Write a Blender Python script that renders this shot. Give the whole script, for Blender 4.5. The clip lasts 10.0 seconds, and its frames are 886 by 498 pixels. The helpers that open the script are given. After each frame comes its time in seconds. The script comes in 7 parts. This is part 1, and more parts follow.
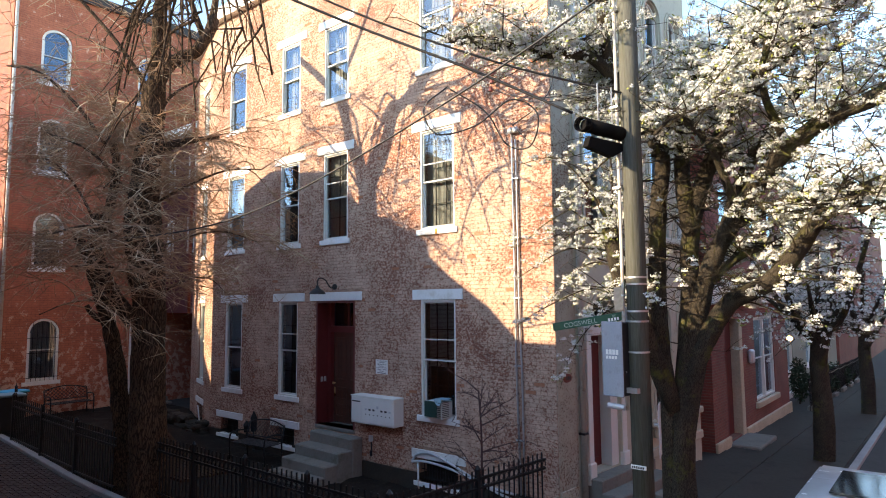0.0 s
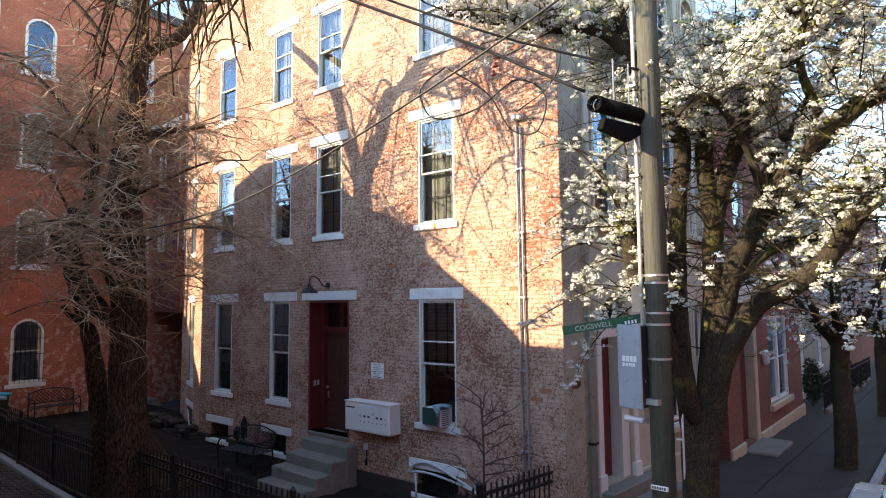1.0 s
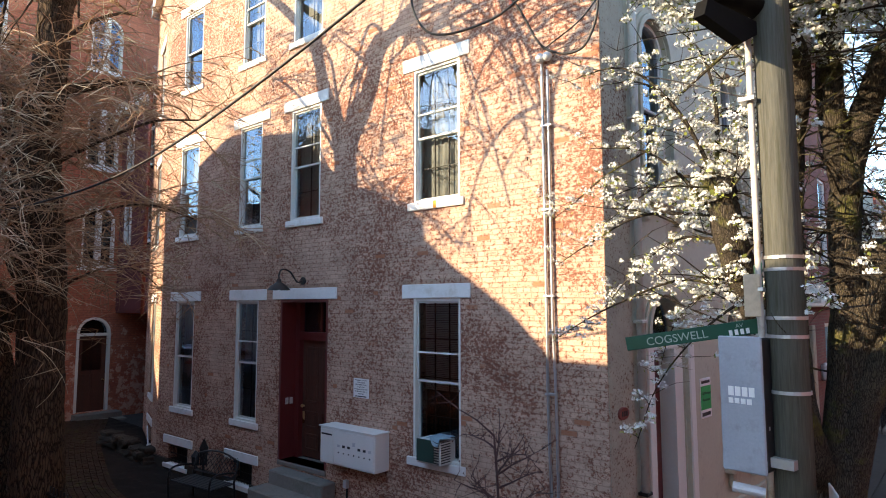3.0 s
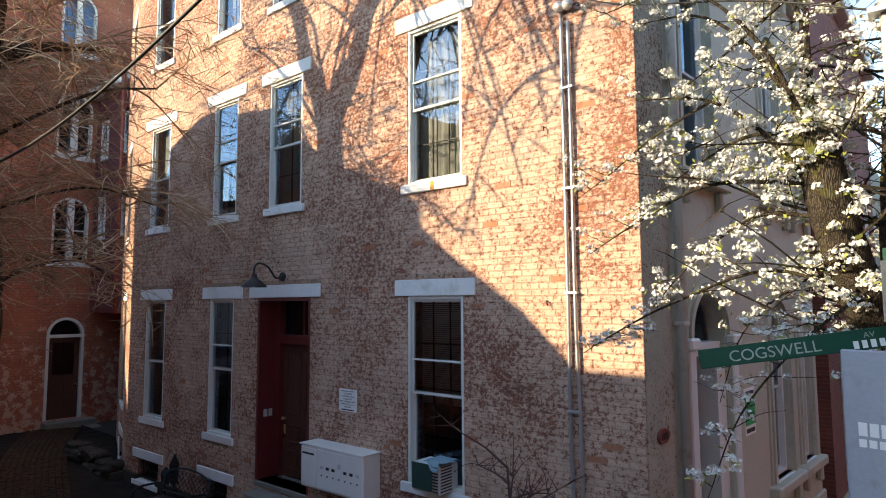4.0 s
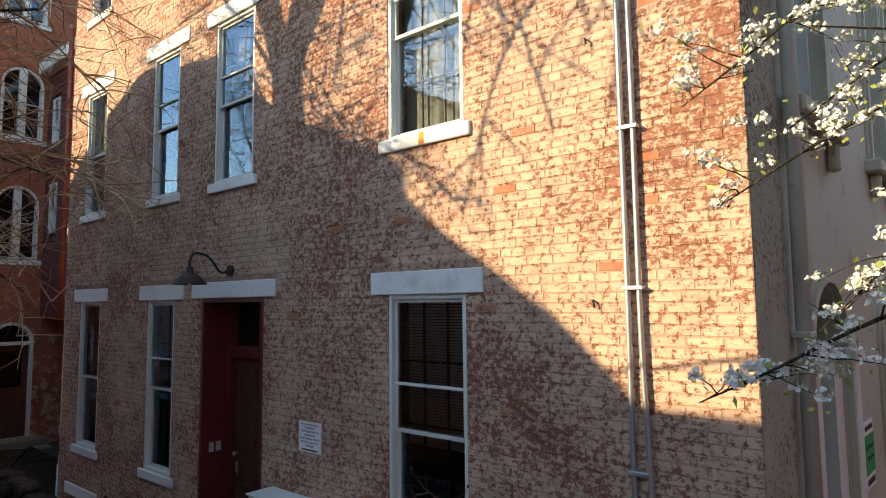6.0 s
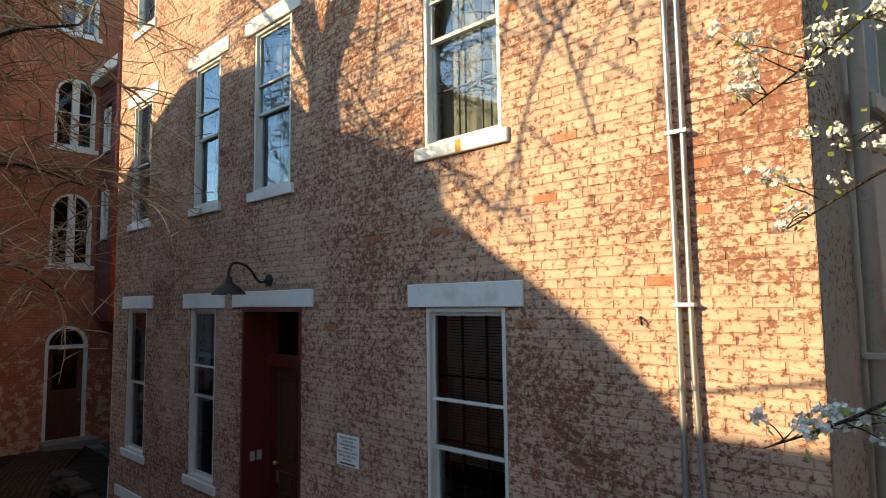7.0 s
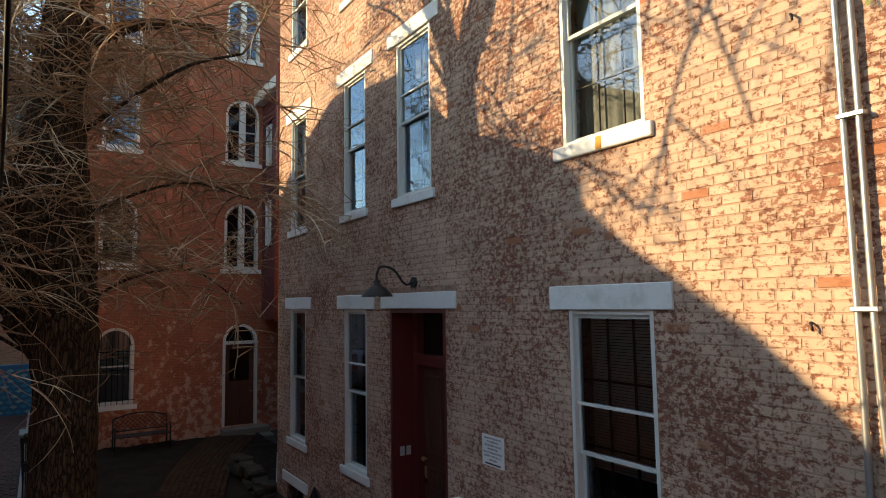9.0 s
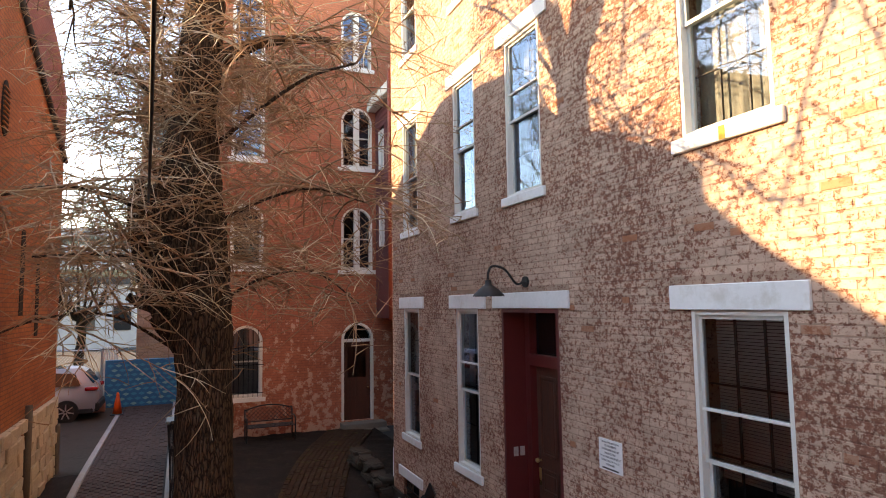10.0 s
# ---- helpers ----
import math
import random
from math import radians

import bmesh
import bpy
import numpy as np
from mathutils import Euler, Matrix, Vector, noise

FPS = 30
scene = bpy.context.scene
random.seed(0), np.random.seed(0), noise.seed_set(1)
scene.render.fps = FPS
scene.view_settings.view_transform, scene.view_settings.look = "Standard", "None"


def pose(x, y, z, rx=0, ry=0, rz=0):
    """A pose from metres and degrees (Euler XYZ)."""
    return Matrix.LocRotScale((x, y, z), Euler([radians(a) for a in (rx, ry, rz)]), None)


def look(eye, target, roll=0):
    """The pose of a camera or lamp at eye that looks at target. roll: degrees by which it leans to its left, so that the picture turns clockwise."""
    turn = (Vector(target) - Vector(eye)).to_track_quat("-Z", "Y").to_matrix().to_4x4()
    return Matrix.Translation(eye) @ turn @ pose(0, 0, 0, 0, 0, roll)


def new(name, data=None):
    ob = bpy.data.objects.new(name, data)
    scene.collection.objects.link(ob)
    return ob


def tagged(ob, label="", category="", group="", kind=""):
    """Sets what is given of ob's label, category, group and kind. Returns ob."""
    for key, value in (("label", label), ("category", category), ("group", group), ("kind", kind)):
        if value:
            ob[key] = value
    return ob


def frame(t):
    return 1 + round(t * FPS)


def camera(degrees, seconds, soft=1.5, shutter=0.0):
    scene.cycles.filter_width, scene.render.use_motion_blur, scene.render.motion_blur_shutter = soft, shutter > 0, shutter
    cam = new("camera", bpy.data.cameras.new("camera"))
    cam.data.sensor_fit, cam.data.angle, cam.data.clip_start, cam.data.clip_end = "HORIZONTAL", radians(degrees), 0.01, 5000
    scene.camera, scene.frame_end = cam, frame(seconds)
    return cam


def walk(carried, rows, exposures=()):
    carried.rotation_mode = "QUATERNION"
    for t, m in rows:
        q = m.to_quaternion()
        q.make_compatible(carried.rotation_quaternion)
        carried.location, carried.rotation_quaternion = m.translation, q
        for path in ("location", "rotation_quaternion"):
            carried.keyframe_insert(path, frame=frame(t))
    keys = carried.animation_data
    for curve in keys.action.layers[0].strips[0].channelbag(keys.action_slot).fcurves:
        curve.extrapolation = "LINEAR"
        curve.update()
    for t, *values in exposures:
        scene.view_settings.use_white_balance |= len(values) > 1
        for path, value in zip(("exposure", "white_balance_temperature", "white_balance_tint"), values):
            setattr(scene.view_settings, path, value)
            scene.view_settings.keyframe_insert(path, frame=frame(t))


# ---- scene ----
cam = camera(71.0, 10.0, soft=1.0)
PATH = [
    (0, (-0.164, -0.774, 3.213), (-1.428, 0.765, 3.39), -0.5),
    (0.5, (-0.33, -0.547, 3.236), (-1.595, 0.992, 3.408), -0.55),
    (1, (-0.617, -0.156, 3.25), (-1.886, 1.381, 3.42), -0.55),
    (1.5, (-0.964, 0.309, 3.24), (-2.239, 1.84, 3.413), -0.45),
    (2, (-1.351, 0.808, 3.209), (-2.629, 2.336, 3.387), -0.25),
    (2.5, (-1.762, 1.315, 3.192), (-3.043, 2.84, 3.375), -0.1),
    (4, (-3.027, 2.794, 3.217), (-4.304, 4.324, 3.39), -0.3),
    (4.5, (-3.445, 3.32, 3.225), (-4.722, 4.849, 3.394), -0.5),
    (5, (-3.83, 3.815, 3.211), (-5.11, 5.343, 3.383), -0.5),
    (5.5, (-4.169, 4.24, 3.2), (-5.447, 5.769, 3.376), -0.6),
    (6.8, (-4.452, 4.67, 3.32), (-5.804, 6.134, 3.485), -0.7),
    (7, (-4.445, 4.673, 3.34), (-5.833, 6.104, 3.512), -0.7),
    (7.5, (-4.433, 4.675, 3.354), (-5.859, 6.067, 3.528), -0.65),
    (8, (-4.435, 4.675, 3.356), (-5.875, 6.052, 3.531), -0.65),
    (8.5, (-4.44, 4.685, 3.37), (-5.969, 5.963, 3.539), -0.8),
    (9, (-4.44, 4.683, 3.38), (-6.115, 5.764, 3.551), -0.9),
    (9.5, (-4.442, 4.678, 3.382), (-6.238, 5.54, 3.556), -0.9),
    (10, (-4.454, 4.672, 3.385), (-6.291, 5.442, 3.559), -0.9),
]
walk(cam, [(t, look(eye, target, roll)) for t, eye, target, roll in PATH],
     [(0, 1.45, 7000, 9), (2.5, 1.52, 7050, 9), (4, 1.22, 7150, 7), (5.5, 1.05, 7500, 5), (7, 0.92, 7900, -1), (8.5, 0.72, 8050, -1), (9, 0.85, 8300, 2), (9.5, 1.42, 8600, 8), (10, 2.08, 9600, 16)])

# ---- light ----
SUN_EL, SUN_TAN = 20.3, 0.68          # height of the sun; how far its shadows slide along the brick front per metre of depth
to_sun = Vector((-SUN_TAN, -1.0, 0)).normalized() * math.cos(radians(SUN_EL)) + Vector((0, 0, math.sin(radians(SUN_EL))))
sun = new("sun", bpy.data.lights.new("sun", "SUN"))
sun.data.energy, sun.data.angle, sun.data.color = 5.0, radians(0.45), (1.0, 0.79, 0.56)
sun.matrix_world = look((0, 0, 30), Vector((0, 0, 30)) - to_sun)
world = bpy.data.worlds.new("sky")
scene.world = world
world.use_nodes = True
wn = world.node_tree.nodes
sky = wn.new("ShaderNodeTexSky")
sky.sky_type, sky.sun_disc = "NISHITA", False
sky.air_density, sky.dust_density, sky.ozone_density = 1.0, 0.15, 2.2
sky.sun_elevation, sky.sun_rotation = radians(SUN_EL), math.atan2(to_sun.x, to_sun.y)
hue = wn.new("ShaderNodeHueSaturation")
hue.inputs["Saturation"].default_value = 1.0
world.node_tree.links.new(sky.outputs[0], hue.inputs["Color"])
world.node_tree.links.new(hue.outputs[0], wn["Background"].inputs[0])
wn["Background"].inputs[1].default_value = 0.25

# ---- materials ----
def mat(name, rough=0.8, metal=0.0):
    m = bpy.data.materials.new(name)
    m.use_nodes = True
    b = m.node_tree.nodes["Principled BSDF"]
    b.inputs["Roughness"].default_value, b.inputs["Metallic"].default_value = rough, metal
    return m, m.node_tree, b


def node(nt, kind, **values):
    n = nt.nodes.new(kind)
    for k, v in values.items():
        n.inputs[k.replace("_", " ")].default_value = v
    return n


def place_vec(nt, stretch=(1, 1, 1), local=False):
    """World place (or the mesh's own place), stretched."""
    src = nt.nodes.new("ShaderNodeTexCoord").outputs["Object"] if local else nt.nodes.new("ShaderNodeNewGeometry").outputs["Position"]
    mp = node(nt, "ShaderNodeMapping", Scale=stretch)
    nt.links.new(src, mp.inputs["Vector"])
    return mp.outputs["Vector"]


def noise_tex(nt, vec, scale, detail=5.0, rough=0.6):
    n = node(nt, "ShaderNodeTexNoise", Scale=scale, Detail=detail, Roughness=rough)
    nt.links.new(vec, n.inputs["Vector"])
    return n.outputs["Fac"]


def ramp(nt, fac, stops):
    r = nt.nodes.new("ShaderNodeValToRGB")
    els = r.color_ramp.elements
    while len(els) < len(stops):
        els.new(0.5)
    for e, (p, c) in zip(els, stops):
        e.position, e.color = p, (*c, 1) if len(c) == 3 else c
    nt.links.new(fac, r.inputs["Fac"])
    return r.outputs["Color"]


def mix(nt, fac, a, b, blend="MIX"):
    n = nt.nodes.new("ShaderNodeMix")
    n.data_type, n.blend_type = "RGBA", blend
    for v, i in ((fac, 0), (a, 6), (b, 7)):
        if isinstance(v, (int, float)):
            n.inputs[i].default_value = v
        elif isinstance(v, tuple):
            n.inputs[i].default_value = (*v, 1)
        else:
            nt.links.new(v, n.inputs[i])
    return n.outputs[2]


def bump(nt, b, height, strength, dist=0.01):
    n = node(nt, "ShaderNodeBump", Strength=strength, Distance=dist)
    nt.links.new(height, n.inputs["Height"])
    nt.links.new(n.outputs["Normal"], b.inputs["Normal"])


def plain(name, col, rough=0.7, metal=0.0, vary=0.25, scale=9.0, relief=0.15, stretch=(1, 1, 1), stain=None, local=False):
    """A worn surface: two scales of variation round one colour, an optional stain colour, fine relief."""
    m, nt, b = mat(name, rough, metal)
    if rough >= 0.85:
        b.inputs["Specular IOR Level"].default_value = 0.12
    v = place_vec(nt, stretch, local)
    fine, wide = noise_tex(nt, v, scale * 6, 6, 0.65), noise_tex(nt, v, scale * 0.35, 4)
    lo, hi = tuple(c * (1 - vary) for c in col), tuple(min(1, c * (1 + vary)) for c in col)
    c = mix(nt, 0.5, ramp(nt, fine, [(0.3, lo), (0.7, hi)]), ramp(nt, wide, [(0.3, lo), (0.7, hi)]))
    if stain:
        c = mix(nt, ramp(nt, noise_tex(nt, v, scale * 0.8, 8, 0.7), [(0.54, (0, 0, 0)), (0.68, (0.8, 0.8, 0.8))]), c, stain)
    nt.links.new(c, b.inputs["Base Color"])
    r = node(nt, "ShaderNodeMapRange", To_Min=max(0, rough - 0.12), To_Max=min(1, rough + 0.12))
    nt.links.new(wide, r.inputs[0])
    nt.links.new(r.outputs[0], b.inputs["Roughness"])
    if relief:
        bump(nt, b, fine, relief, 0.008)
    return m


def peeling(name, paint, brick, amount, rnd=0.2, dirt=(0.05, 0.035, 0.03), bare=0.0):
    """Old painted brickwork whose paint has flaked off in ragged patches, more in some stretches than in others; a share of the bricks is bare."""
    m, nt, b = mat(name, 0.88)
    b.inputs["Specular IOR Level"].default_value = 0.2
    v = place_vec(nt)
    vs = place_vec(nt, (1, 1, 1.25))
    ragged, wide, fine = noise_tex(nt, vs, 25, 13, 0.76), noise_tex(nt, v, 0.8, 6, 0.62), noise_tex(nt, v, 110, 4)
    total = node(nt, "ShaderNodeMath")
    total.operation = "MULTIPLY_ADD"
    nt.links.new(wide, total.inputs[0])
    total.inputs[1].default_value = 0.34
    nt.links.new(ragged, total.inputs[2])
    mask = ramp(nt, total.outputs[0], [(amount - 0.004, (0, 0, 0)), (amount + 0.008, (0.80, 0.80, 0.80)), (amount + 0.07, (1, 1, 1))])
    ob_rnd = nt.nodes.new("ShaderNodeObjectInfo").outputs["Random"]
    isl = nt.nodes.new("ShaderNodeNewGeometry").outputs["Random Per Island"]
    both = node(nt, "ShaderNodeMath")
    both.operation = "ADD"
    nt.links.new(ob_rnd, both.inputs[0])
    nt.links.new(isl, both.inputs[1])
    fr = node(nt, "ShaderNodeMath")
    fr.operation = "FRACT"
    nt.links.new(both.outputs[0], fr.inputs[0])
    tone = ramp(nt, fr.outputs[0], [(0, (1 - rnd,) * 3), (1, (1 + rnd * 0.4,) * 3)])
    pc = mix(nt, 0.9, ramp(nt, noise_tex(nt, v, 3.2, 10, 0.75), [(0.3, tuple(c * 0.74 for c in paint)), (0.7, paint)]), tone, "MULTIPLY")
    bc = mix(nt, 1.0, ramp(nt, noise_tex(nt, v, 34, 7, 0.7), [(0.3, tuple(c * 0.6 for c in brick)), (0.72, tuple(c * 1.25 for c in brick))]), tone, "MULTIPLY")
    c = mix(nt, mask, bc, pc)
    if bare:
        stripped = ramp(nt, fr.outputs[0], [(bare, (0.85, 0.85, 0.85)), (bare + 0.004, (0, 0, 0))])
        c = mix(nt, stripped, c, (brick[0] * 1.35, brick[1] * 1.2, brick[2] * 0.95))
    c = mix(nt, ramp(nt, noise_tex(nt, vs, 2.3, 10, 0.75), [(0.58, (0, 0, 0)), (0.75, (0.4, 0.4, 0.4))]), c, dirt)
    nt.links.new(c, b.inputs["Base Color"])
    h = mix(nt, 0.35, mask, fine)
    bump(nt, b, h, 0.6, 0.004)
    return m


def coursed(name, brick_a, brick_b, mortar, bw=0.21, bh=0.07, gap=0.008, patches=None, along="x", relief=0.5):
    """Far brickwork: courses from a brick texture laid on the wall's own plane, with weathering."""
    m, nt, b = mat(name, 0.88)
    v = place_vec(nt)
    sep = nt.nodes.new("ShaderNodeSeparateXYZ")
    nt.links.new(v, sep.inputs[0])
    com = nt.nodes.new("ShaderNodeCombineXYZ")
    nt.links.new(sep.outputs["X" if along == "x" else "Y"], com.inputs[0])
    nt.links.new(sep.outputs["Z"], com.inputs[1])
    t = node(nt, "ShaderNodeTexBrick", Scale=1.0, Mortar_Size=gap, Brick_Width=bw, Row_Height=bh, Color1=(*brick_a, 1), Color2=(*brick_b, 1), Mortar=(*mortar, 1))
    nt.links.new(com.outputs[0], t.inputs["Vector"])
    wide, fine = noise_tex(nt, v, 0.8, 6, 0.65), noise_tex(nt, v, 18, 8, 0.7)
    c = mix(nt, 0.85, t.outputs["Color"], ramp(nt, wide, [(0.3, (0.6, 0.55, 0.55)), (0.7, (1.15, 1.1, 1.05))]), "MULTIPLY")
    c = mix(nt, 0.7, c, ramp(nt, fine, [(0.3, (0.65, 0.65, 0.65)), (0.7, (1.15, 1.15, 1.15))]), "MULTIPLY")
    if patches:
        col, z_lo, z_hi = patches
        zf = node(nt, "ShaderNodeMapRange", From_Min=z_lo, From_Max=z_hi, To_Min=0.12, To_Max=0.0)
        nt.links.new(sep.outputs["Z"], zf.inputs[0])
        s = node(nt, "ShaderNodeMath")
        nt.links.new(zf.outputs[0], s.inputs[0])
        nt.links.new(noise_tex(nt, v, 5.5, 12, 0.72), s.inputs[1])
        c = mix(nt, ramp(nt, s.outputs[0], [(0.60, (0, 0, 0)), (0.635, (0.85, 0.85, 0.85))]), c, col)
    nt.links.new(c, b.inputs["Base Color"])
    inv = node(nt, "ShaderNodeMath")
    inv.operation = "SUBTRACT"
    inv.inputs[0].default_value = 1.0
    nt.links.new(t.outputs["Fac"], inv.inputs[1])
    bump(nt, b, inv.outputs[0], relief, 0.006)
    return m


def glass(name, tint=(0.75, 0.8, 0.8), rough=0.02):
    m = bpy.data.materials.new(name)
    m.use_nodes = True
    nt = m.node_tree
    nt.nodes.clear()
    out, mx = nt.nodes.new("ShaderNodeOutputMaterial"), nt.nodes.new("ShaderNodeMixShader")
    tr, gl, fr = nt.nodes.new("ShaderNodeBsdfTransparent"), nt.nodes.new("ShaderNodeBsdfGlossy"), node(nt, "ShaderNodeFresnel", IOR=2.2)
    tr.inputs[0].default_value = (*tint, 1)
    gl.inputs["Roughness"].default_value = rough
    # gloss tinted blue: the sky's colour is painted into the reflections
    gl.inputs["Color"].default_value = (0.60, 0.78, 1.0, 1)
    wav = noise_tex(nt, place_vec(nt), 1.6, 2)
    bp = node(nt, "ShaderNodeBump", Strength=0.07, Distance=0.02)
    nt.links.new(wav, bp.inputs["Height"])
    nt.links.new(bp.outputs[0], gl.inputs["Normal"])
    nt.links.new(fr.outputs[0], mx.inputs[0])
    nt.links.new(tr.outputs[0], mx.inputs[1])
    nt.links.new(gl.outputs[0], mx.inputs[2])
    nt.links.new(mx.outputs[0], out.inputs[0])
    return m


def bark(name, lo, hi, moss=None, scale=1.0):
    """Fissured bark: long dark cracks between raised plates."""
    m, nt, b = mat(name, 0.92)
    b.inputs["Specular IOR Level"].default_value = 0.15
    v = place_vec(nt, (1, 1, 0.16))
    warp = noise_tex(nt, place_vec(nt, (1, 1, 0.5)), 5, 4)
    vv = nt.nodes.new("ShaderNodeVectorMath")
    vv.operation = "MULTIPLY_ADD"
    nt.links.new(warp, vv.inputs[0])
    vv.inputs[1].default_value = (0.12, 0.12, 0.12)
    nt.links.new(v, vv.inputs[2])
    w = node(nt, "ShaderNodeTexVoronoi", Scale=30 * scale)
    w.feature = "DISTANCE_TO_EDGE"
    nt.links.new(vv.outputs[0], w.inputs["Vector"])
    n1, n2 = noise_tex(nt, v, 60 * scale, 8, 0.7), noise_tex(nt, place_vec(nt), 3, 5)
    plate = ramp(nt, w.outputs["Distance"], [(0.0, (0, 0, 0)), (0.22, (1, 1, 1))])
    h = mix(nt, 0.35, plate, n1)
    c = mix(nt, 0.6, ramp(nt, h, [(0.12, lo), (0.75, hi)]), ramp(nt, n2, [(0.3, (0.5, 0.5, 0.5)), (0.7, (1.35, 1.3, 1.2))]), "MULTIPLY")
    if moss:
        c = mix(nt, ramp(nt, noise_tex(nt, place_vec(nt), 2.6, 8, 0.7), [(0.54, (0, 0, 0)), (0.68, (0.75, 0.75, 0.75))]), c, moss)
    nt.links.new(c, b.inputs["Base Color"])
    bump(nt, b, h, 0.9, 0.035 / scale)
    return m


M_FACE = peeling("peeling_pink_brick", (0.64, 0.445, 0.335), (0.285, 0.125, 0.083), 0.634, rnd=0.12, bare=0.012)
M_JOINT = peeling("painted_mortar", (0.48, 0.325, 0.24), (0.22, 0.095, 0.066), 0.634)
M_GREYBRICK = peeling("peeling_grey_paint", (0.47, 0.455, 0.36), (0.20, 0.12, 0.08), 0.60, 0.08)
M_STUCCO = plain("grey_painted_stone", (0.47, 0.46, 0.355), 0.75, vary=0.10, stain=(0.33, 0.29, 0.23), scale=3)
M_TOWER = coursed("red_painted_brick", (0.48, 0.17, 0.095), (0.41, 0.14, 0.08), (0.33, 0.12, 0.075), patches=((0.55, 0.36, 0.27), 0.2, 3.6), along="y")
M_TOWER_S = coursed("red_painted_brick_south", (0.40, 0.14, 0.085), (0.34, 0.11, 0.07), (0.27, 0.1, 0.07), along="x")
M_ORANGE = coursed("orange_brick", (0.48, 0.17, 0.06), (0.40, 0.135, 0.05), (0.26, 0.10, 0.05), along="x")
M_REDBRICK = coursed("street_red_brick", (0.25, 0.07, 0.05), (0.19, 0.052, 0.04), (0.21, 0.12, 0.09), along="y")
M_TAN = coursed("tan_brick", (0.50, 0.36, 0.25), (0.44, 0.30, 0.21), (0.34, 0.25, 0.19), bw=0.4, bh=0.13, along="y")
M_STONE = plain("pale_limestone", (0.50, 0.43, 0.31), 0.9, vary=0.25, scale=4, relief=0.6)
M_TRIM = plain("off_white_paint", (0.70, 0.71, 0.66), 0.55, vary=0.06, scale=5, relief=0.06)
M_LINTEL = plain("white_painted_stone", (0.76, 0.77, 0.75), 0.7, vary=0.08, scale=4, stain=(0.60, 0.58, 0.52))
M_SASH = plain("grey_white_sash", (0.56, 0.58, 0.54), 0.5, vary=0.08, relief=0.05)
M_GLASS = glass("window_glass")
# near-black for every inside: the darkness of unlit rooms is in this colour
M_ROOM_SHADE = plain("painted_room_shade", (0.035, 0.033, 0.03), 0.9, vary=0.3, scale=1)
M_BLIND = plain("white_blind", (0.62, 0.64, 0.64), 0.6, vary=0.08)
M_CURTAIN = plain("sheer_curtain", (0.23, 0.235, 0.22), 0.9, vary=0.25, scale=3, stretch=(6, 6, 0.3))
M_MAROON = plain("maroon_paint", (0.12, 0.018, 0.018), 0.45, vary=0.2, relief=0.05)
M_DOOR = plain("dark_varnished_wood", (0.085, 0.030, 0.018), 0.7, vary=0.45, scale=5, stretch=(4, 4, 0.4))
M_IRON = plain("black_iron", (0.012, 0.012, 0.013), 0.45, 0.3, vary=0.3, relief=0.08)
M_STEEL = plain("galvanised_steel", (0.46, 0.48, 0.50), 0.42, 0.75, vary=0.12, scale=4, relief=0.05)
M_GREYMETAL = plain("grey_painted_metal", (0.52, 0.54, 0.55), 0.45, 0.2, vary=0.1, relief=0.04, stain=(0.38, 0.37, 0.35))
M_BOX = plain("blue_grey_box_cover", (0.34, 0.37, 0.42), 0.5, 0.2, vary=0.12, relief=0.05, stain=(0.27, 0.28, 0.30))
M_WHITEMETAL = plain("white_enamel", (0.74, 0.74, 0.70), 0.4, vary=0.06, relief=0.03)
M_BRASS = plain("brass", (0.55, 0.42, 0.20), 0.3, 0.9, vary=0.1, relief=0.02)
M_CONCRETE = plain("concrete", (0.20, 0.19, 0.165), 0.9, vary=0.2, scale=4, relief=0.35, stain=(0.13, 0.13, 0.10))
M_KERB = plain("granite_kerb", (0.32, 0.32, 0.31), 0.85, vary=0.2, scale=6, relief=0.3)
# darker than bare concrete: the tree crown's shade is put into the base colour
M_PAVE = plain("shade_darkened_slabs", (0.055, 0.049, 0.041), 0.9, vary=0.25, scale=2.2, relief=0.3, stain=(0.036, 0.033, 0.028))
M_ASPHALT = plain("asphalt", (0.055, 0.053, 0.052), 0.92, vary=0.3, scale=5, relief=0.6)
M_SOIL = plain("dark_soil", (0.02, 0.015, 0.012), 1.0, vary=0.5, scale=6, relief=1.0, stain=(0.045, 0.036, 0.024))
M_PAVER = plain("brick_paver", (0.08, 0.058, 0.052), 0.85, vary=0.35, scale=5, relief=0.4)
M_PATH = plain("mossy_path_brick", (0.045, 0.026, 0.016), 0.9, vary=0.35, scale=5, relief=0.4, stain=(0.07, 0.065, 0.02))
M_RUBBLE = plain("rubble_stone", (0.05, 0.042, 0.034), 0.95, vary=0.35, scale=5, relief=0.7)
M_BARK = bark("grey_brown_bark", (0.010, 0.007, 0.005), (0.105, 0.070, 0.045))
# both twig colours are lightened to hold the sunlight the twigs catch
M_TWIG = plain("red_brown_twig", (0.29, 0.18, 0.10), 0.75, vary=0.6, scale=3)
M_TWIG_PALE = plain("sunlit_pale_twig", (0.50, 0.42, 0.28), 0.75, vary=0.3, scale=3)
M_PEARBARK = bark("mossy_pear_bark", (0.012, 0.010, 0.008), (0.085, 0.072, 0.055), (0.135, 0.14, 0.03), 3.2)
M_BLOSSOM = plain("white_blossom", (0.64, 0.65, 0.61), 0.6, vary=0.06, scale=20, relief=0)
M_YOUNG = plain("young_green_leaf", (0.24, 0.28, 0.06), 0.6, vary=0.3, scale=20, relief=0)
M_POLE = plain("weathered_pole_wood", (0.098, 0.10, 0.085), 0.9, vary=0.55, scale=14, relief=0.8, stretch=(1, 1, 0.05), stain=(0.062, 0.066, 0.038))
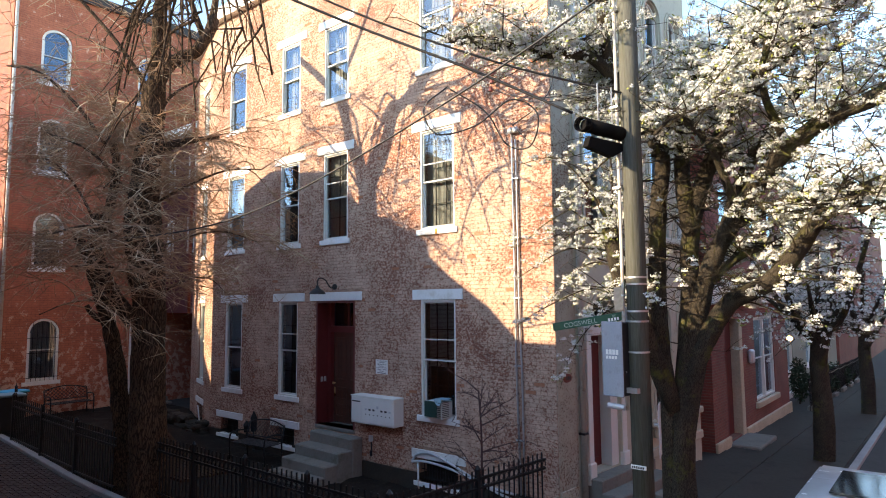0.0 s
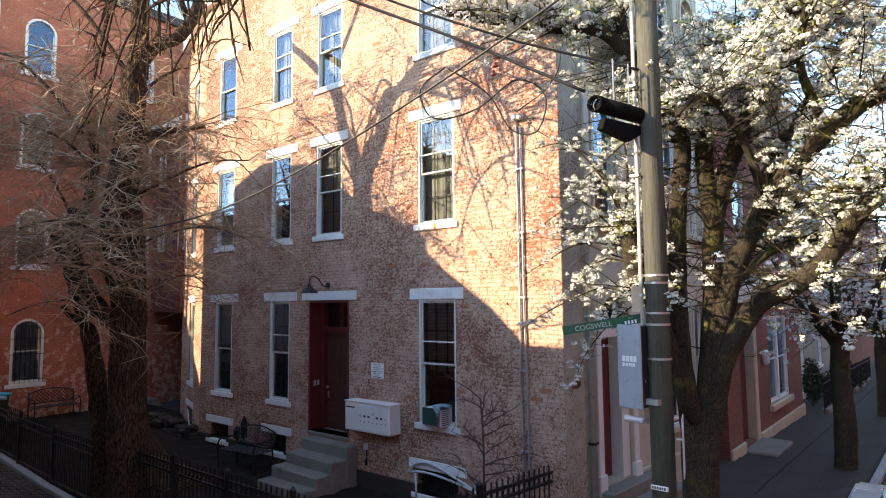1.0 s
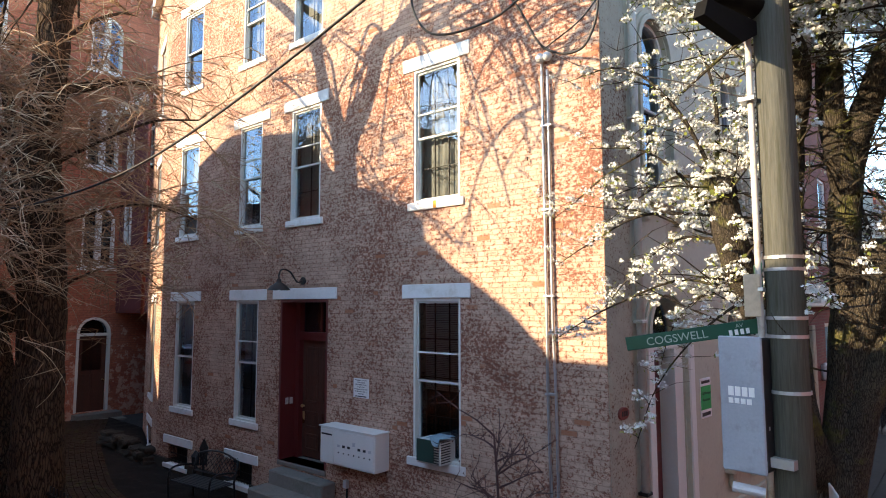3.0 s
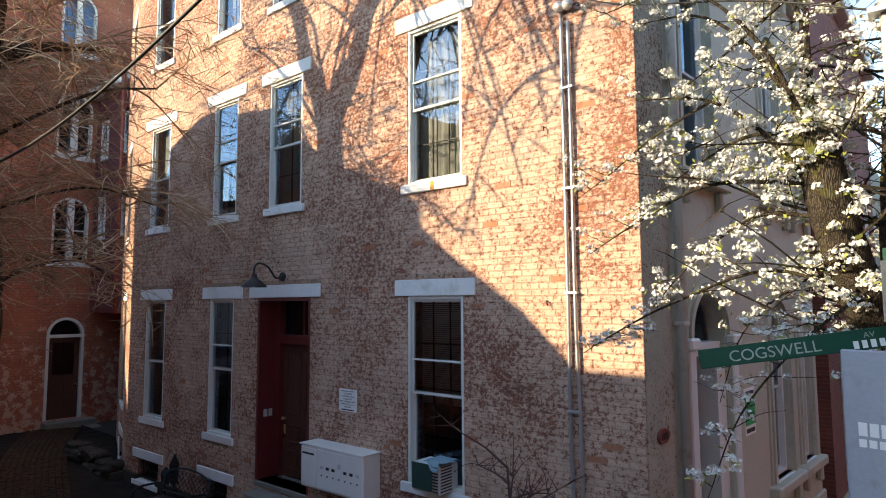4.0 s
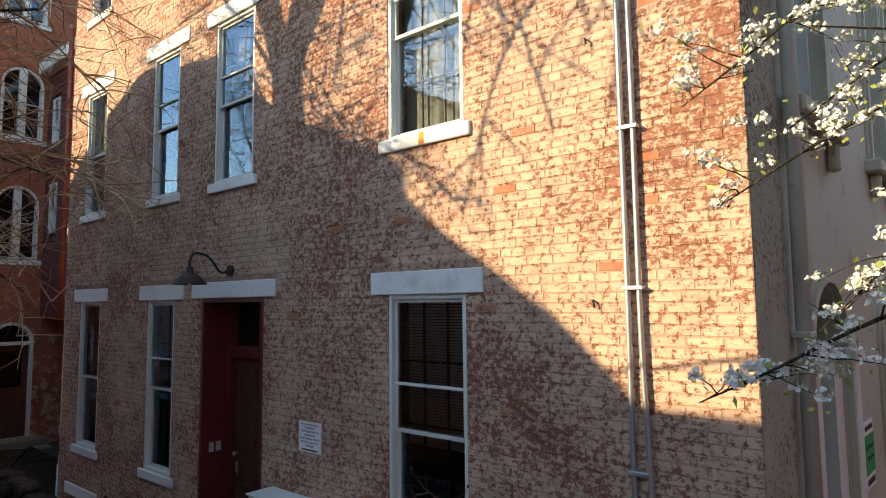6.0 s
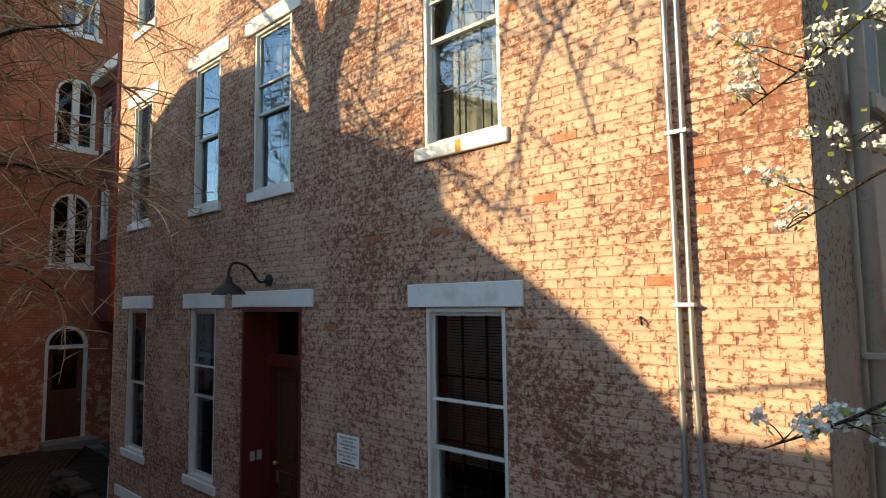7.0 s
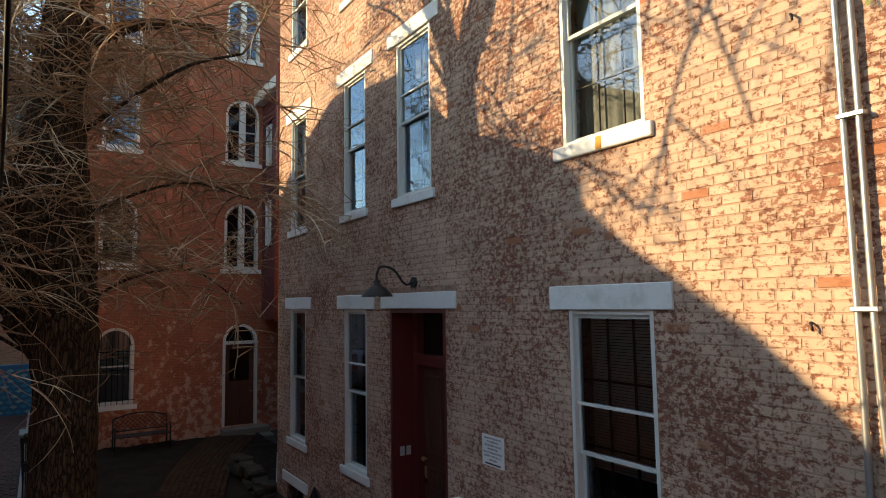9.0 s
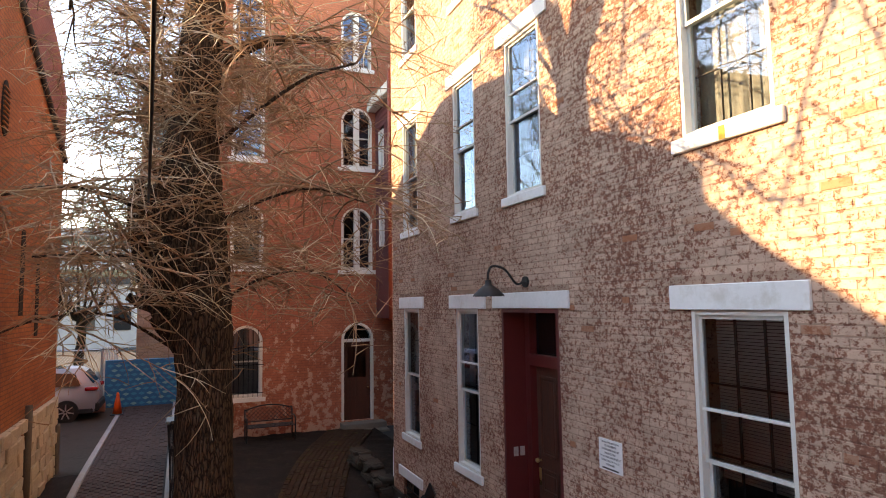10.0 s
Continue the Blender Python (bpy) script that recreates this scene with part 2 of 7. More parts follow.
# sign green and lettering darkened: dirt and this side's shade in the colour
M_GREEN = plain("sign_green", (0.004, 0.07, 0.04), 0.35, 0.1, vary=0.08, relief=0.02)
M_SHADED_SIGNPRINT = plain("shaded_dirty_sign_lettering", (0.34, 0.42, 0.36), 0.5, vary=0.1, relief=0)
M_WHITE = plain("white_print", (0.80, 0.80, 0.78), 0.5, vary=0.03, relief=0)
M_INK = plain("black_print", (0.02, 0.02, 0.02), 0.6, vary=0.1, relief=0)
M_BLACK = plain("black_rubber", (0.014, 0.014, 0.014), 0.55, vary=0.2, relief=0.05)
M_TAR = plain("tarred_black", (0.006, 0.006, 0.006), 0.88, vary=0.3, relief=0.1)
M_SIDING = plain("burgundy_siding", (0.115, 0.03, 0.032), 0.6, vary=0.15, scale=3)
M_PIPE = plain("painted_downpipe", (0.48, 0.45, 0.39), 0.55, vary=0.1, stain=(0.3, 0.24, 0.18))
M_REDPIPE = plain("red_downpipe", (0.17, 0.035, 0.022), 0.55, vary=0.15)
M_SAGE = plain("sage_painted_front", (0.24, 0.26, 0.205), 0.8, vary=0.1, scale=2)
M_SILVER = plain("silver_car_paint", (0.40, 0.43, 0.46), 0.35, 0.2, vary=0.04, relief=0)
M_WHITECAR = plain("white_car_paint", (0.66, 0.68, 0.70), 0.25, 0.2, vary=0.03, relief=0)
M_CARGLASS = plain("dark_car_glass", (0.015, 0.018, 0.02), 0.06, vary=0.1, relief=0)
M_ORANGECONE = plain("orange_plastic", (0.85, 0.11, 0.015), 0.5, vary=0.08, relief=0)
M_TAIL = plain("red_lens", (0.45, 0.01, 0.015), 0.2, vary=0.1, relief=0)
M_BLUE = plain("mural_blue", (0.02, 0.16, 0.30), 0.8, vary=0.2, scale=3)
M_AQUA = plain("mural_aqua", (0.16, 0.42, 0.42), 0.8, vary=0.2, scale=3)
M_TEAL = plain("mural_teal", (0.03, 0.28, 0.42), 0.8, vary=0.2, scale=3)
M_ROOF = plain("roof_slate", (0.06, 0.058, 0.058), 0.85, vary=0.25, scale=4)
M_ACGREEN = plain("dark_green_panel", (0.02, 0.055, 0.045), 0.5, vary=0.15)
M_CLOTH = plain("blue_grey_cloth", (0.20, 0.30, 0.34), 0.9, vary=0.25)
M_BUSH = plain("evergreen", (0.018, 0.035, 0.014), 0.8, vary=0.5, scale=9)
M_FARGREY = plain("far_grey_siding", (0.34, 0.35, 0.36), 0.85, vary=0.1, scale=1)
M_FARGLASS = plain("far_blue_tower", (0.22, 0.38, 0.50), 0.4, vary=0.08, scale=0.2)
M_WOOD = plain("weathered_wood_post", (0.14, 0.115, 0.085), 0.9, vary=0.3, stretch=(1, 1, 0.3))

# ---- building tools ----
def put_mesh(name, verts, faces, material, parent=None, label="", smooth=False, m=None):
    me = bpy.data.meshes.new(name)
    me.from_pydata(verts, [], faces)
    me.update()
    for mt in (material if isinstance(material, (list, tuple)) else [material]):
        me.materials.append(mt)
    if smooth:
        me.polygons.foreach_set("use_smooth", [True] * len(me.polygons))
    ob = new(name, me)
    if m is not None:
        ob.matrix_basis = m
    if parent is not None:
        ob.parent = parent
    if label:
        ob["label"] = label
    return ob


def part(name, bm, material, parent=None, label="", smooth=False, m=None):
    me = bpy.data.meshes.new(name)
    bm.normal_update()
    bm.to_mesh(me)
    bm.free()
    me.materials.append(material)
    if smooth:
        me.polygons.foreach_set("use_smooth", [True] * len(me.polygons))
    ob = new(name, me)
    if m is not None:
        ob.matrix_basis = m
    if parent is not None:
        ob.parent = parent
    if label:
        ob["label"] = label
    return ob


def thing(name, label, category, m=None, group="", kind=""):
    ob = tagged(new(name), label, category, group, kind)
    if m is not None:
        ob.matrix_basis = m
    return ob


def box(bm, x0, x1, y0, y1, z0, z1, bevel=0.0, m=None):
    r = bmesh.ops.create_cube(bm, size=1.0)
    vs = r["verts"]
    for v in vs:
        v.co = Vector(((x0 + x1) / 2 + v.co.x * (x1 - x0), (y0 + y1) / 2 + v.co.y * (y1 - y0), (z0 + z1) / 2 + v.co.z * (z1 - z0)))
    if bevel:
        es = list({e for v in vs for e in v.link_edges})
        out = bmesh.ops.bevel(bm, geom=es, offset=bevel, segments=1, affect="EDGES", clamp_overlap=True)
        vs = list({v for f in out["faces"] for v in f.verts})
    if m is not None:
        bmesh.ops.transform(bm, matrix=m, verts=vs)
    return bm


def nbox(*a, **k):
    return box(bmesh.new(), *a, **k)


def cyl(bm, p, q, r0, r1=None, n=12):
    p, q = Vector(p), Vector(q)
    r = bmesh.ops.create_cone(bm, cap_ends=True, segments=n, radius1=r0, radius2=r0 if r1 is None else r1, depth=(q - p).length)
    bmesh.ops.transform(bm, matrix=Matrix.Translation((p + q) / 2) @ (q - p).to_track_quat("Z", "Y").to_matrix().to_4x4(), verts=r["verts"])
    return bm


def ncyl(*a, **k):
    return cyl(bmesh.new(), *a, **k)


def prism(bm, pts, y0, y1):
    """A flat outline in x, z given depth from y0 to y1."""
    a = [bm.verts.new((x, y0, z)) for x, z in pts]
    b = [bm.verts.new((x, y1, z)) for x, z in pts]
    bm.faces.new(a)
    bm.faces.new(b[::-1])
    for i in range(len(pts)):
        j = (i + 1) % len(pts)
        bm.faces.new((a[j], a[i], b[i], b[j]))
    bmesh.ops.recalc_face_normals(bm, faces=bm.faces)
    return bm


def tube_data(path, radii, n, verts, faces):
    """Adds a tapered tube along path to the lists."""
    base = len(verts)
    up = Vector((0.31, 0.17, 0.93))
    last = len(path) - 1
    for i, p in enumerate(path):
        d = (path[min(i + 1, last)] - path[max(i - 1, 0)]).normalized()
        a = d.cross(up)
        a = a.normalized() if a.length > 1e-4 else Vector((1, 0, 0))
        b = d.cross(a)
        for k in range(n):
            w = 2 * math.pi * k / n
            verts.append(p + (a * math.cos(w) + b * math.sin(w)) * radii[i])
    for i in range(last):
        for k in range(n):
            j = (k + 1) % n
            faces.append((base + i * n + k, base + i * n + j, base + (i + 1) * n + j, base + (i + 1) * n + k))
    faces.append(tuple(base + last * n + k for k in range(n)))
    faces.append(tuple(base + k for k in reversed(range(n))))


def tube(name, path, r, material, parent=None, label="", n=8):
    v, f = [], []
    path = [Vector(p) for p in path]
    tube_data(path, [r] * len(path) if isinstance(r, (int, float)) else r, n, v, f)
    return put_mesh(name, v, f, material, parent, label, True)


def smooth_path(pts, k=6):
    """Catmull-Rom through the points."""
    P = [Vector(p) for p in pts]
    P = [2 * P[0] - P[1]] + P + [2 * P[-1] - P[-2]]
    out = []
    for i in range(1, len(P) - 2):
        for s in range(k):
            t = s / k
            out.append(0.5 * ((2 * P[i]) + (P[i + 1] - P[i - 1]) * t + (2 * P[i - 1] - 5 * P[i] + 4 * P[i + 1] - P[i + 2]) * t * t + (3 * P[i] - P[i - 1] - 3 * P[i + 1] + P[i + 2]) * t ** 3))
    out.append(P[-2])
    return out


def wall_frame(p0, p1):
    """Local frame of a wall: x along it, y inwards, z up; and its length."""
    d = Vector((p1[0] - p0[0], p1[1] - p0[1], 0))
    L = d.length
    d.normalize()
    m = Matrix(((d.x, -d.y, 0, p0[0]), (d.y, d.x, 0, p0[1]), (0, 0, 1, 0), (0, 0, 0, 1)))
    return m, L


def solid_spans(lo, hi, cuts):
    spans, at = [], lo
    for a, b in sorted(cuts):
        if a > at:
            spans.append((at, min(a, hi)))
        at = max(at, b)
    if at < hi:
        spans.append((at, hi))
    return spans


def pierced(name, p0, p1, z0, z1, holes, material, thick=0.3, label="", parent=None, arches=()):
    """A wall with real openings (u0, u1, z0, z1); arches are openings with a round head whose top is z1."""
    m, L = wall_frame(p0, p1)
    bm = bmesh.new()
    us = sorted({0, L, *[h[0] for h in holes], *[h[1] for h in holes]})
    for a, b in zip(us, us[1:]):
        mid = (a + b) / 2
        for s, e in solid_spans(z0, z1, [(h[2], h[3]) for h in holes if h[0] < mid < h[1]]):
            box(bm, a, b, 0, thick, s, e)
    for u0, u1, za, zb in arches:
        c, r = (u0 + u1) / 2, (u1 - u0) / 2
        n = 10
        for side in (-1, 1):
            for i in range(n):
                w0, w1 = math.pi / 2 * i / n, math.pi / 2 * (i + 1) / n
                xa, xb = c + side * r * math.sin(w0), c + side * r * math.sin(w1)
                ha, hb = zb - r + r * math.cos(w0), zb - r + r * math.cos(w1)
                prism(bm, [(xa, ha), (xb, hb), (xb, zb), (xa, zb)] if abs(zb - ha) > 1e-6 else [(xa, ha), (xb, hb), (xb, zb)], 0, thick)
    ob = part(name, bm, material, parent, "", False, m)
    if parent is None:
        tagged(ob, label, "wall", kind="structure")
    return ob, m, L


def bricks_for(u0, u1, z0, z1, holes, rng, bw=0.213, bh=0.0695, gap=0.006):
    """Bricks (a, b, lo, hi) in running bond between the openings."""
    out = []
    rows = int((z1 - z0) / bh)
    for r in range(rows):
        lo = z0 + r * bh
        hi = lo + bh - gap
        header = r % 7 == 6
        w = bw / 2 if header else bw
        cuts = [(h[0], h[1]) for h in holes if h[2] < hi and h[3] > lo]
        for s, e in solid_spans(u0, u1, cuts):
            at = s - (0.5 * w if r % 2 else 0.0) - rng.random() * 0.03
            while at < e:
                a, b = max(at, s), min(at + w - gap, e)
                if b - a > 0.02:
                    out.append((a, b, lo, hi))
                at += w * (1 + rng.uniform(-0.03, 0.03))
    return out


def brick_mesh_data(bricks, rng, depth=0.011, verts=None, faces=None):
    """Low bricks standing proud of the wall's face by a few millimetres."""
    V, F = ([], []) if verts is None else (verts, faces)
    for a, b, lo, hi in bricks:
        y = -rng.uniform(0.001, 0.0045)
        c = 0.005
        i = len(V)
        V += [(a, 0.006, lo), (b, 0.006, lo), (b, 0.006, hi), (a, 0.006, hi)]
        V += [(a + c, y + rng.uniform(-1, 1) * 0.001, lo + c), (b - c, y + rng.uniform(-1, 1) * 0.001, lo + c), (b - c, y, hi - c), (a + c, y, hi - c)]
        F += [(i + 4, i + 5, i + 6, i + 7), (i, i + 1, i + 5, i + 4), (i + 1, i + 2, i + 6, i + 5), (i + 2, i + 3, i + 7, i + 6), (i + 3, i, i + 4, i + 7)]
    return V, F


def sash_window(name, m, u0, u1, z0, z1, label, panes=(1, 1), drape=None, trim=None, arch=False, frame_w=0.05, deep=0.06, split=0.5, muntin=None, sill=True, lintel=None, bars=False, inner=None):
    """A sash window in the opening (u0..u1, z0..z1) of the wall frame m, with its own sill, lintel, frame, sashes, panes and what hangs behind."""
    w = thing(name, label, "window", m, kind="structure")
    trim = trim or M_TRIM
    r = (u1 - u0) / 2 if arch else 0.0
    zs = z1 - r
    fr = bmesh.new()
    f = frame_w
    box(fr, u0, u0 + f, deep - 0.035, deep + 0.07, z0, zs)
    box(fr, u1 - f, u1, deep - 0.035, deep + 0.07, z0, zs)
    box(fr, u0 + f, u1 - f, deep - 0.03, deep + 0.07, z0, z0 + f * 0.9)
    if arch:
        c = (u0 + u1) / 2
        n = 14
        for i in range(n):
            a, b = math.pi * i / n, math.pi * (i + 1) / n
            prism(fr, [(c + q * math.cos(w_), zs + q * math.sin(w_)) for q, w_ in ((r, a), (r, b), (r - f, b), (r - f, a))], deep - 0.035, deep + 0.07)
    else:
        box(fr, u0 + f, u1 - f, deep - 0.03, deep + 0.07, z1 - f, z1)
    part("window_frame", fr, trim, w)
    zi0, zi1 = z0 + f * 0.9, (z1 - f)
    ui0, ui1 = u0 + f, u1 - f
    zm = zi0 + (zi1 - zi0) * split
    for i, (a, b, y, nm) in enumerate(((zi0, zm + 0.02, deep + 0.035, "lower_sash"), (zm - 0.02, zi1, deep + 0.0, "upper_sash"))):
        s = bmesh.new()
        t = 0.032
        box(s, ui0, ui0 + t, y, y + 0.03, a, b if not (arch and i) else zs)
        box(s, ui1 - t, ui1, y, y + 0.03, a, b if not (arch and i) else zs)
        box(s, ui0 + t, ui1 - t, y - 0.002, y + 0.03, a, a + t)
        if not (arch and i):
            box(s, ui0 + t, ui1 - t, y - 0.002, y + 0.03, b - t, b)
        nx, nz = panes
        for k in range(1, nx):
            x = ui0 + (ui1 - ui0) * k / nx
            box(s, x - 0.009, x + 0.009, y + 0.004, y + 0.024, a + t, b - t)
        for k in range(1, nz):
            z = a + (b - a) * k / nz
            box(s, ui0 + t, ui1 - t, y + 0.005, y + 0.023, z - 0.009, z + 0.009)
        sash = part(nm, s, muntin or M_SASH, w)
        g = bmesh.new()
        if arch and i:
            pts = [(ui0 + t, a + t), (ui1 - t, a + t), (ui1 - t, zs)] + [((u0 + u1) / 2 + (r - f) * math.cos(math.pi * q / 12), zs + (r - f) * math.sin(math.pi * q / 12)) for q in range(1, 12)] + [(ui0 + t, zs)]
            g.faces.new([g.verts.new((x_, y + 0.014, z_)) for x_, z_ in pts])
        else:
            g.faces.new([g.verts.new((x_, y + 0.014, z_)) for x_, z_ in ((ui0 + t * 0.5, a + t * 0.5), (ui1 - t * 0.5, a + t * 0.5), (ui1 - t * 0.5, b - t * 0.5), (ui0 + t * 0.5, b - t * 0.5))])
        pane = part("pane", g, M_GLASS, w)
        pane.visible_shadow = False
    if inner:
        nx, nz = inner
        g = bmesh.new()
        for k in range(1, nx):
            x = ui0 + (ui1 - ui0) * k / nx
            box(g, x - 0.006, x + 0.006, deep + 0.085, deep + 0.105, zi0, zi1)
        for k in range(1, nz):
            z = zi0 + (zi1 - zi0) * k / nz
            box(g, ui0, ui1, deep + 0.086, deep + 0.104, z - 0.006, z + 0.006)
        part("inner_sash", g, M_BLACK, w, "dark inner glazing bars")
        part("storm_rail", nbox(ui0, ui1, deep - 0.012, deep + 0.012, zm + (zi1 - zm) * 0.34, zm + (zi1 - zm) * 0.34 + 0.022), trim, w)
    if drape == "blind":
        bl = bmesh.new()
        z = zi1 - 0.03
        while z > zi0 + (zi1 - zi0) * 0.42:
            box(bl, ui0 + 0.05, ui1 - 0.02, deep + 0.13, deep + 0.142, z - 0.019, z)
            z -= 0.025
        part("blind", bl, M_BLIND, w, "white slatted blind, half lowered")
    elif drape == "curtain":
        V, F, n = [], [], 24
        for k in range(n + 1):
            x = ui0 + (ui1 - ui0) * k / n
            y = deep + 0.15 + 0.015 * math.sin(k * 1.9)
            V += [(x, y, zi0), (x, y, zi1)]
            if k:
                F.append((2 * k - 2, 2 * k, 2 * k + 1, 2 * k - 1))
        put_mesh("curtain", V, F, M_CURTAIN, w, "thin pale curtain hanging in folds", True)
    if sill:
        part("window_sill", nbox(u0 - 0.10, u1 + 0.08, -0.035, deep + 0.02, z0 - 0.115, z0, 0.008), M_LINTEL, w)
    if lintel:
        a, b, h = lintel
        part("lintel", nbox(a, b, -0.022, deep, z1 + 0.001, z1 + h, 0.006), M_LINTEL, w)
    if bars:
        br = bmesh.new()
        for k in range(1, 7):
            x = u0 + (u1 - u0) * k / 7
            cyl(br, (x, -0.06, z0 + 0.02), (x, -0.06, zs + r * 0.75), 0.008, n=5)
        for z in (z0 + 0.12, zs - 0.15, zs - 0.6):
            cyl(br, (u0 - 0.02, -0.06, z), (u1 + 0.02, -0.06, z), 0.009, n=5)
        part("security_bars", br, M_IRON, w, "black iron security bars")
    return w

# ---- ground ----
FY = 8.386                        # plane of the brick front
FX0, FX1 = -15.85, -5.30          # its ends


def ease(a, b, x):
    t = min(1, max(0, (x - a) / (b - a)))
    return t * t * (3 - 2 * t)


def ground_z(x, y):
    z = -0.33 + 0.30 * ease(-13, -20, x) - 0.02 * max(0, min(y, 60) - 9) * (1 if x > -6 else 0)
    return z


V, F = [], []
xs = [-400, -150, -70, -45, *[-36 + i * 0.8 for i in range(58)], 14, 25, 60, 150, 400]
ys = [-400, -150, -60, -25, *[-14 + i * 0.8 for i in range(60)], 40, 60, 150, 400]
for y in ys:
    for x in xs:
        V.append((x, y, ground_z(x, y) - 0.02 - (0.15 if x > -2.0 else 0)))
for j in range(len(ys) - 1):
    for i in range(len(xs) - 1):
        k = j * len(xs) + i
        F.append((k, k + 1, k + 1 + len(xs), k + len(xs)))
tagged(put_mesh("ground", V, F, M_ASPHALT, None, "", True), "dark worn asphalt street and ground", "ground", kind="structure")


def strip(name, x0, x1, y0, y1, lift, material, label, category, nx=24, ny=6, rough=0.0, seed=3):
    """A sheet that follows the ground at a given lift."""
    rng = random.Random(seed)
    V, F = [], []
    for j in range(ny + 1):
        for i in range(nx + 1):
            x, y = x0 + (x1 - x0) * i / nx, y0 + (y1 - y0) * j / ny
            V.append((x, y, ground_z(x, y) + lift + rng.uniform(-rough, rough)))
    for j in range(ny):
        for i in range(nx):
            k = j * (nx + 1) + i
            F.append((k, k + 1, k + nx + 2, k + nx + 1))
    return tagged(put_mesh(name, V, F, material, None, "", True), label, category, kind="structure")


strip("yard", -24.0, -5.32, 4.62, 9.6, 0.03, M_SOIL, "dark bare soil of the front yard", "soil", 90, 24, 0.025)
strip("verge", -19.5, -2.3, 2.2, 2.82, 0.02, M_SOIL, "bare earth strip beside the alley", "soil", 60, 3, 0.012)
strip("pavement", -5.3, -2.25, 2.0, 40, 0.0, M_PAVE, "worn grey concrete pavement, shade put into its colour", "pavement", 6, 60)
strip("driveway", -30.0, -19.6, 0.2, 2.84, 0.012, M_PAVE, "grey concrete parking apron", "pavement", 20, 4)
strip("alley_bed", -33.0, -2.3, 2.84, 4.45, -0.012, M_ASPHALT, "dark bed of the brick alley", "road", 60, 4)

# joints of the pavement, as thin dark grooves between raised slabs
slabs = tagged(new("pavement_slab_field"), "grey concrete pavement slabs with open joints", "pavement", kind="structure")
srng = random.Random(8)
for iy in range(22):
    for ix in range(2):
        x0, y0 = -5.28 + ix * 1.5, 2.05 + iy * 1.52
        if -0.1 < y0 - 5.6 < 1.6 and ix == 1:
            continue
        z = ground_z(-4, y0) + 0.004
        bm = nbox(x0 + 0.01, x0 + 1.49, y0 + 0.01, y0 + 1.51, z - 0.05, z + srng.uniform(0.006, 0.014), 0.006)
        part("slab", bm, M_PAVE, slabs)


def kerb(name, pts, w, h, label):
    k = thing(name, label, "kerb", kind="structure")
    for (xa, ya), (xb, yb) in zip(pts, pts[1:]):
        m, L = wall_frame((xa, ya), (xb, yb))
        za, zb = ground_z(xa, ya), ground_z(xb, yb)
        bm = nbox(0.006, L - 0.006, -w / 2, w / 2, -0.25, h, 0.012)
        for v in bm.verts:
            v.co.z += za + (zb - za) * v.co.x / L
        part("kerb_stone", bm, M_KERB, k, "", False, m)
    return k


kerb("alley_kerb_yard_side", [(-2.6 - 1.35 * i, 4.50) for i in range(21)], 0.15, 0.07, "pale granite kerb along the alley")
kerb("alley_kerb_far_side", [(-2.6 - 1.35 * i, 2.84) for i in range(19)], 0.13, 0.06, "weathered kerb stones along the alley")
kerb("street_kerb", [(-2.15, 4.6 + 1.5 * i) for i in range(20)], 0.16, 0.0, "granite kerb at the street")

# ---- the brick house ----
LINT = 3.50
WINS = []   # (lintel a, lintel b, frame a, frame b)
COLS = [(-8.47, -7.22, -8.26, -7.40), (-11.43, -10.20, -11.22, -10.40), (-13.08, -11.87, -12.86, -12.12), (-15.42, -14.17, -15.19, -14.42)]
FLOORS = [(1.09, 3.30, 0.20), (4.68, 6.66, 0.20), (7.93, 9.66, 0.20)]   # sill top, head, lintel height


def U(x):
    return x - FX0


openings, spec = [], []
for ci, (la, lb, fa, fb) in enumerate(COLS):
    for fi, (zs, zh, lh) in enumerate(FLOORS):
        if ci == 1 and fi == 0:
            continue
        openings.append((U(fa), U(fb), zs, zh))
        spec.append((ci, fi, U(la), U(lb), U(fa), U(fb), zs, zh, lh))
DOOR = (U(-11.44), U(-10.15), 0.57, 3.31)
openings.append(DOOR)
CELLAR = [(U(-15.30), U(-14.50), -0.08, 0.32), (U(-12.9), U(-12.2), -0.05, 0.36), (U(-8.30), U(-7.38), -0.14, 0.28)]
openings += CELLAR
TOPZ = 11.2
facade, FM, FL = pierced("wall_south", (FX0, FY), (FX1, FY), 0.0, TOPZ, [o for o in openings if o[2] >= 0] + [(a, b, 0.0, d) for a, b, c, d in CELLAR], M_JOINT, 0.3, "sunlit brick wall with flaking pale pink paint")
found, _, _ = pierced("foundation", (FX0 - 0.01, FY - 0.05), (FX1, FY - 0.05), -0.9, 0.0, [(a, b, -0.14, 0.0) for a, b, c, d in CELLAR], M_RUBBLE, 0.33, "rough stone foundation ledge")

C0 = (-18.95, 9.50)
CM, CL = wall_frame(C0, (FX0, FY))
cham_open = []
CU = (1.36, 2.16)
for zs, zh, lh in FLOORS:
    cham_open.append((CU[0], CU[1], zs, zh))
cham_open.append((CU[0] - 0.05, CU[1], -0.1, 0.42))
chamfer, _, _ = pierced("wall_southwest", C0, (FX0, FY), -0.9, TOPZ, cham_open, M_JOINT, 0.3, "angled end wall of sunlit painted brick")

# street front of the house, painted grey
G0, G1 = (FX1, FY + 0.012), (-4.91, 14.37)
GM, GL = wall_frame(G0, G1)
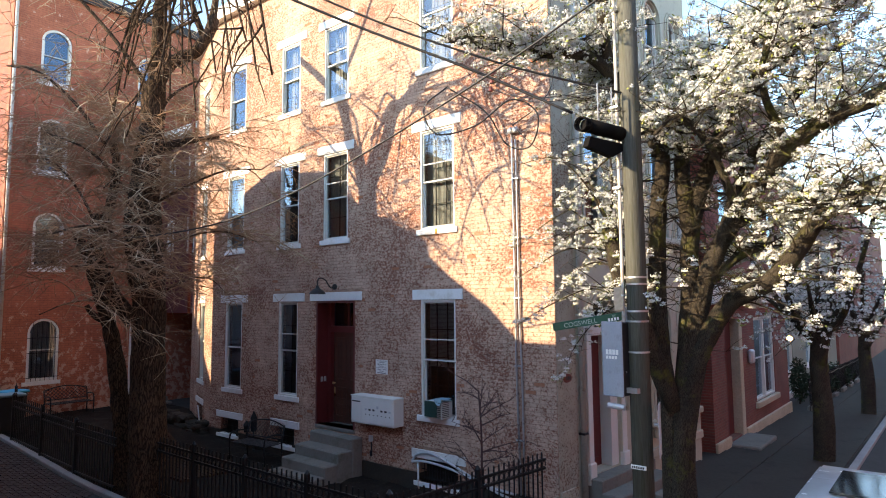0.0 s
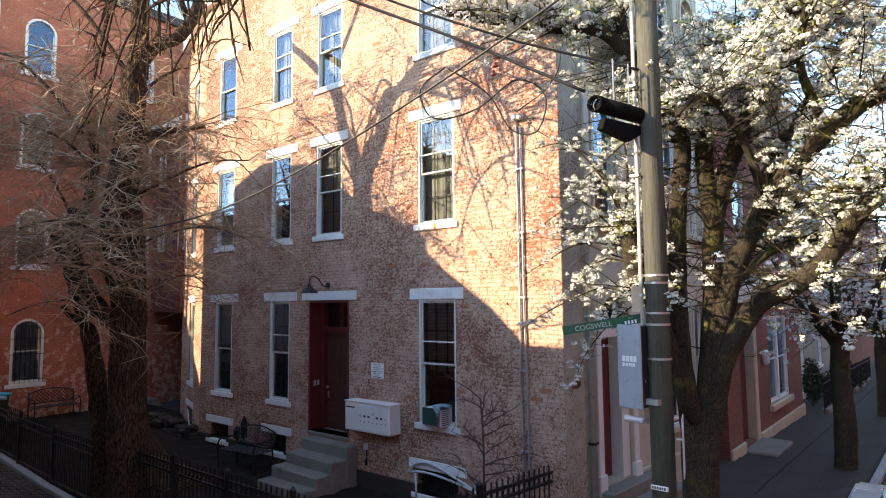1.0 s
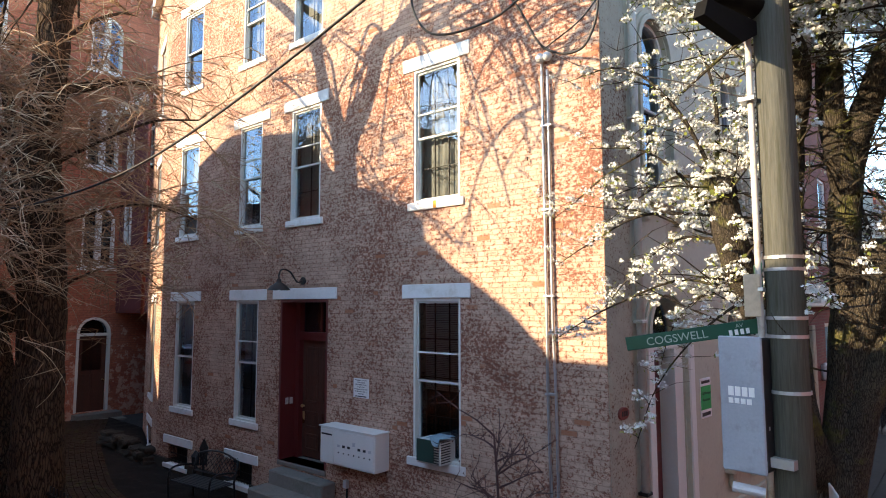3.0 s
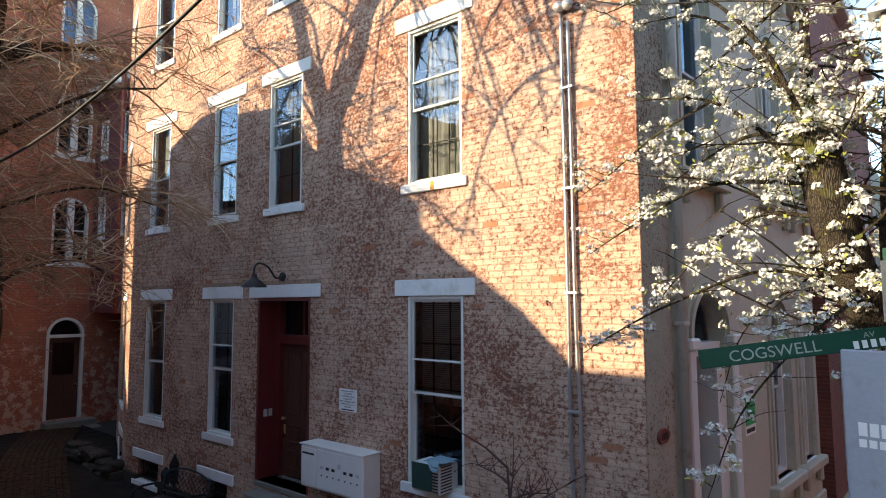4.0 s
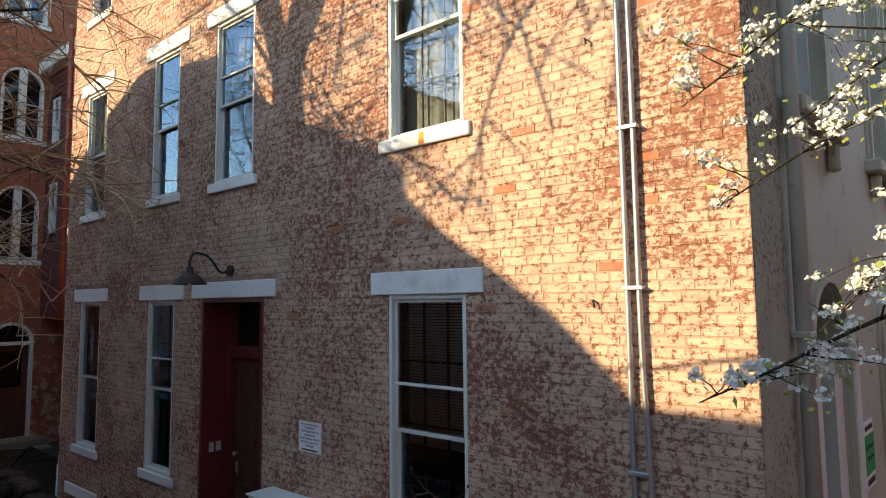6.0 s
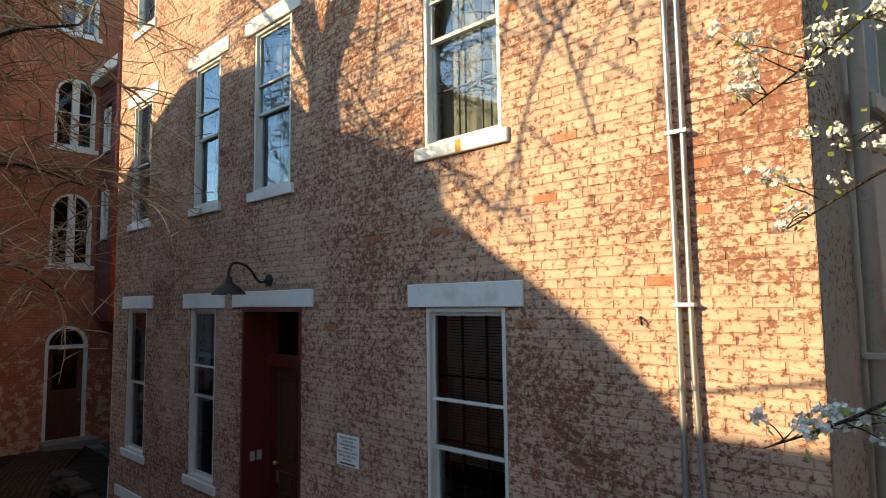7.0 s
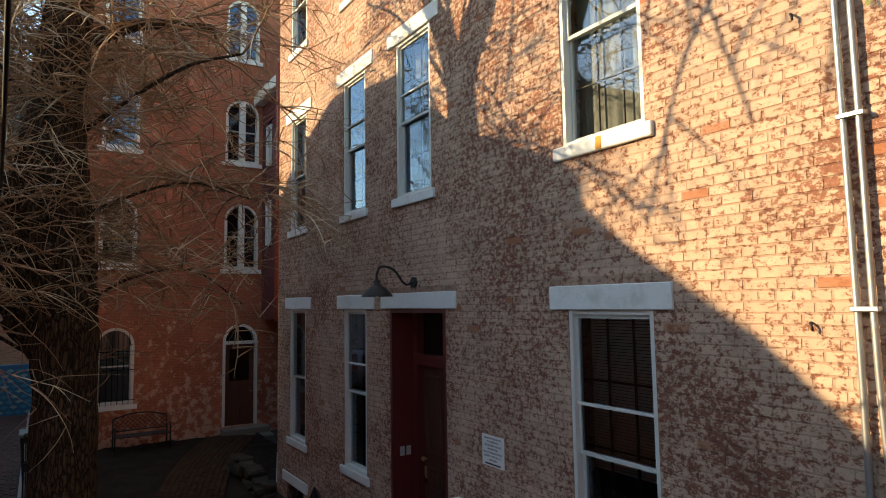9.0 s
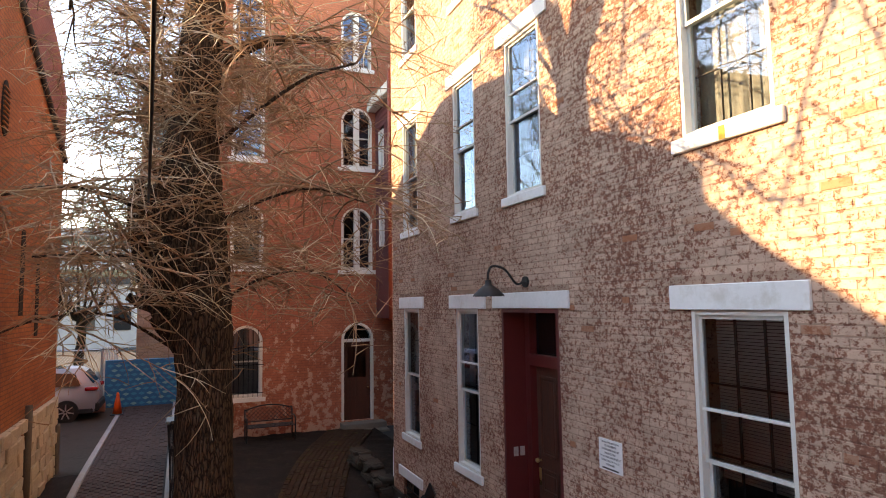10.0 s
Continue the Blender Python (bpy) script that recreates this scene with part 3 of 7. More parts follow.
g_holes = [(1.05, 2.05, 0.24, 3.33), (3.62, 4.42, 0.85, 3.20), (5.0, 5.6, 0.85, 3.20), (1.0, 1.85, 4.62, 7.0), (3.75, 4.5, 4.62, 7.0), (5.0, 5.6, 4.62, 7.0), (1.0, 1.85, 8.0, 9.9), (3.75, 4.5, 8.0, 9.9), (5.0, 5.6, 8.0, 9.9)]
gfront, _, _ = pierced("wall_east", G0, G1, -0.9, TOPZ, g_holes, M_STUCCO, 0.3, "grey painted street front with round-headed openings", arches=g_holes)
# rest of the shell
pierced("wall_north", (-18.95, 14.3), (-5.3, 14.3), -0.9, TOPZ, [], M_REDBRICK, 0.25, "plain rear brick wall")
pierced("wall_west", (C0[0], 14.3), (C0[0], C0[1] + 0.05), -0.9, TOPZ, [], M_REDBRICK, 0.25, "plain side brick wall")
roof = bmesh.new()
rv = [(-19.1, 9.35), (-15.9, 8.2), (-5.1, 8.2), (-4.75, 14.4), (-19.1, 14.4)]
a = [roof.verts.new((x, y, TOPZ)) for x, y in rv]
b = [roof.verts.new((x, y, TOPZ + 0.35)) for x, y in rv]
roof.faces.new(a), roof.faces.new(b[::-1])
for i in range(5):
    roof.faces.new((a[i], a[(i + 1) % 5], b[(i + 1) % 5], b[i]))
bmesh.ops.recalc_face_normals(roof, faces=roof.faces)
tagged(part("roof", roof, M_TRIM), "flat roof edge with pale cornice", "roof", kind="structure")
# inner floors and walls coloured near-black to stand for unlit rooms
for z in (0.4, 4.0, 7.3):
    tagged(part("ceiling", nbox(-18.0, -5.5, 10.0, 13.1, z, z + 0.1), M_ROOM_SHADE), "floor between storeys", "ceiling", kind="structure")
tagged(part("partition", nbox(-15.5, -5.5, 9.95, 10.02, -0.5, TOPZ), M_ROOM_SHADE), "near-black inner wall standing for the unlit rooms", "wall", kind="structure")
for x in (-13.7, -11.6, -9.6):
    tagged(part("partition", nbox(x, x + 0.1, 8.75, 9.95, -0.5, TOPZ), M_ROOM_SHADE), "near-black inner cross wall standing for the unlit rooms", "wall", kind="structure")

DRAPES = {(0, 0): "blind", (3, 0): "curtain", (2, 0): "curtain", (3, 1): "curtain", (1, 2): "curtain", (0, 2): "curtain", (0, 1): "curtain", (1, 1): "curtain", (2, 2): "curtain"}
wi = 0
for ci, fi, la, lb, fa, fb, zs, zh, lh in spec:
    wi += 1
    sash_window("window_%d" % wi, FM, fa, fb, zs, zh, "tall sash window with white stone sill and lintel", (1, 1), DRAPES.get((ci, fi)), lintel=(la, lb, lh), split=0.48, deep=0.04, frame_w=0.036, muntin=M_SASH, inner=(3, 4) if ci == 0 else (2, 4) if ci != 3 else None)
for zs, zh, lh in FLOORS:
    wi += 1
    sash_window("window_%d" % wi, CM, CU[0], CU[1], zs, zh, "sash window in the angled end wall with white sill", (1, 1), "curtain", lintel=(CU[0] - 0.15, CU[1] + 0.12, lh), deep=0.07)
for i, (a, b, c, d) in enumerate(CELLAR):
    wi += 1
    w = thing("window_%d" % wi, "small barred cellar window under a white lintel", "window", FM, kind="structure")
    part("lintel", nbox(a - 0.20, b + 0.19, -0.03, 0.1, d, d + 0.165, 0.006), M_LINTEL, w)
    part("window_sill", nbox(a - 0.12, b + 0.1, -0.07, 0.1, c - 0.09, c, 0.008), M_LINTEL, w)
    g = bmesh.new()
    for k in range(1, 14):
        x = a + (b - a) * k / 14
        cyl(g, (x, 0.05, c), (x, 0.05, d), 0.006, n=5)
    for z in (c + 0.06, (c + d) / 2, d - 0.06):
        box(g, a, b, 0.045, 0.055, z - 0.008, z + 0.008)
    part("grille", g, M_IRON, w, "rusty dark iron grille")
    # near-black sheet in place of the cellar's inner shade
    part("backing", nbox(a - 0.02, b + 0.02, 0.2, 0.22, c - 0.02, d + 0.02), M_ROOM_SHADE, w)
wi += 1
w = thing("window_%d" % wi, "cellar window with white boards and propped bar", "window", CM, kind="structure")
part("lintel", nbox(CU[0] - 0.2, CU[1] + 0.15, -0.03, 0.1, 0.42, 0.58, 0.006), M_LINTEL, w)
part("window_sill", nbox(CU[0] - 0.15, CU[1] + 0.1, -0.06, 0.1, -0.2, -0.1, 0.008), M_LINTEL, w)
part("backing", nbox(CU[0] - 0.1, CU[1] + 0.02, 0.15, 0.17, -0.12, 0.45), M_ROOM_SHADE, w)
bm = nbox(-0.02, 0.02, -0.06, -0.03, 0, 0.62)
part("bar", bm, M_LINTEL, w, "white propped bar", m=pose(CU[1] - 0.1, 0.0, -0.15, 0, -38, 0))

# front door
d = thing("door_1", "dark varnished panelled door in a deep maroon frame, closed", "door", FM, kind="structure")
u0, u1, z0, z1 = DOOR
dep = 0.42
j = bmesh.new()
box(j, u0, u0 + 0.05, 0.0, dep, z0, z1)
box(j, u1 - 0.05, u1, 0.0, dep, z0, z1)
box(j, u0 + 0.05, u1 - 0.05, 0.0, dep, z1 - 0.05, z1)
box(j, u0 + 0.05, u0 + 0.16, dep - 0.12, dep, z0, z1 - 0.05)
box(j, u1 - 0.14, u1 - 0.05, dep - 0.12, dep, z0, z1 - 0.05)
box(j, u0 + 0.16, u1 - 0.14, dep - 0.12, dep + 0.04, 2.60, 2.70)
box(j, u0 + 0.16, u1 - 0.14, dep - 0.15, dep - 0.05, 2.70, 2.74)
part("door_frame", j, M_MAROON, d, "maroon painted frame and reveal")
lf = bmesh.new()
a, b = u0 + 0.16, u1 - 0.14
box(lf, a, b, dep - 0.03, dep + 0.01, z0 + 0.02, 2.60)
part("door_leaf", lf, M_DOOR, d)
mid = (a + b) / 2
for xa, xb in ((a + 0.09, mid - 0.05), (mid + 0.05, b - 0.09)):
    for za, zb in ((z0 + 0.14, z0 + 0.42), (z0 + 0.52, z0 + 0.80), (z0 + 0.95, 2.48)):
        p = bmesh.new()
        for q in ((xa, xa + 0.035, za, zb), (xb - 0.035, xb, za, zb), (xa + 0.035, xb - 0.035, za, za + 0.035), (xa + 0.035, xb - 0.035, zb - 0.035, zb)):
            box(p, q[0], q[1], dep - 0.055, dep - 0.03, q[2], q[3], 0.008)
        box(p, xa + 0.06, xb - 0.06, dep - 0.045, dep - 0.03, za + 0.06, zb - 0.06, 0.006)
        part("door_panel", p, M_DOOR, d)
part("transom_pane", nbox(a, b, dep - 0.02, dep - 0.012, 2.74, z1 - 0.05), M_GLASS, d).visible_shadow = False
part("transom_bar", nbox(mid - 0.02, mid + 0.02, dep - 0.04, dep - 0.005, 2.74, z1 - 0.05), M_MAROON, d)
k = bmesh.new()
bmesh.ops.create_uvsphere(k, u_segments=10, v_segments=8, radius=0.03, matrix=Matrix.Translation((a + 0.055, dep - 0.08, 1.45)))
cyl(k, (a + 0.055, dep - 0.07, 1.45), (a + 0.055, dep - 0.02, 1.45), 0.012)
part("door_knob", k, M_BRASS, d, "brass door knob")
part("door_pull", nbox(a + 0.04, a + 0.07, dep - 0.06, dep - 0.03, 1.15, 1.36, 0.005), M_BRASS, d)
# near-black sheet: the hall's darkness painted behind the transom
part("backing", nbox(u0, u1, dep + 0.05, dep + 0.07, z0, z1), M_ROOM_SHADE, d)
part("lintel", nbox(U(-11.66), U(-9.93), -0.022, 0.12, 3.311, 3.50, 0.006), M_LINTEL, d)
part("threshold", nbox(u0, u1, -0.02, dep, z0 - 0.08, z0, 0.01), M_CONCRETE, d)
for k in range(2):
    part("doorbell_plate", nbox(u0 + 0.05, u0 + 0.062, 0.10 + k * 0.09, 0.16 + k * 0.09, 1.52 - 0.03, 1.60), M_GREYMETAL, d, "small grey bell plate")

# front steps
st = thing("front_steps", "worn grey concrete front steps below the door", "steps", kind="structure")
fronts = (8.05, 7.68, 7.36, 7.06)
for i, zt in enumerate((0.50, 0.28, 0.07, -0.14)):
    back = FY - 0.052 if i == 0 else fronts[i - 1] + 0.04
    bm = nbox(-11.22 - 0.03 * i, -9.84 - 0.02 * i, fronts[i], back, -0.6, zt, 0.022)
    for v in bm.verts:
        v.co.z -= 0.02 * (v.co.x + 11.2) / 1.4 if v.co.z > 0 else 0
    part("step", bm, M_CONCRETE, st)

# ---- tower house ----
TX, TY0, TY1 = -21.7, 5.02, 9.80
SYR = 12.4
A0, A1 = 5.80 - TY0, 6.66 - TY0
B0, B1 = 8.78 - TY0, 9.70 - TY0
ta = [(A0, A1, 1.0, 2.88), (A0, A1, 4.42, 6.14), (A0, A1, 7.38, 9.10), (A0, A1, 10.25, 12.0), (B0, B1, 4.36, 6.16), (B0, B1, 7.32, 9.10), (B0, B1, 10.28, 12.0), (B0, B1, 0.18, 2.87)]
TM, TL = wall_frame((TX, TY0), (TX, TY1))
pierced("tower_wall_east", (TX, TY0), (TX, TY1), -0.8, 13.2, ta, M_TOWER, 0.3, "red painted brick wall with worn patches", arches=ta)
pierced("tower_wall_south", (-30.0, TY0 + 0.001), (TX - 0.31, TY0 + 0.001), -0.8, 13.2, [], M_TOWER_S, 0.3, "sunlit red brick side wall")
pierced("tower_wall_north", (-30.0, TY1 + 3), (TX, TY1 + 3), -0.8, 13.2, [], M_TOWER_S, 0.3, "red brick wall")
# walls and roof added to stop sun entering the recess from behind
pierced("tower_wall_recess", (TX, TY1), (TX, TY1 + 3), -0.8, 13.2, [], M_TOWER, 0.3, "red brick wall beside the recess")
pierced("link_rear_wall", (-18.7, SYR), (TX, SYR), -0.8, 9.3, [], M_REDBRICK, 0.2, "unseen rear wall added to keep sun out of the link")
tagged(part("link_roof", nbox(TX, -18.7, 9.85, SYR + 0.2, 9.3, 9.45), M_ROOF), "dark roof added to keep sun out of the link", "roof", kind="structure")
tagged(part("tower_roof", nbox(-30.1, TX + 0.12, TY0 - 0.1, TY1 + 3.1, 13.2, 13.5), M_ROOF), "dark flat roof with cornice", "roof", kind="structure")
tagged(part("partition", nbox(TX - 1.6, TX - 1.5, TY0, TY1, -0.5, 13.0), M_ROOM_SHADE), "near-black inner wall standing for the unlit rooms", "wall", kind="structure")
# unseen sheet added so that no sky shines through the tower windows
tagged(part("return_wall", nbox(TX - 1.5, TX - 0.12, TY1 - 0.10, TY1 - 0.02, -0.5, 13.0), M_ROOM_SHADE), "near-black side sheet added to block sky behind the windows", "wall", kind="structure")
for i, (a, b, c, dd) in enumerate(ta[:4]):
    wi += 1
    sash_window("window_%d" % wi, TM, a, b, c, dd, "round-headed window with pale arched trim", (1, 1), "curtain" if i == 0 else None, arch=True, split=0.5, bars=(i == 0), frame_w=0.07)
for i, (a, b, c, dd) in enumerate(ta[4:7]):
    wi += 1
    w = sash_window("window_%d" % wi, TM, a, b, c, dd, "pair of round-headed windows with a broad white mullion", (1, 1), None, arch=True, split=0.5, frame_w=0.06)
    part("mullion", nbox((a + b) / 2 - 0.08, (a + b) / 2 + 0.08, 0.0, 0.12, c, dd - 0.06, 0.01), M_TRIM, w)
a, b, c, dd = ta[7]
dr = thing("door_2", "dark brown arched entrance door with pale frame, closed", "door", TM, kind="structure")
bm = bmesh.new()
box(bm, a, a + 0.07, -0.02, 0.1, c, 2.42), box(bm, b - 0.07, b, -0.02, 0.1, c, 2.42), box(bm, a + 0.07, b - 0.07, -0.02, 0.1, 2.34, 2.42)
r = (b - a) / 2
for i in range(14):
    w0, w1 = math.pi * i / 14, math.pi * (i + 1) / 14
    prism(bm, [((a + b) / 2 + q * math.cos(w_), 2.42 + q * math.sin(w_)) for q, w_ in ((r, w0), (r, w1), (r - 0.07, w1), (r - 0.07, w0))], -0.02, 0.1)
part("door_frame", bm, M_TRIM, dr, "pale painted arched frame")
part("door_leaf", nbox(a + 0.07, b - 0.07, 0.11, 0.15, c, 2.34), M_DOOR, dr)
for zz, zt in ((c + 0.15, c + 0.55), (c + 0.65, 1.25)):
    for ua in (a + 0.17, (a + b) / 2 + 0.03):
        part("door_panel", nbox(ua, ua + (b - a) / 2 - 0.2, 0.10, 0.112, zz, zt, 0.006), M_DOOR, dr)
part("door_knob", ncyl((b - 0.14, 0.11, 1.05), (b - 0.14, 0.05, 1.05), 0.028), M_BRASS, dr)
part("door_pane", nbox(a + 0.2, b - 0.2, 0.10, 0.112, 1.35, 2.2), M_GLASS, dr)
part("fanlight", nbox(a + 0.02, b - 0.02, 0.12, 0.13, 2.42, dd), M_GLASS, dr)
part("backing", nbox(a, b, 0.18, 0.2, c, dd), M_ROOM_SHADE, dr)
st2 = thing("tower_steps", "grey stone steps at the arched door", "steps", kind="structure")
for i in range(3):
    part("step", nbox(TX + 0.02, TX + 0.45 + 0.3 * i, TY0 + B0 - 0.05 - 0.03 * i, TY0 + B1 + 0.25, -0.5, 0.16 - 0.15 * i, 0.015), M_CONCRETE, st2)
tp = tube("downpipe", [(TX + 0.08, TY0 + 0.06, 0.0), (TX + 0.08, TY0 + 0.06, 13.1)], 0.045, M_PIPE)
tagged(tp, "pale painted downpipe on the red brick corner", "downpipe")

# burgundy clapboard link between tower and brick house
sd = thing("clapboard_wall", "dark burgundy clapboard wall over a recess", "wall", kind="structure")
SY = 9.82
SH = [(-21.25, -20.85, 5.0, 6.2), (-19.9, -19.45, 5.0, 6.2), (-21.25, -20.85, 7.2, 8.3), (-19.9, -19.45, 7.2, 8.3)]
z = 3.1
while z < 9.0:
    for s, e in solid_spans(TX + 0.01, -18.9, [(h[0], h[1]) for h in SH if h[2] < z + 0.13 and h[3] > z]):
        bm = bmesh.new()
        prism(bm, [(0, 0), (0.03, 0), (0.012, 0.135), (0, 0.135)], s, e)
        for v in bm.verts:
            v.co = Vector((v.co.y, SY - v.co.x, z + v.co.z))
        bmesh.ops.recalc_face_normals(bm, faces=bm.faces)
        part("clapboard", bm, M_SIDING, sd)
    z += 0.13
part("soffit", nbox(TX, -18.9, SY, SY + 2.5, 3.0, 3.1), M_SIDING, sd)
part("cornice", nbox(TX, -18.7, SY - 0.28, SY + 0.02, 9.0, 9.3, 0.02), M_TRIM, sd, "white painted cornice")
for h in SH:
    wi += 1
    sash_window("window_%d" % wi, Matrix.Translation((0, SY - 0.03, 0)), h[0], h[1], h[2], h[3], "narrow white sash window in burgundy clapboards", (1, 1), None, frame_w=0.045, deep=0.0, sill=False)
pierced("recess_wall", (TX, SY + 1.2), (-18.9, SY + 1.2), -0.6, 3.0, [(0.9, 1.7, 0.9, 2.6)], M_REDBRICK, 0.25, "dim red brick wall in the recess")
wi += 1
sash_window("window_%d" % wi, Matrix.Translation((TX, SY + 1.2, 0)), 0.9, 1.7, 0.9, 2.6, "arched dim window in the recess wall", (1, 1), None)
# sheet behind the clapboards; the unlit inside is painted in its near-black
tagged(part("recess_back", nbox(TX, -18.9, SY + 0.04, SY + 0.1, 3.1, 9.0), M_ROOM_SHADE), "near-black backing painted as the unlit inside of the clapboard wall", "wall", kind="structure")
tagged(tube("downpipe", [(-18.82, 9.30, 3.0), (-18.82, 9.30, 9.2), (-18.95, 9.6, 9.4)], 0.05, M_REDPIPE), "rusty red downpipe beside the angled wall", "downpipe")

# ---- house across the alley, whose gables shade the brick front ----
AY = 2.20
SHIFT_Z = math.tan(radians(SUN_EL)) * math.sqrt(1 + SUN_TAN ** 2)


def caster(x, z, y):
    """The place at depth y that shades the point (x, z) of the brick front."""
    return x - SUN_TAN * (FY - y), z + SHIFT_Z * (FY - y)


al = thing("alley_house", "orange brick gabled house across the alley", "house", kind="structure")
edge = [caster(x, z, AY) for x, z in ((-15.86, 5.30), (-14.9, 5.98), (-13.35, 6.56), (-12.65, 6.55), (-11.6, 6.17), (-10.27, 5.50), (-9.7, 5.18))]
pts = [(edge[0][0], -0.6), (edge[-1][0], -0.6)] + edge[::-1]
bm = bmesh.new()
prism(bm, pts, AY - 4.5, AY)
part("wall", bm, M_ORANGE, al)
# unseen wing added to throw the stepped shadow; its walls lean along the sun
B_Y = 0.0
edge2 = [caster(x, z, B_Y) for x, z in ((-11.3, 6.0), (-10.27, 5.50), (-9.60, 5.14), (-8.81, 4.80), (-8.29, 4.60), (-8.06, 4.39), (-8.03, 4.14), (-7.22, 3.50), (-6.63, 3.16), (-5.99, 2.56), (-5.0, 2.54), (0.5, 2.54))]
bm = bmesh.new()
prism(bm, [(edge2[0][0], -0.6), (edge2[-1][0], -0.6)] + edge2[::-1], B_Y - 5, B_Y)
for v in bm.verts:
    v.co.x += SUN_TAN * (v.co.y - B_Y)
part("rear_wing", bm, M_ORANGE, al)

# out-of-view blocks added to keep the sun off car, alley and low wall
sw = thing("unseen_shade_house", "unseen grey house added to shade the alley end and yard", "house", kind="structure")
part("wall", nbox(-46, -27.2, -14, -3.2, -0.6, 8.2), M_FARGREY, sw)
part("low_wing", nbox(-27.2, -19.3, -9, -3.2, -0.6, 6.1), M_FARGREY, sw)
part("roof", nbox(-46.2, -27.0, -14.2, -3.0, 8.2, 8.5), M_ROOF, sw)

rst = thing("rust_streak", "orange rust streak on the white window sill", "stain", FM)
part("streak", nbox(U(-7.86), U(-7.80), -0.0365, -0.035, 4.57, 4.675), plain("rust_orange", (0.62, 0.30, 0.07), 0.9, vary=0.3), rst)

# ---- things on the brick front ----
mb = thing("mailbox_cluster", "wide white enamel mailbox cluster on the brick wall", "mailbox", FM)
a, b = U(-9.93), U(-8.72)
yb, yf = -0.002, -0.30
part("body", nbox(a, b, yf, yb, 0.82, 1.36, 0.012), M_WHITEMETAL, mb)
part("hood", nbox(a - 0.015, b + 0.015, yf - 0.02, yb, 1.36, 1.375, 0.004), M_WHITEMETAL, mb)
part("parcel_door", nbox(a + 0.02, a + 0.33, yf - 0.012, yf + 0.004, 0.85, 1.33, 0.006), M_WHITEMETAL, mb)
part("letter_slot", nbox(a + 0.05, a + 0.29, yf - 0.016, yf - 0.010, 1.245, 1.27), M_INK, mb, "dark letter slot")
part("front_panel", nbox(a + 0.35, b - 0.02, yf - 0.012, yf + 0.004, 0.85, 1.33, 0.006), M_WHITEMETAL, mb)
for i in range(7):
    x = a + 0.42 + i * 0.112
    part("name_plate", nbox(x, x + 0.055, yf - 0.017, yf - 0.011, 1.10 + (0.05 if i == 3 else 0), 1.135 + (0.07 if i == 3 else 0)), M_INK if i % 3 else M_GREYMETAL, mb)
    k = bmesh.new()
    cyl(k, (x + 0.028, yf - 0.02, 1.02), (x + 0.028, yf - 0.01, 1.02), 0.011, n=8)
    part("lock", k, M_INK, mb)

lamp = thing("gooseneck_lamp", "black gooseneck barn lamp above the front door", "wall lamp", FM)
lx = U(-10.80)
part("wall_plate", cyl(bmesh.new(), (lx, 0.0, 3.62), (lx, -0.03, 3.62), 0.065, n=16), M_BLACK, lamp)
arm = smooth_path([(lx, -0.03, 3.62), (lx, -0.14, 3.60), (lx, -0.28, 3.76), (lx, -0.44, 3.80), (lx, -0.50, 3.72), (lx, -0.50, 3.62)], 5)
tube("arm", arm, 0.014, M_BLACK, lamp)
sh = bmesh.new()
prof = [(0.035, 3.64), (0.04, 3.585), (0.075, 3.565), (0.12, 3.53), (0.175, 3.475), (0.185, 3.455)]
rings = []
for r, z in prof:
    rings.append([sh.verts.new((lx + r * math.cos(2 * math.pi * k / 20), -0.50 + r * math.sin(2 * math.pi * k / 20), z)) for k in range(20)])
for p, q in zip(rings, rings[1:]):
    for k in range(20):
        sh.faces.new((p[k], p[(k + 1) % 20], q[(k + 1) % 20], q[k]))
part("shade", sh, M_BLACK, lamp, "black enamel shade", True)
bm = bmesh.new()
bmesh.ops.create_uvsphere(bm, u_segments=10, v_segments=8, radius=0.04, matrix=Matrix.Translation((lx, -0.50, 3.49)))
part("bulb", bm, M_WHITEMETAL, lamp, "unlit white bulb")


def lettering(parent, text, x, z, size, material, y, align="CENTER", m=None):
    c = bpy.data.curves.new("lettering", "FONT")
    c.body, c.size, c.align_x, c.extrude = text, size, align, 0.0006
    c.materials.append(material)
    o = new("lettering", c)
    o.matrix_basis = (m or Matrix()) @ pose(x, y, z, 90, 0, 0)
    o.parent = parent
    return o


ns = thing("notice_sign", "small white notice sign with black lettering on brick", "sign", FM)
a, b = U(-9.50), U(-9.16)
part("panel", nbox(a, b, -0.016, -0.006, 1.80, 2.09, 0.002), M_WHITE, ns)
mid = (a + b) / 2
for i, row in enumerate(("THIS BUILDING RESTRICTED", "TO RESIDENTS", "TRESPASSERS WILL BE", "PROSECUTED", '"IN ACCORDANCE WITH"', "REVISED CODE 2911.21", "MANAGER")):
    lettering(ns, row, mid, 2.055 - i * 0.034, 0.026 if i not in (0,) else 0.021, M_INK, -0.0175)
part("text_bar", nbox(mid - 0.12, mid + 0.12, -0.0185, -0.0165, 1.815, 1.829), M_INK, ns)

ac = thing("air_conditioner", "window air conditioner with green front and blue rag", "air conditioner", FM)
a, b = U(-7.99), U(-7.57)
part("casing", nbox(a, b, -0.22, 0.10, 1.10, 1.41, 0.01), M_SASH, ac)
part("back_panel", nbox(a + 0.02, b - 0.10, -0.246, -0.238, 1.13, 1.42), M_ACGREEN, ac, "dark green panel")
for k in range(9):
    z = 1.13 + k * 0.033
    part("louvre", nbox(b - 0.002, b + 0.006, -0.21, -0.02, z, z + 0.012), M_INK, ac)
    part("louvre", nbox(b - 0.09, b - 0.015, -0.248, -0.238, z, z + 0.012), M_INK, ac)
V, F = [], []
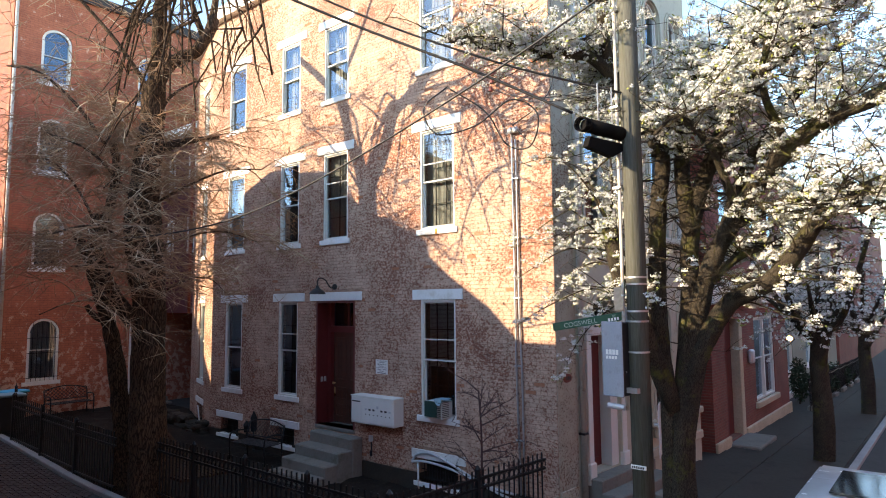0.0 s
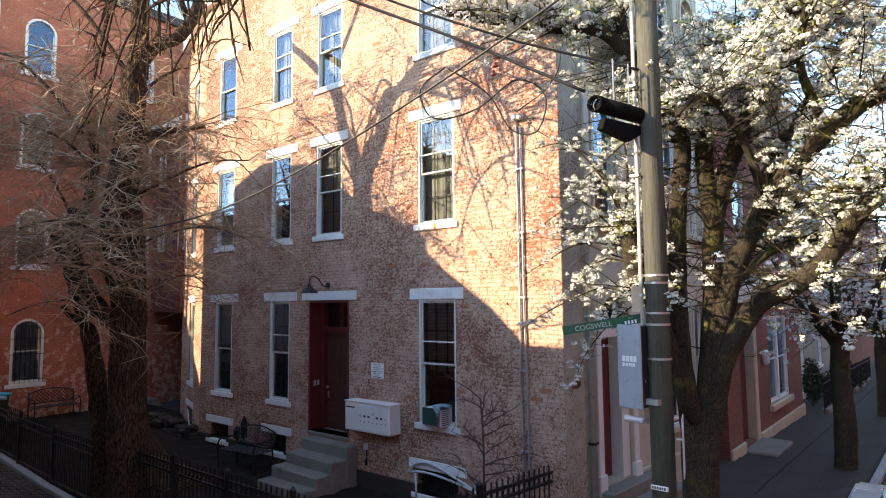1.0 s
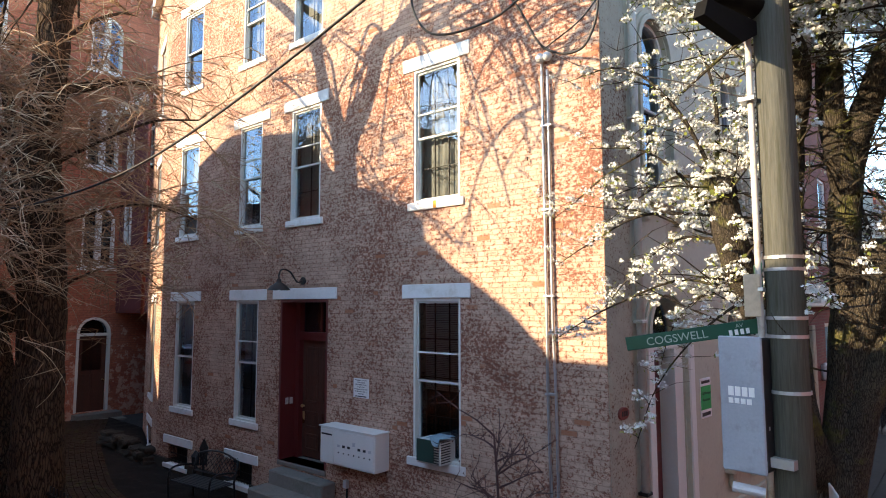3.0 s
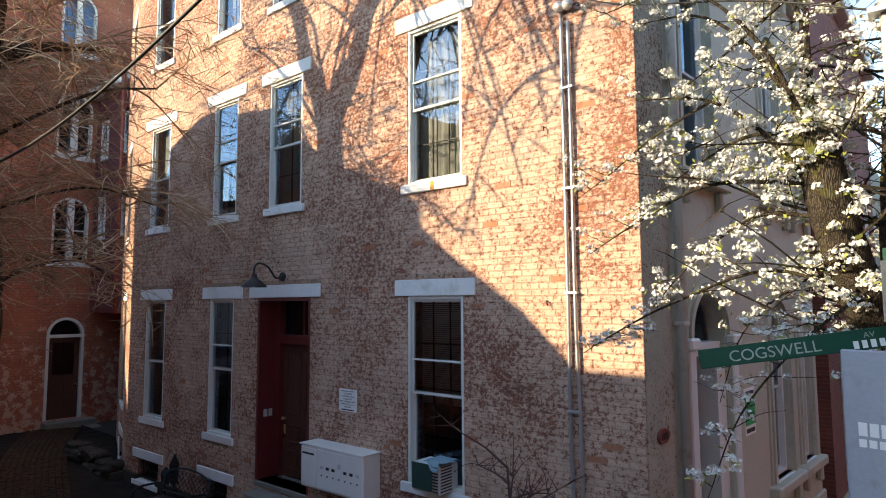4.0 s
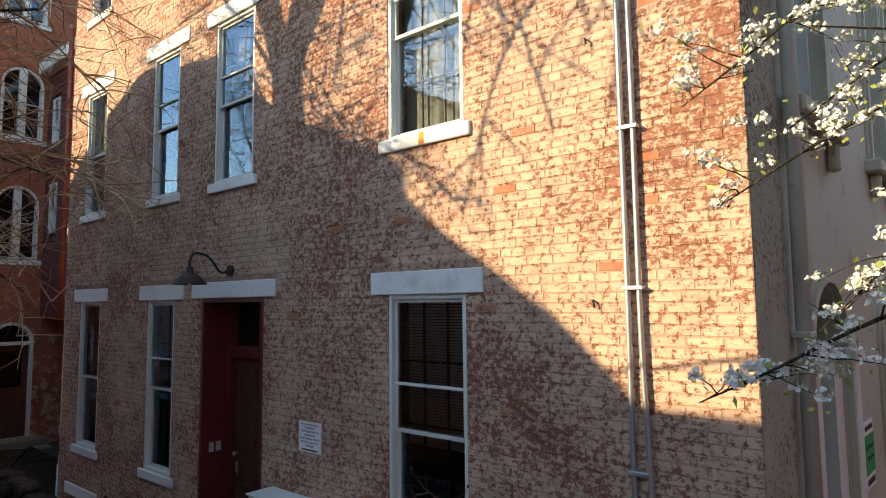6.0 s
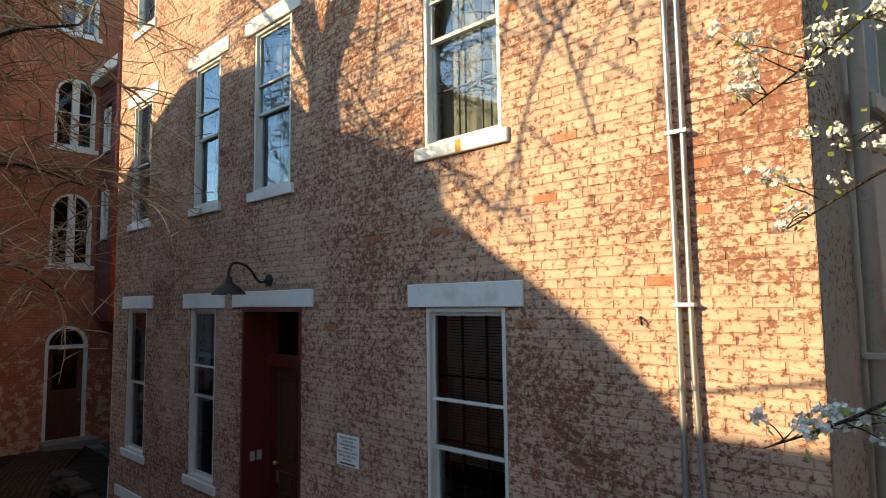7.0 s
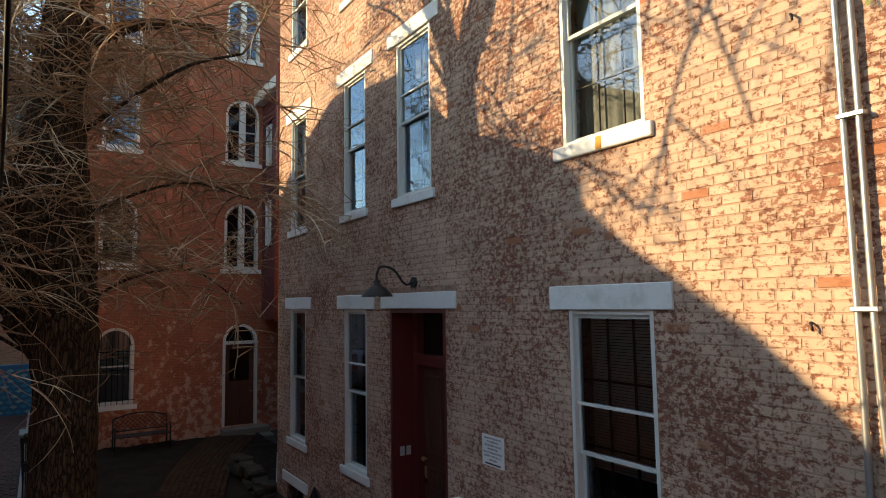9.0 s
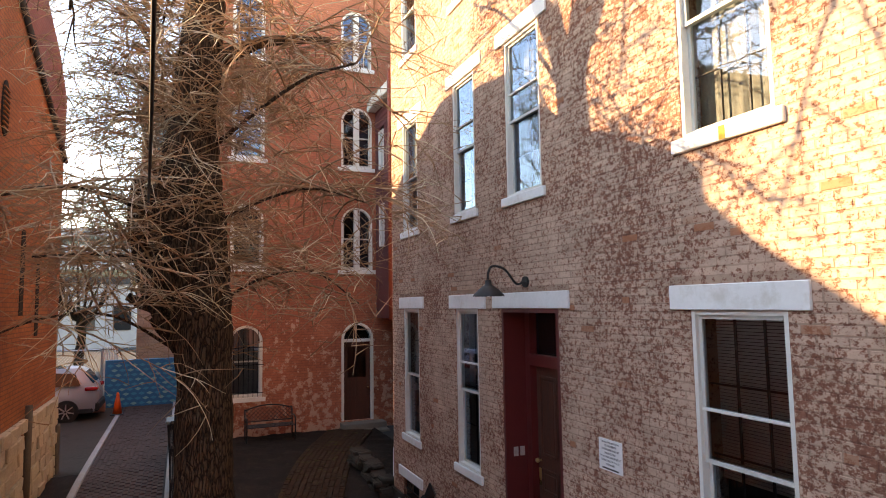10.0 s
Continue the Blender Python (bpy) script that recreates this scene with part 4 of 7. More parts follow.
rag = random.Random(4)
for j in range(9):
    for i in range(9):
        x, y = a + 0.20 + 0.036 * i + rag.uniform(-0.01, 0.01), -0.26 + 0.034 * j
        V.append((x, y if j else -0.262, 1.452 + rag.uniform(0, 0.018) - (0.10 if j == 0 and 2 < i < 7 else 0.0)))
for j in range(8):
    for i in range(8):
        k = j * 9 + i
        F.append((k, k + 1, k + 10, k + 9))
put_mesh("rag", V, F, M_CLOTH, ac, "crumpled blue rag", True)

co = thing("conduit_pair", "pair of galvanised conduits clamped to the brick wall", "conduit", FM)
for dx, top, kink in ((-6.045, 6.25, 0.0), (-5.965, 6.1, 0.03)):
    x = U(dx)
    tube("conduit", smooth_path([(x + 0.03, -0.03, -0.3), (x + 0.03, -0.03, 0.4), (x + kink, -0.04, 2.0), (x, -0.04, 3.0), (x - 0.005, -0.04, 4.5), (x - 0.015, -0.04, top)], 5), 0.018, M_STEEL, co)
for z in (0.9, 2.15, 3.31, 4.36, 5.4):
    bm = nbox(U(-6.075), U(-5.935), -0.066, -0.006, z - 0.014, z + 0.014, 0.004)
    part("clamp", bm, M_STEEL, co)
for dx in (-6.06, -5.96):
    bm = bmesh.new()
    bmesh.ops.create_uvsphere(bm, u_segments=12, v_segments=8, radius=0.06, matrix=Matrix.Translation((U(dx), -0.07, 6.26)))
    part("weatherhead", bm, M_GREYMETAL, co, "grey weatherhead cap", True)

for x, z in ((-6.30, 3.20), (-6.30, 5.02), (-12.0, 5.3)):
    h = thing("wall_hook", "rusty iron hook in the brick wall", "hook", FM)
    tube("hook", smooth_path([(U(x), 0.0, z + 0.03), (U(x), -0.025, z + 0.032), (U(x) + 0.015, -0.04, z + 0.01), (U(x) + 0.015, -0.035, z - 0.015)], 4), 0.007, M_IRON, h)
for i in range(3):
    h = thing("wire_insulator", "rusty porcelain insulator on the brick wall", "insulator", FM, group="insulators")
    part("insulator", cyl(bmesh.new(), (U(-6.45) + 0.03 * i, -0.10, 7.06 + 0.14 * i), (U(-6.45) + 0.03 * i, -0.10, 7.14 + 0.14 * i), 0.045, 0.035, 10), M_REDPIPE, h)
    part("pin", cyl(bmesh.new(), (U(-6.45) + 0.03 * i, 0, 7.1 + 0.14 * i), (U(-6.45) + 0.03 * i, -0.10, 7.1 + 0.14 * i), 0.01), M_IRON, h)

ol = thing("outlet_box", "grey outdoor outlet box with dangling cord", "outlet", FM)
part("box", nbox(U(-9.66), U(-9.58), -0.07, -0.006, 0.42, 0.54, 0.008), M_GREYMETAL, ol)
part("cord", nbox(U(-9.63), U(-9.61), -0.03, -0.008, 0.12, 0.42), M_IRON, ol)
part("plug", nbox(U(-9.65), U(-9.59), -0.05, -0.008, 0.12, 0.24, 0.01), M_IRON, ol)

hs = thing("grey_hose", "grey flexible conduit looping over the cellar lintel", "conduit", FM)
tube("hose", smooth_path([(U(-8.45), -0.06, 0.22), (U(-8.3), -0.07, 0.36), (U(-8.0), -0.07, 0.42), (U(-7.6), -0.07, 0.33), (U(-7.2), -0.07, 0.2), (U(-6.7), -0.07, 0.05), (U(-6.1), -0.06, 0.0)], 6), 0.024, M_GREYMETAL, hs)
tube("hose", smooth_path([(U(-8.45), -0.07, 0.20), (U(-8.1), -0.08, 0.25), (U(-7.6), -0.08, 0.22), (U(-7.0), -0.08, 0.12), (U(-6.5), -0.08, -0.02), (U(-6.0), -0.06, -0.12)], 6), 0.022, M_GREYMETAL, hs)
tube("hose", [(U(-8.30), -0.07, 0.2), (U(-8.28), -0.07, -0.28)], 0.02, M_WHITEMETAL, hs)

# iron ornaments leaning by the cellar window
for x, h in ((-13.55, 0.48), (-13.85, 0.28)):
    o = thing("iron_lantern", "small dark iron garden lantern by the wall", "lantern", pose(x, FY - 0.18, 0, 0, 0, 0))
    base = 0.18 if h > 0.4 else 0.12
    bm = bmesh.new()
    cyl(bm, (0, 0, base), (0, 0, base + h * 0.62), 0.075, 0.085, 6)
    part("body", bm, M_IRON, o)
    part("cap", cyl(bmesh.new(), (0, 0, base + h * 0.62), (0, 0, base + h), 0.10, 0.01, 6), M_IRON, o)
    part("stand", cyl(bmesh.new(), (0, 0, -0.34), (0, 0, base), 0.02, 0.02, 6), M_IRON, o)


def bench(name, m, label):
    o = thing(name, label, "bench", m, group="garden benches")
    W = 1.18
    for x in (-W / 2, W / 2):
        tube("arm", smooth_path([(x, -0.48, 0.0), (x, -0.50, 0.45), (x, -0.44, 0.62), (x, -0.2, 0.64), (x, 0.02, 0.60)], 5), 0.018, M_IRON, o)
        tube("leg", [(x, 0.02, 0.0), (x, 0.0, 0.45), (x, 0.08, 0.80)], 0.018, M_IRON, o)
    for k in range(8):
        y = -0.46 + k * 0.062
        part("seat_slat", nbox(-W / 2, W / 2, y, y + 0.045, 0.41, 0.425, 0.004), M_IRON, o)
    top = smooth_path([(-W / 2, 0.08, 0.78), (-W / 4, 0.09, 0.86), (0, 0.09, 0.89), (W / 4, 0.09, 0.86), (W / 2, 0.08, 0.78)], 5)
    tube("top_rail", top, 0.017, M_IRON, o)
    tube("lower_rail", [(-W / 2, 0.02, 0.50), (W / 2, 0.02, 0.50)], 0.014, M_IRON, o)
    lat = [[], []]
    for s in (-1, 1):
        for k in range(-4, 15):
            xa = -W / 2 + k * W / 11
            xb = xa + s * 0.36
            pa, pb = Vector((xa, 0.03, 0.50)), Vector((xb, 0.085, 0.84))
            lo, hi = 0.0, 1.0
            if abs(xb - xa) > 1e-6:
                t1, t2 = sorted(((-W / 2 - xa) / (xb - xa), (W / 2 - xa) / (xb - xa)))
                lo, hi = max(lo, t1), min(hi, t2)
            if hi - lo > 0.1:
                tube_data([pa.lerp(pb, lo), pa.lerp(pb, hi)], [0.007, 0.007], 4, lat[0], lat[1])
    put_mesh("lattice_back", lat[0], lat[1], M_IRON, o)
    return o


bench("garden_bench", pose(-12.75, 7.95, -0.32, 0, 0, 6), "black iron lattice bench beside the front steps")
bench("garden_bench", pose(-21.25, 6.78, -0.05, 0, 0, 90), "dark iron lattice bench against the red brick wall")

# weed sapling in front of the brick wall
def twiggy(rng, start, direction, length, r, droop=0.0, wob=0.25, segs=6):
    pts, d, p = [Vector(start)], Vector(direction).normalized(), Vector(start)
    for i in range(segs):
        d = (d + Vector((rng.uniform(-1, 1), rng.uniform(-1, 1), rng.uniform(-1, 1))) * wob * 0.5 + Vector((0, 0, -droop))).normalized()
        p = p + d * (length / segs)
        pts.append(p.copy())
    return pts, [r * (1 - 0.75 * i / segs) for i in range(segs + 1)]


wd = thing("sapling", "thin bare reddish sapling against the brick wall", "sapling")
rng = random.Random(12)
V, F = [], []
stem = smooth_path([(-5.98, 7.2, -0.3), (-5.98, 7.2, 0.5), (-5.96, 7.18, 1.2), (-6.02, 7.2, 1.85)], 5)
tube_data(stem, [0.026 * (1 - 0.6 * i / (len(stem) - 1)) for i in range(len(stem))], 6, V, F)
for i in range(20):
    p = stem[4 + int(i * 0.58)]
    w = rng.uniform(0, 6.28)
    pts, rr = twiggy(rng, p, (math.cos(w), 0.35 * math.sin(w), rng.uniform(0.2, 0.9)), rng.uniform(0.4, 0.8), 0.012, 0.04)
    tube_data(pts, rr, 4, V, F)
    for k in range(8):
        q = pts[rng.randint(2, 6)]
        tp, tr = twiggy(rng, q, (rng.uniform(-1, 1), rng.uniform(-0.5, 0.5), rng.uniform(-0.3, 1)), rng.uniform(0.1, 0.35), 0.006, 0.02, 0.5, 4)
        tube_data(tp, tr, 3, V, F)
        b_ = tp[-1]
        tube_data([b_, b_ + Vector((0.004, 0, 0.016))], [0.008, 0.003], 4, V, F)
put_mesh("stem", V, F, plain("reddish_stem", (0.075, 0.035, 0.032), 0.7, vary=0.3), wd, "", True)

# ---- iron fences ----
def fence(x0, y0, x1, y1, n, label):
    for s in range(n):
        a = Vector((x0 + (x1 - x0) * s / n, y0 + (y1 - y0) * s / n, 0))
        b = Vector((x0 + (x1 - x0) * (s + 1) / n, y0 + (y1 - y0) * (s + 1) / n, 0))
        m, L = wall_frame(a, b)
        za, zb = ground_z(a.x, a.y), ground_z(b.x, b.y)
        m = m @ Matrix.Translation((0, 0, za)) @ Matrix(((1, 0, 0, 0), (0, 1, 0, 0), ((zb - za) / L, 0, 1, 0), (0, 0, 0, 1)))
        o = thing("iron_fence", label, "fence", Matrix.Translation(m.translation), group="fence sections")
        rot = Matrix.Translation(-m.translation) @ m
        part("post", nbox(-0.032, 0.032, -0.032, 0.032, -0.15, 1.16, 0.004), M_IRON, o, "", m=rot)
        part("post_cap", cyl(bmesh.new(), (0, 0, 1.16), (0, 0, 1.21), 0.045, 0.01, 8), M_IRON, o, "", m=rot)
        for z in (0.12, 0.88, 1.02):
            part("rail", nbox(0.03, L - 0.03, -0.018, 0.018, z - 0.016, z + 0.016), M_IRON, o, "", m=rot)
        k = int(L / 0.115)
        for i in range(1, k):
            x = L * i / k
            part("picket", nbox(x - 0.009, x + 0.009, -0.009, 0.009, 0.04, 1.14), M_IRON, o, "", m=rot)
        V, F = [], []
        for i in range(k):
            x = L * (i + 0.5) / k
            ring = [Vector((x + 0.042 * math.cos(w * math.pi / 5), 0, 0.95 + 0.046 * math.sin(w * math.pi / 5))) for w in range(11)]
            tube_data(ring, [0.007] * 11, 4, V, F)
        put_mesh("ring_row", V, F, M_IRON, o, "row of small iron rings", m=rot)["kind"] = "stuff"


fence(-18.25, 4.52, -12.70, 4.62, 3, "black iron fence with ring frieze along the alley")
fence(-12.05, 4.98, -5.9, 5.0, 4, "black iron fence with ring frieze along the yard")
fence(-5.86, 5.05, -5.48, 8.30, 2, "black iron fence with ring frieze at the street")
fence(-18.25, 4.56, -20.9, 5.35, 2, "black iron fence section by the red brick house")

# ---- yard: brick path, edging, low stone wall, bins ----
pr = random.Random(21)
bricks_v, bricks_f = [], []
def loose_brick(x, y, z, l, w, h, yaw, V, F):
    c, s = math.cos(yaw), math.sin(yaw)
    i = len(V)
    for dz, k in ((0, 1.0), (h, 0.94)):
        for sx, sy in ((-1, -1), (1, -1), (1, 1), (-1, 1)):
            px, py = sx * l / 2 * k, sy * w / 2 * k
            V.append((x + c * px - s * py, y + s * px + c * py, z + dz))
    F += [(i + 4, i + 5, i + 6, i + 7), (i, i + 1, i + 5, i + 4), (i + 1, i + 2, i + 6, i + 5), (i + 2, i + 3, i + 7, i + 6), (i + 3, i, i + 4, i + 7)]


centre = smooth_path([(-12.4, 6.35, 0), (-14.5, 6.45, 0), (-16.4, 6.95, 0), (-18.6, 7.7, 0), (-21.2, 8.9, 0)], 40)
for i in range(0, len(centre) - 1):
    p, q = centre[i], centre[i + 1]
    d = (q - p).normalized()
    nrm = Vector((-d.y, d.x, 0))
    for k in range(-5, 6):
        c = p + nrm * (k * 0.11)
        loose_brick(c.x, c.y, ground_z(c.x, c.y) + 0.02 + pr.uniform(0, 0.012), 0.205 if abs(k) < 5 else 0.10, 0.10, 0.045, math.atan2(d.y, d.x) + (math.pi / 2 if abs(k) == 5 else 0) + pr.uniform(-0.05, 0.05), bricks_v, bricks_f)
tagged(put_mesh("brick_path", bricks_v, bricks_f, M_PATH), "curved mossy brick garden path", "path", kind="stuff")

lw = thing("low_stone_wall", "low dry-stone wall of rough flat stones in the yard", "stone wall")
for i in range(46):
    t = pr.random()
    row = i % 4
    x, y = -18.2 + 2.25 * t, 8.22 + 0.1 * math.sin(t * 3) + pr.uniform(-0.07, 0.07)
    z = ground_z(x, y) + row * 0.085
    bm = nbox(-pr.uniform(0.12, 0.24), pr.uniform(0.12, 0.24), -0.14, 0.14, 0, 0.09, 0.02)
    for v in bm.verts:
        v.co += Vector((pr.uniform(-1, 1), pr.uniform(-1, 1), pr.uniform(-1, 1))) * 0.014
    part("stone", bm, M_RUBBLE, lw, "", m=pose(x, y, z, pr.uniform(-4, 4), pr.uniform(-4, 4), pr.uniform(-14, 14)))

for i, (x, y, c) in enumerate(((-19.35, 4.72, "blue"), (-19.95, 4.95, "green"))):
    o = thing("wheelie_bin", "dark wheeled bin with a teal lid" if i else "dark wheeled bin with a pale blue lid", "bin", pose(x, y, ground_z(x, y) - 0.02, 0, 0, 20 * i))
    bm = nbox(-0.26, 0.26, -0.3, 0.3, 0.06, 0.98, 0.03)
    for v in bm.verts:
        if v.co.z < 0.5:
            v.co.x *= 0.82
            v.co.y *= 0.82
    part("body", bm, M_BLACK, o)
    part("lid", nbox(-0.29, 0.29, -0.33, 0.33, 0.98, 1.05, 0.02), M_TEAL if i else M_CLOTH, o, "teal lid" if i else "pale blue lid")
    for s in (-0.27, 0.27):
        part("wheel", cyl(bmesh.new(), (s - 0.02, 0.24, 0.1), (s + 0.02, 0.24, 0.1), 0.1, n=14), M_BLACK, o)

# ---- alley pavers ----
V, F = [], []
y = 2.94
row = 0
while y < 4.40:
    x = -33.0 + (row % 2) * 0.11
    while x < -13.0:
        loose_brick(x, y, ground_z(x, y) - 0.03 + pr.uniform(0, 0.012), 0.205, 0.092, 0.03, pr.uniform(-0.03, 0.03), V, F)
        x += 0.218
    y += 0.1
    row += 1
tagged(put_mesh("alley_pavers", V, F, M_PAVER), "dark worn brick pavers of the alley", "pavers", kind="stuff")

# ---- trees ----
def limb(V, F, pts, r0, r1, n=9, k=5, knob=0.0, rng=None):
    path = smooth_path(pts, k)
    m = len(path) - 1
    rad = [(r0 + (r1 - r0) * i / m) * (1 + (rng.uniform(-knob, knob) if rng else 0)) for i in range(m + 1)]
    tube_data(path, rad, n, V, F)
    return path


bt = thing("bare_tree", "large bare street tree with drooping twigs and cut limbs", "tree")
rng = random.Random(5)
V, F = [], []
main = limb(V, F, [(-12.10, 4.98, -0.6), (-12.12, 4.96, 0.4), (-12.15, 4.93, 1.6), (-12.18, 4.92, 2.8), (-12.17, 4.90, 3.8), (-12.15, 4.80, 4.8), (-12.18, 4.76, 5.6), (-12.15, 4.82, 6.5), (-12.17, 4.86, 7.1), (-12.17, 4.86, 7.62)], 0.35, 0.215, 14, 6, 0.05, rng)
second = limb(V, F, [(-12.88, 4.87, -0.5), (-12.92, 4.86, 0.2), (-13.02, 4.84, 1.0), (-13.26, 4.80, 2.1), (-13.43, 4.67, 3.0), (-13.65, 4.40, 4.25), (-13.43, 4.62, 5.2), (-13.3, 4.68, 6.05), (-13.35, 4.6, 6.6)], 0.21, 0.07, 11, 6, 0.10, rng)
limb(V, F, [(-12.15, 4.88, 2.9), (-12.15, 4.66, 3.9), (-12.16, 4.56, 4.7), (-12.2, 4.62, 5.5), (-12.3, 4.75, 6.1)], 0.20, 0.13, 11, 5, 0.12, rng)
limb(V, F, [(-12.1, 4.62, 4.2), (-12.0, 4.42, 4.5), (-11.98, 4.36, 4.75)], 0.10, 0.08, 8, 4, 0.1, rng)
limb(V, F, [(-12.1, 4.58, 3.6), (-11.95, 4.45, 3.75), (-11.9, 4.40, 3.9)], 0.07, 0.055, 8, 4, 0.1, rng)
limb(V, F, [(-13.62, 4.42, 4.1), (-13.72, 4.25, 4.45), (-13.70, 4.10, 4.78)], 0.12, 0.08, 9, 4, 0.1, rng)
limb(V, F, [(-13.40, 4.70, 2.9), (-13.5, 4.45, 3.05), (-13.52, 4.30, 3.25)], 0.08, 0.05, 7, 4)
limb(V, F, [(-12.35, 4.7, 2.9), (-12.6, 4.36, 3.55), (-12.75, 4.2, 4.1), (-12.88, 4.13, 4.6), (-12.82, 4.2, 5.0)], 0.14, 0.10, 10, 5, 0.12, rng)
limb(V, F, [(-12.5, 4.45, 3.35), (-12.6, 4.2, 3.45), (-12.64, 4.08, 3.52)], 0.075, 0.05, 8, 4, 0.1, rng)
limb(V, F, [(-12.78, 4.18, 4.2), (-12.9, 4.02, 4.24), (-12.95, 3.96, 4.3)], 0.05, 0.035, 7, 4, 0.1, rng)
BOUGHS = []


def shade(x, z, y):
    """The place at depth y on the sun's ray to (x, z) of the brick front."""
    a, b = caster(x, z, y)
    return (a, y, b)


LONG = []
# the fork at the top of the trunk and its long boughs, whose shadows lie on the brick front
for pts, r0, r1 in (
    ([(-12.20, 4.86, 7.25), (-12.32, 5.0, 7.75), (-12.40, 5.15, 8.02), (-12.42, 5.3, 8.23), (-12.37, 5.5, 8.40), (-12.28, 5.75, 8.56), (-12.37, 6.05, 8.98), (-12.75, 6.4, 9.45), (-13.3, 6.8, 9.95)], 0.185, 0.08),
    ([(-12.28, 5.75, 8.56), (-12.2, 6.0, 9.1), (-12.3, 6.2, 9.8), (-12.6, 6.4, 10.8)], 0.12, 0.05),
    ([(-12.14, 4.86, 7.25), shade(-9.62, 5.95, 4.84), shade(-9.46, 6.18, 4.8), shade(-9.30, 6.41, 4.75), shade(-9.15, 6.78, 4.7), shade(-9.03, 7.15, 4.65), shade(-8.85, 7.32, 4.6), shade(-8.65, 7.39, 4.55), shade(-8.31, 7.57, 4.5), shade(-7.98, 7.86, 4.4), shade(-7.7, 8.2, 4.3), shade(-7.5, 9.2, 4.2)], 0.185, 0.07),
    # boughs out of view, added to throw the wall's right-hand branch shadows
    ([shade(-8.70, 7.38, 4.55), shade(-8.40, 7.33, 4.5), shade(-8.17, 7.24, 4.5), shade(-7.67, 7.02, 4.45), shade(-7.3, 6.85, 4.4)], 0.085, 0.03),
    ([shade(-7.75, 8.1, 4.3), shade(-7.29, 7.88, 4.2), shade(-6.96, 7.71, 4.1), shade(-6.72, 7.48, 4.1), shade(-6.59, 7.10, 4.0), shade(-6.40, 6.72, 4.0), shade(-6.25, 6.41, 4.0), shade(-6.1, 5.7, 4.0)], 0.075, 0.022),
    ([shade(-6.72, 7.48, 4.1), shade(-6.07, 7.30, 4.0), shade(-5.71, 6.82, 3.9), shade(-5.40, 6.48, 3.9)], 0.05, 0.025),
    ([shade(-9.72, 6.05, 4.84), shade(-9.62, 6.40, 4.8), shade(-9.48, 6.56, 4.8), shade(-9.36, 6.58, 4.8)], 0.07, 0.035),
    ([shade(-10.1, 6.4, 5.1), shade(-9.9, 6.8, 5.0), shade(-9.6, 7.13, 4.9)], 0.03, 0.012),
    ([shade(-10.8, 8.0, 6.0), shade(-10.4, 8.6, 5.6), shade(-9.9, 9.4, 5.4), shade(-9.5, 10.2, 5.2)], 0.07, 0.03),
    ([shade(-9.6, 5.8, 4.84), shade(-9.2, 5.4, 4.6), shade(-8.77, 4.85, 4.5), shade(-8.51, 5.03, 4.4), shade(-8.31, 5.13, 4.4)], 0.02, 0.01),
):
    LONG.append(limb(V, F, pts, r0, r1, 9, 5, 0.05, rng))
# more unseen branches, laid out from the shadows wanted on the sunlit brick
vr = random.Random(31)
for i in range(40):
    bough = LONG[(2, 2, 3, 4, 4, 5)[i % 6]]
    q = bough[vr.randint(len(bough) // 2 if i % 6 < 2 else 0, len(bough) - 1)]
    dy = q.y
    x0, z0_ = q.x + SUN_TAN * (FY - dy), q.z - SHIFT_Z * (FY - dy)
    span, fall = vr.uniform(0.9, 2.6) * (1 if vr.random() < 0.7 else -0.6), vr.uniform(-0.9, 3.0)
    pts = [q, shade(x0 + span * 0.35, z0_ + vr.uniform(-0.2, 0.3), dy - 0.1), shade(x0 + span * 0.7, z0_ - fall * 0.35, dy - 0.2), shade(x0 + span, z0_ - fall, dy - 0.3)]
    path = limb(V, F, pts, vr.uniform(0.022, 0.05), 0.013, 6)
    for k in range(5):
        sp, sr = twiggy(vr, path[vr.randint(4, len(path) - 1)], (vr.uniform(-0.5, 1), vr.uniform(-0.35, 0.1), vr.uniform(-0.9, 0.5)), vr.uniform(0.5, 1.4), 0.016, 0.04, 0.35, 7)
        tube_data(sp, sr, 4, V, F)
        tp, tr = twiggy(vr, sp[vr.randint(2, 6)], (vr.uniform(-1, 1), vr.uniform(-0.35, 0.1), vr.uniform(-0.9, 0.6)), vr.uniform(0.3, 0.8), 0.009, 0.05, 0.4, 5)
        tube_data(tp, tr, 3, V, F)
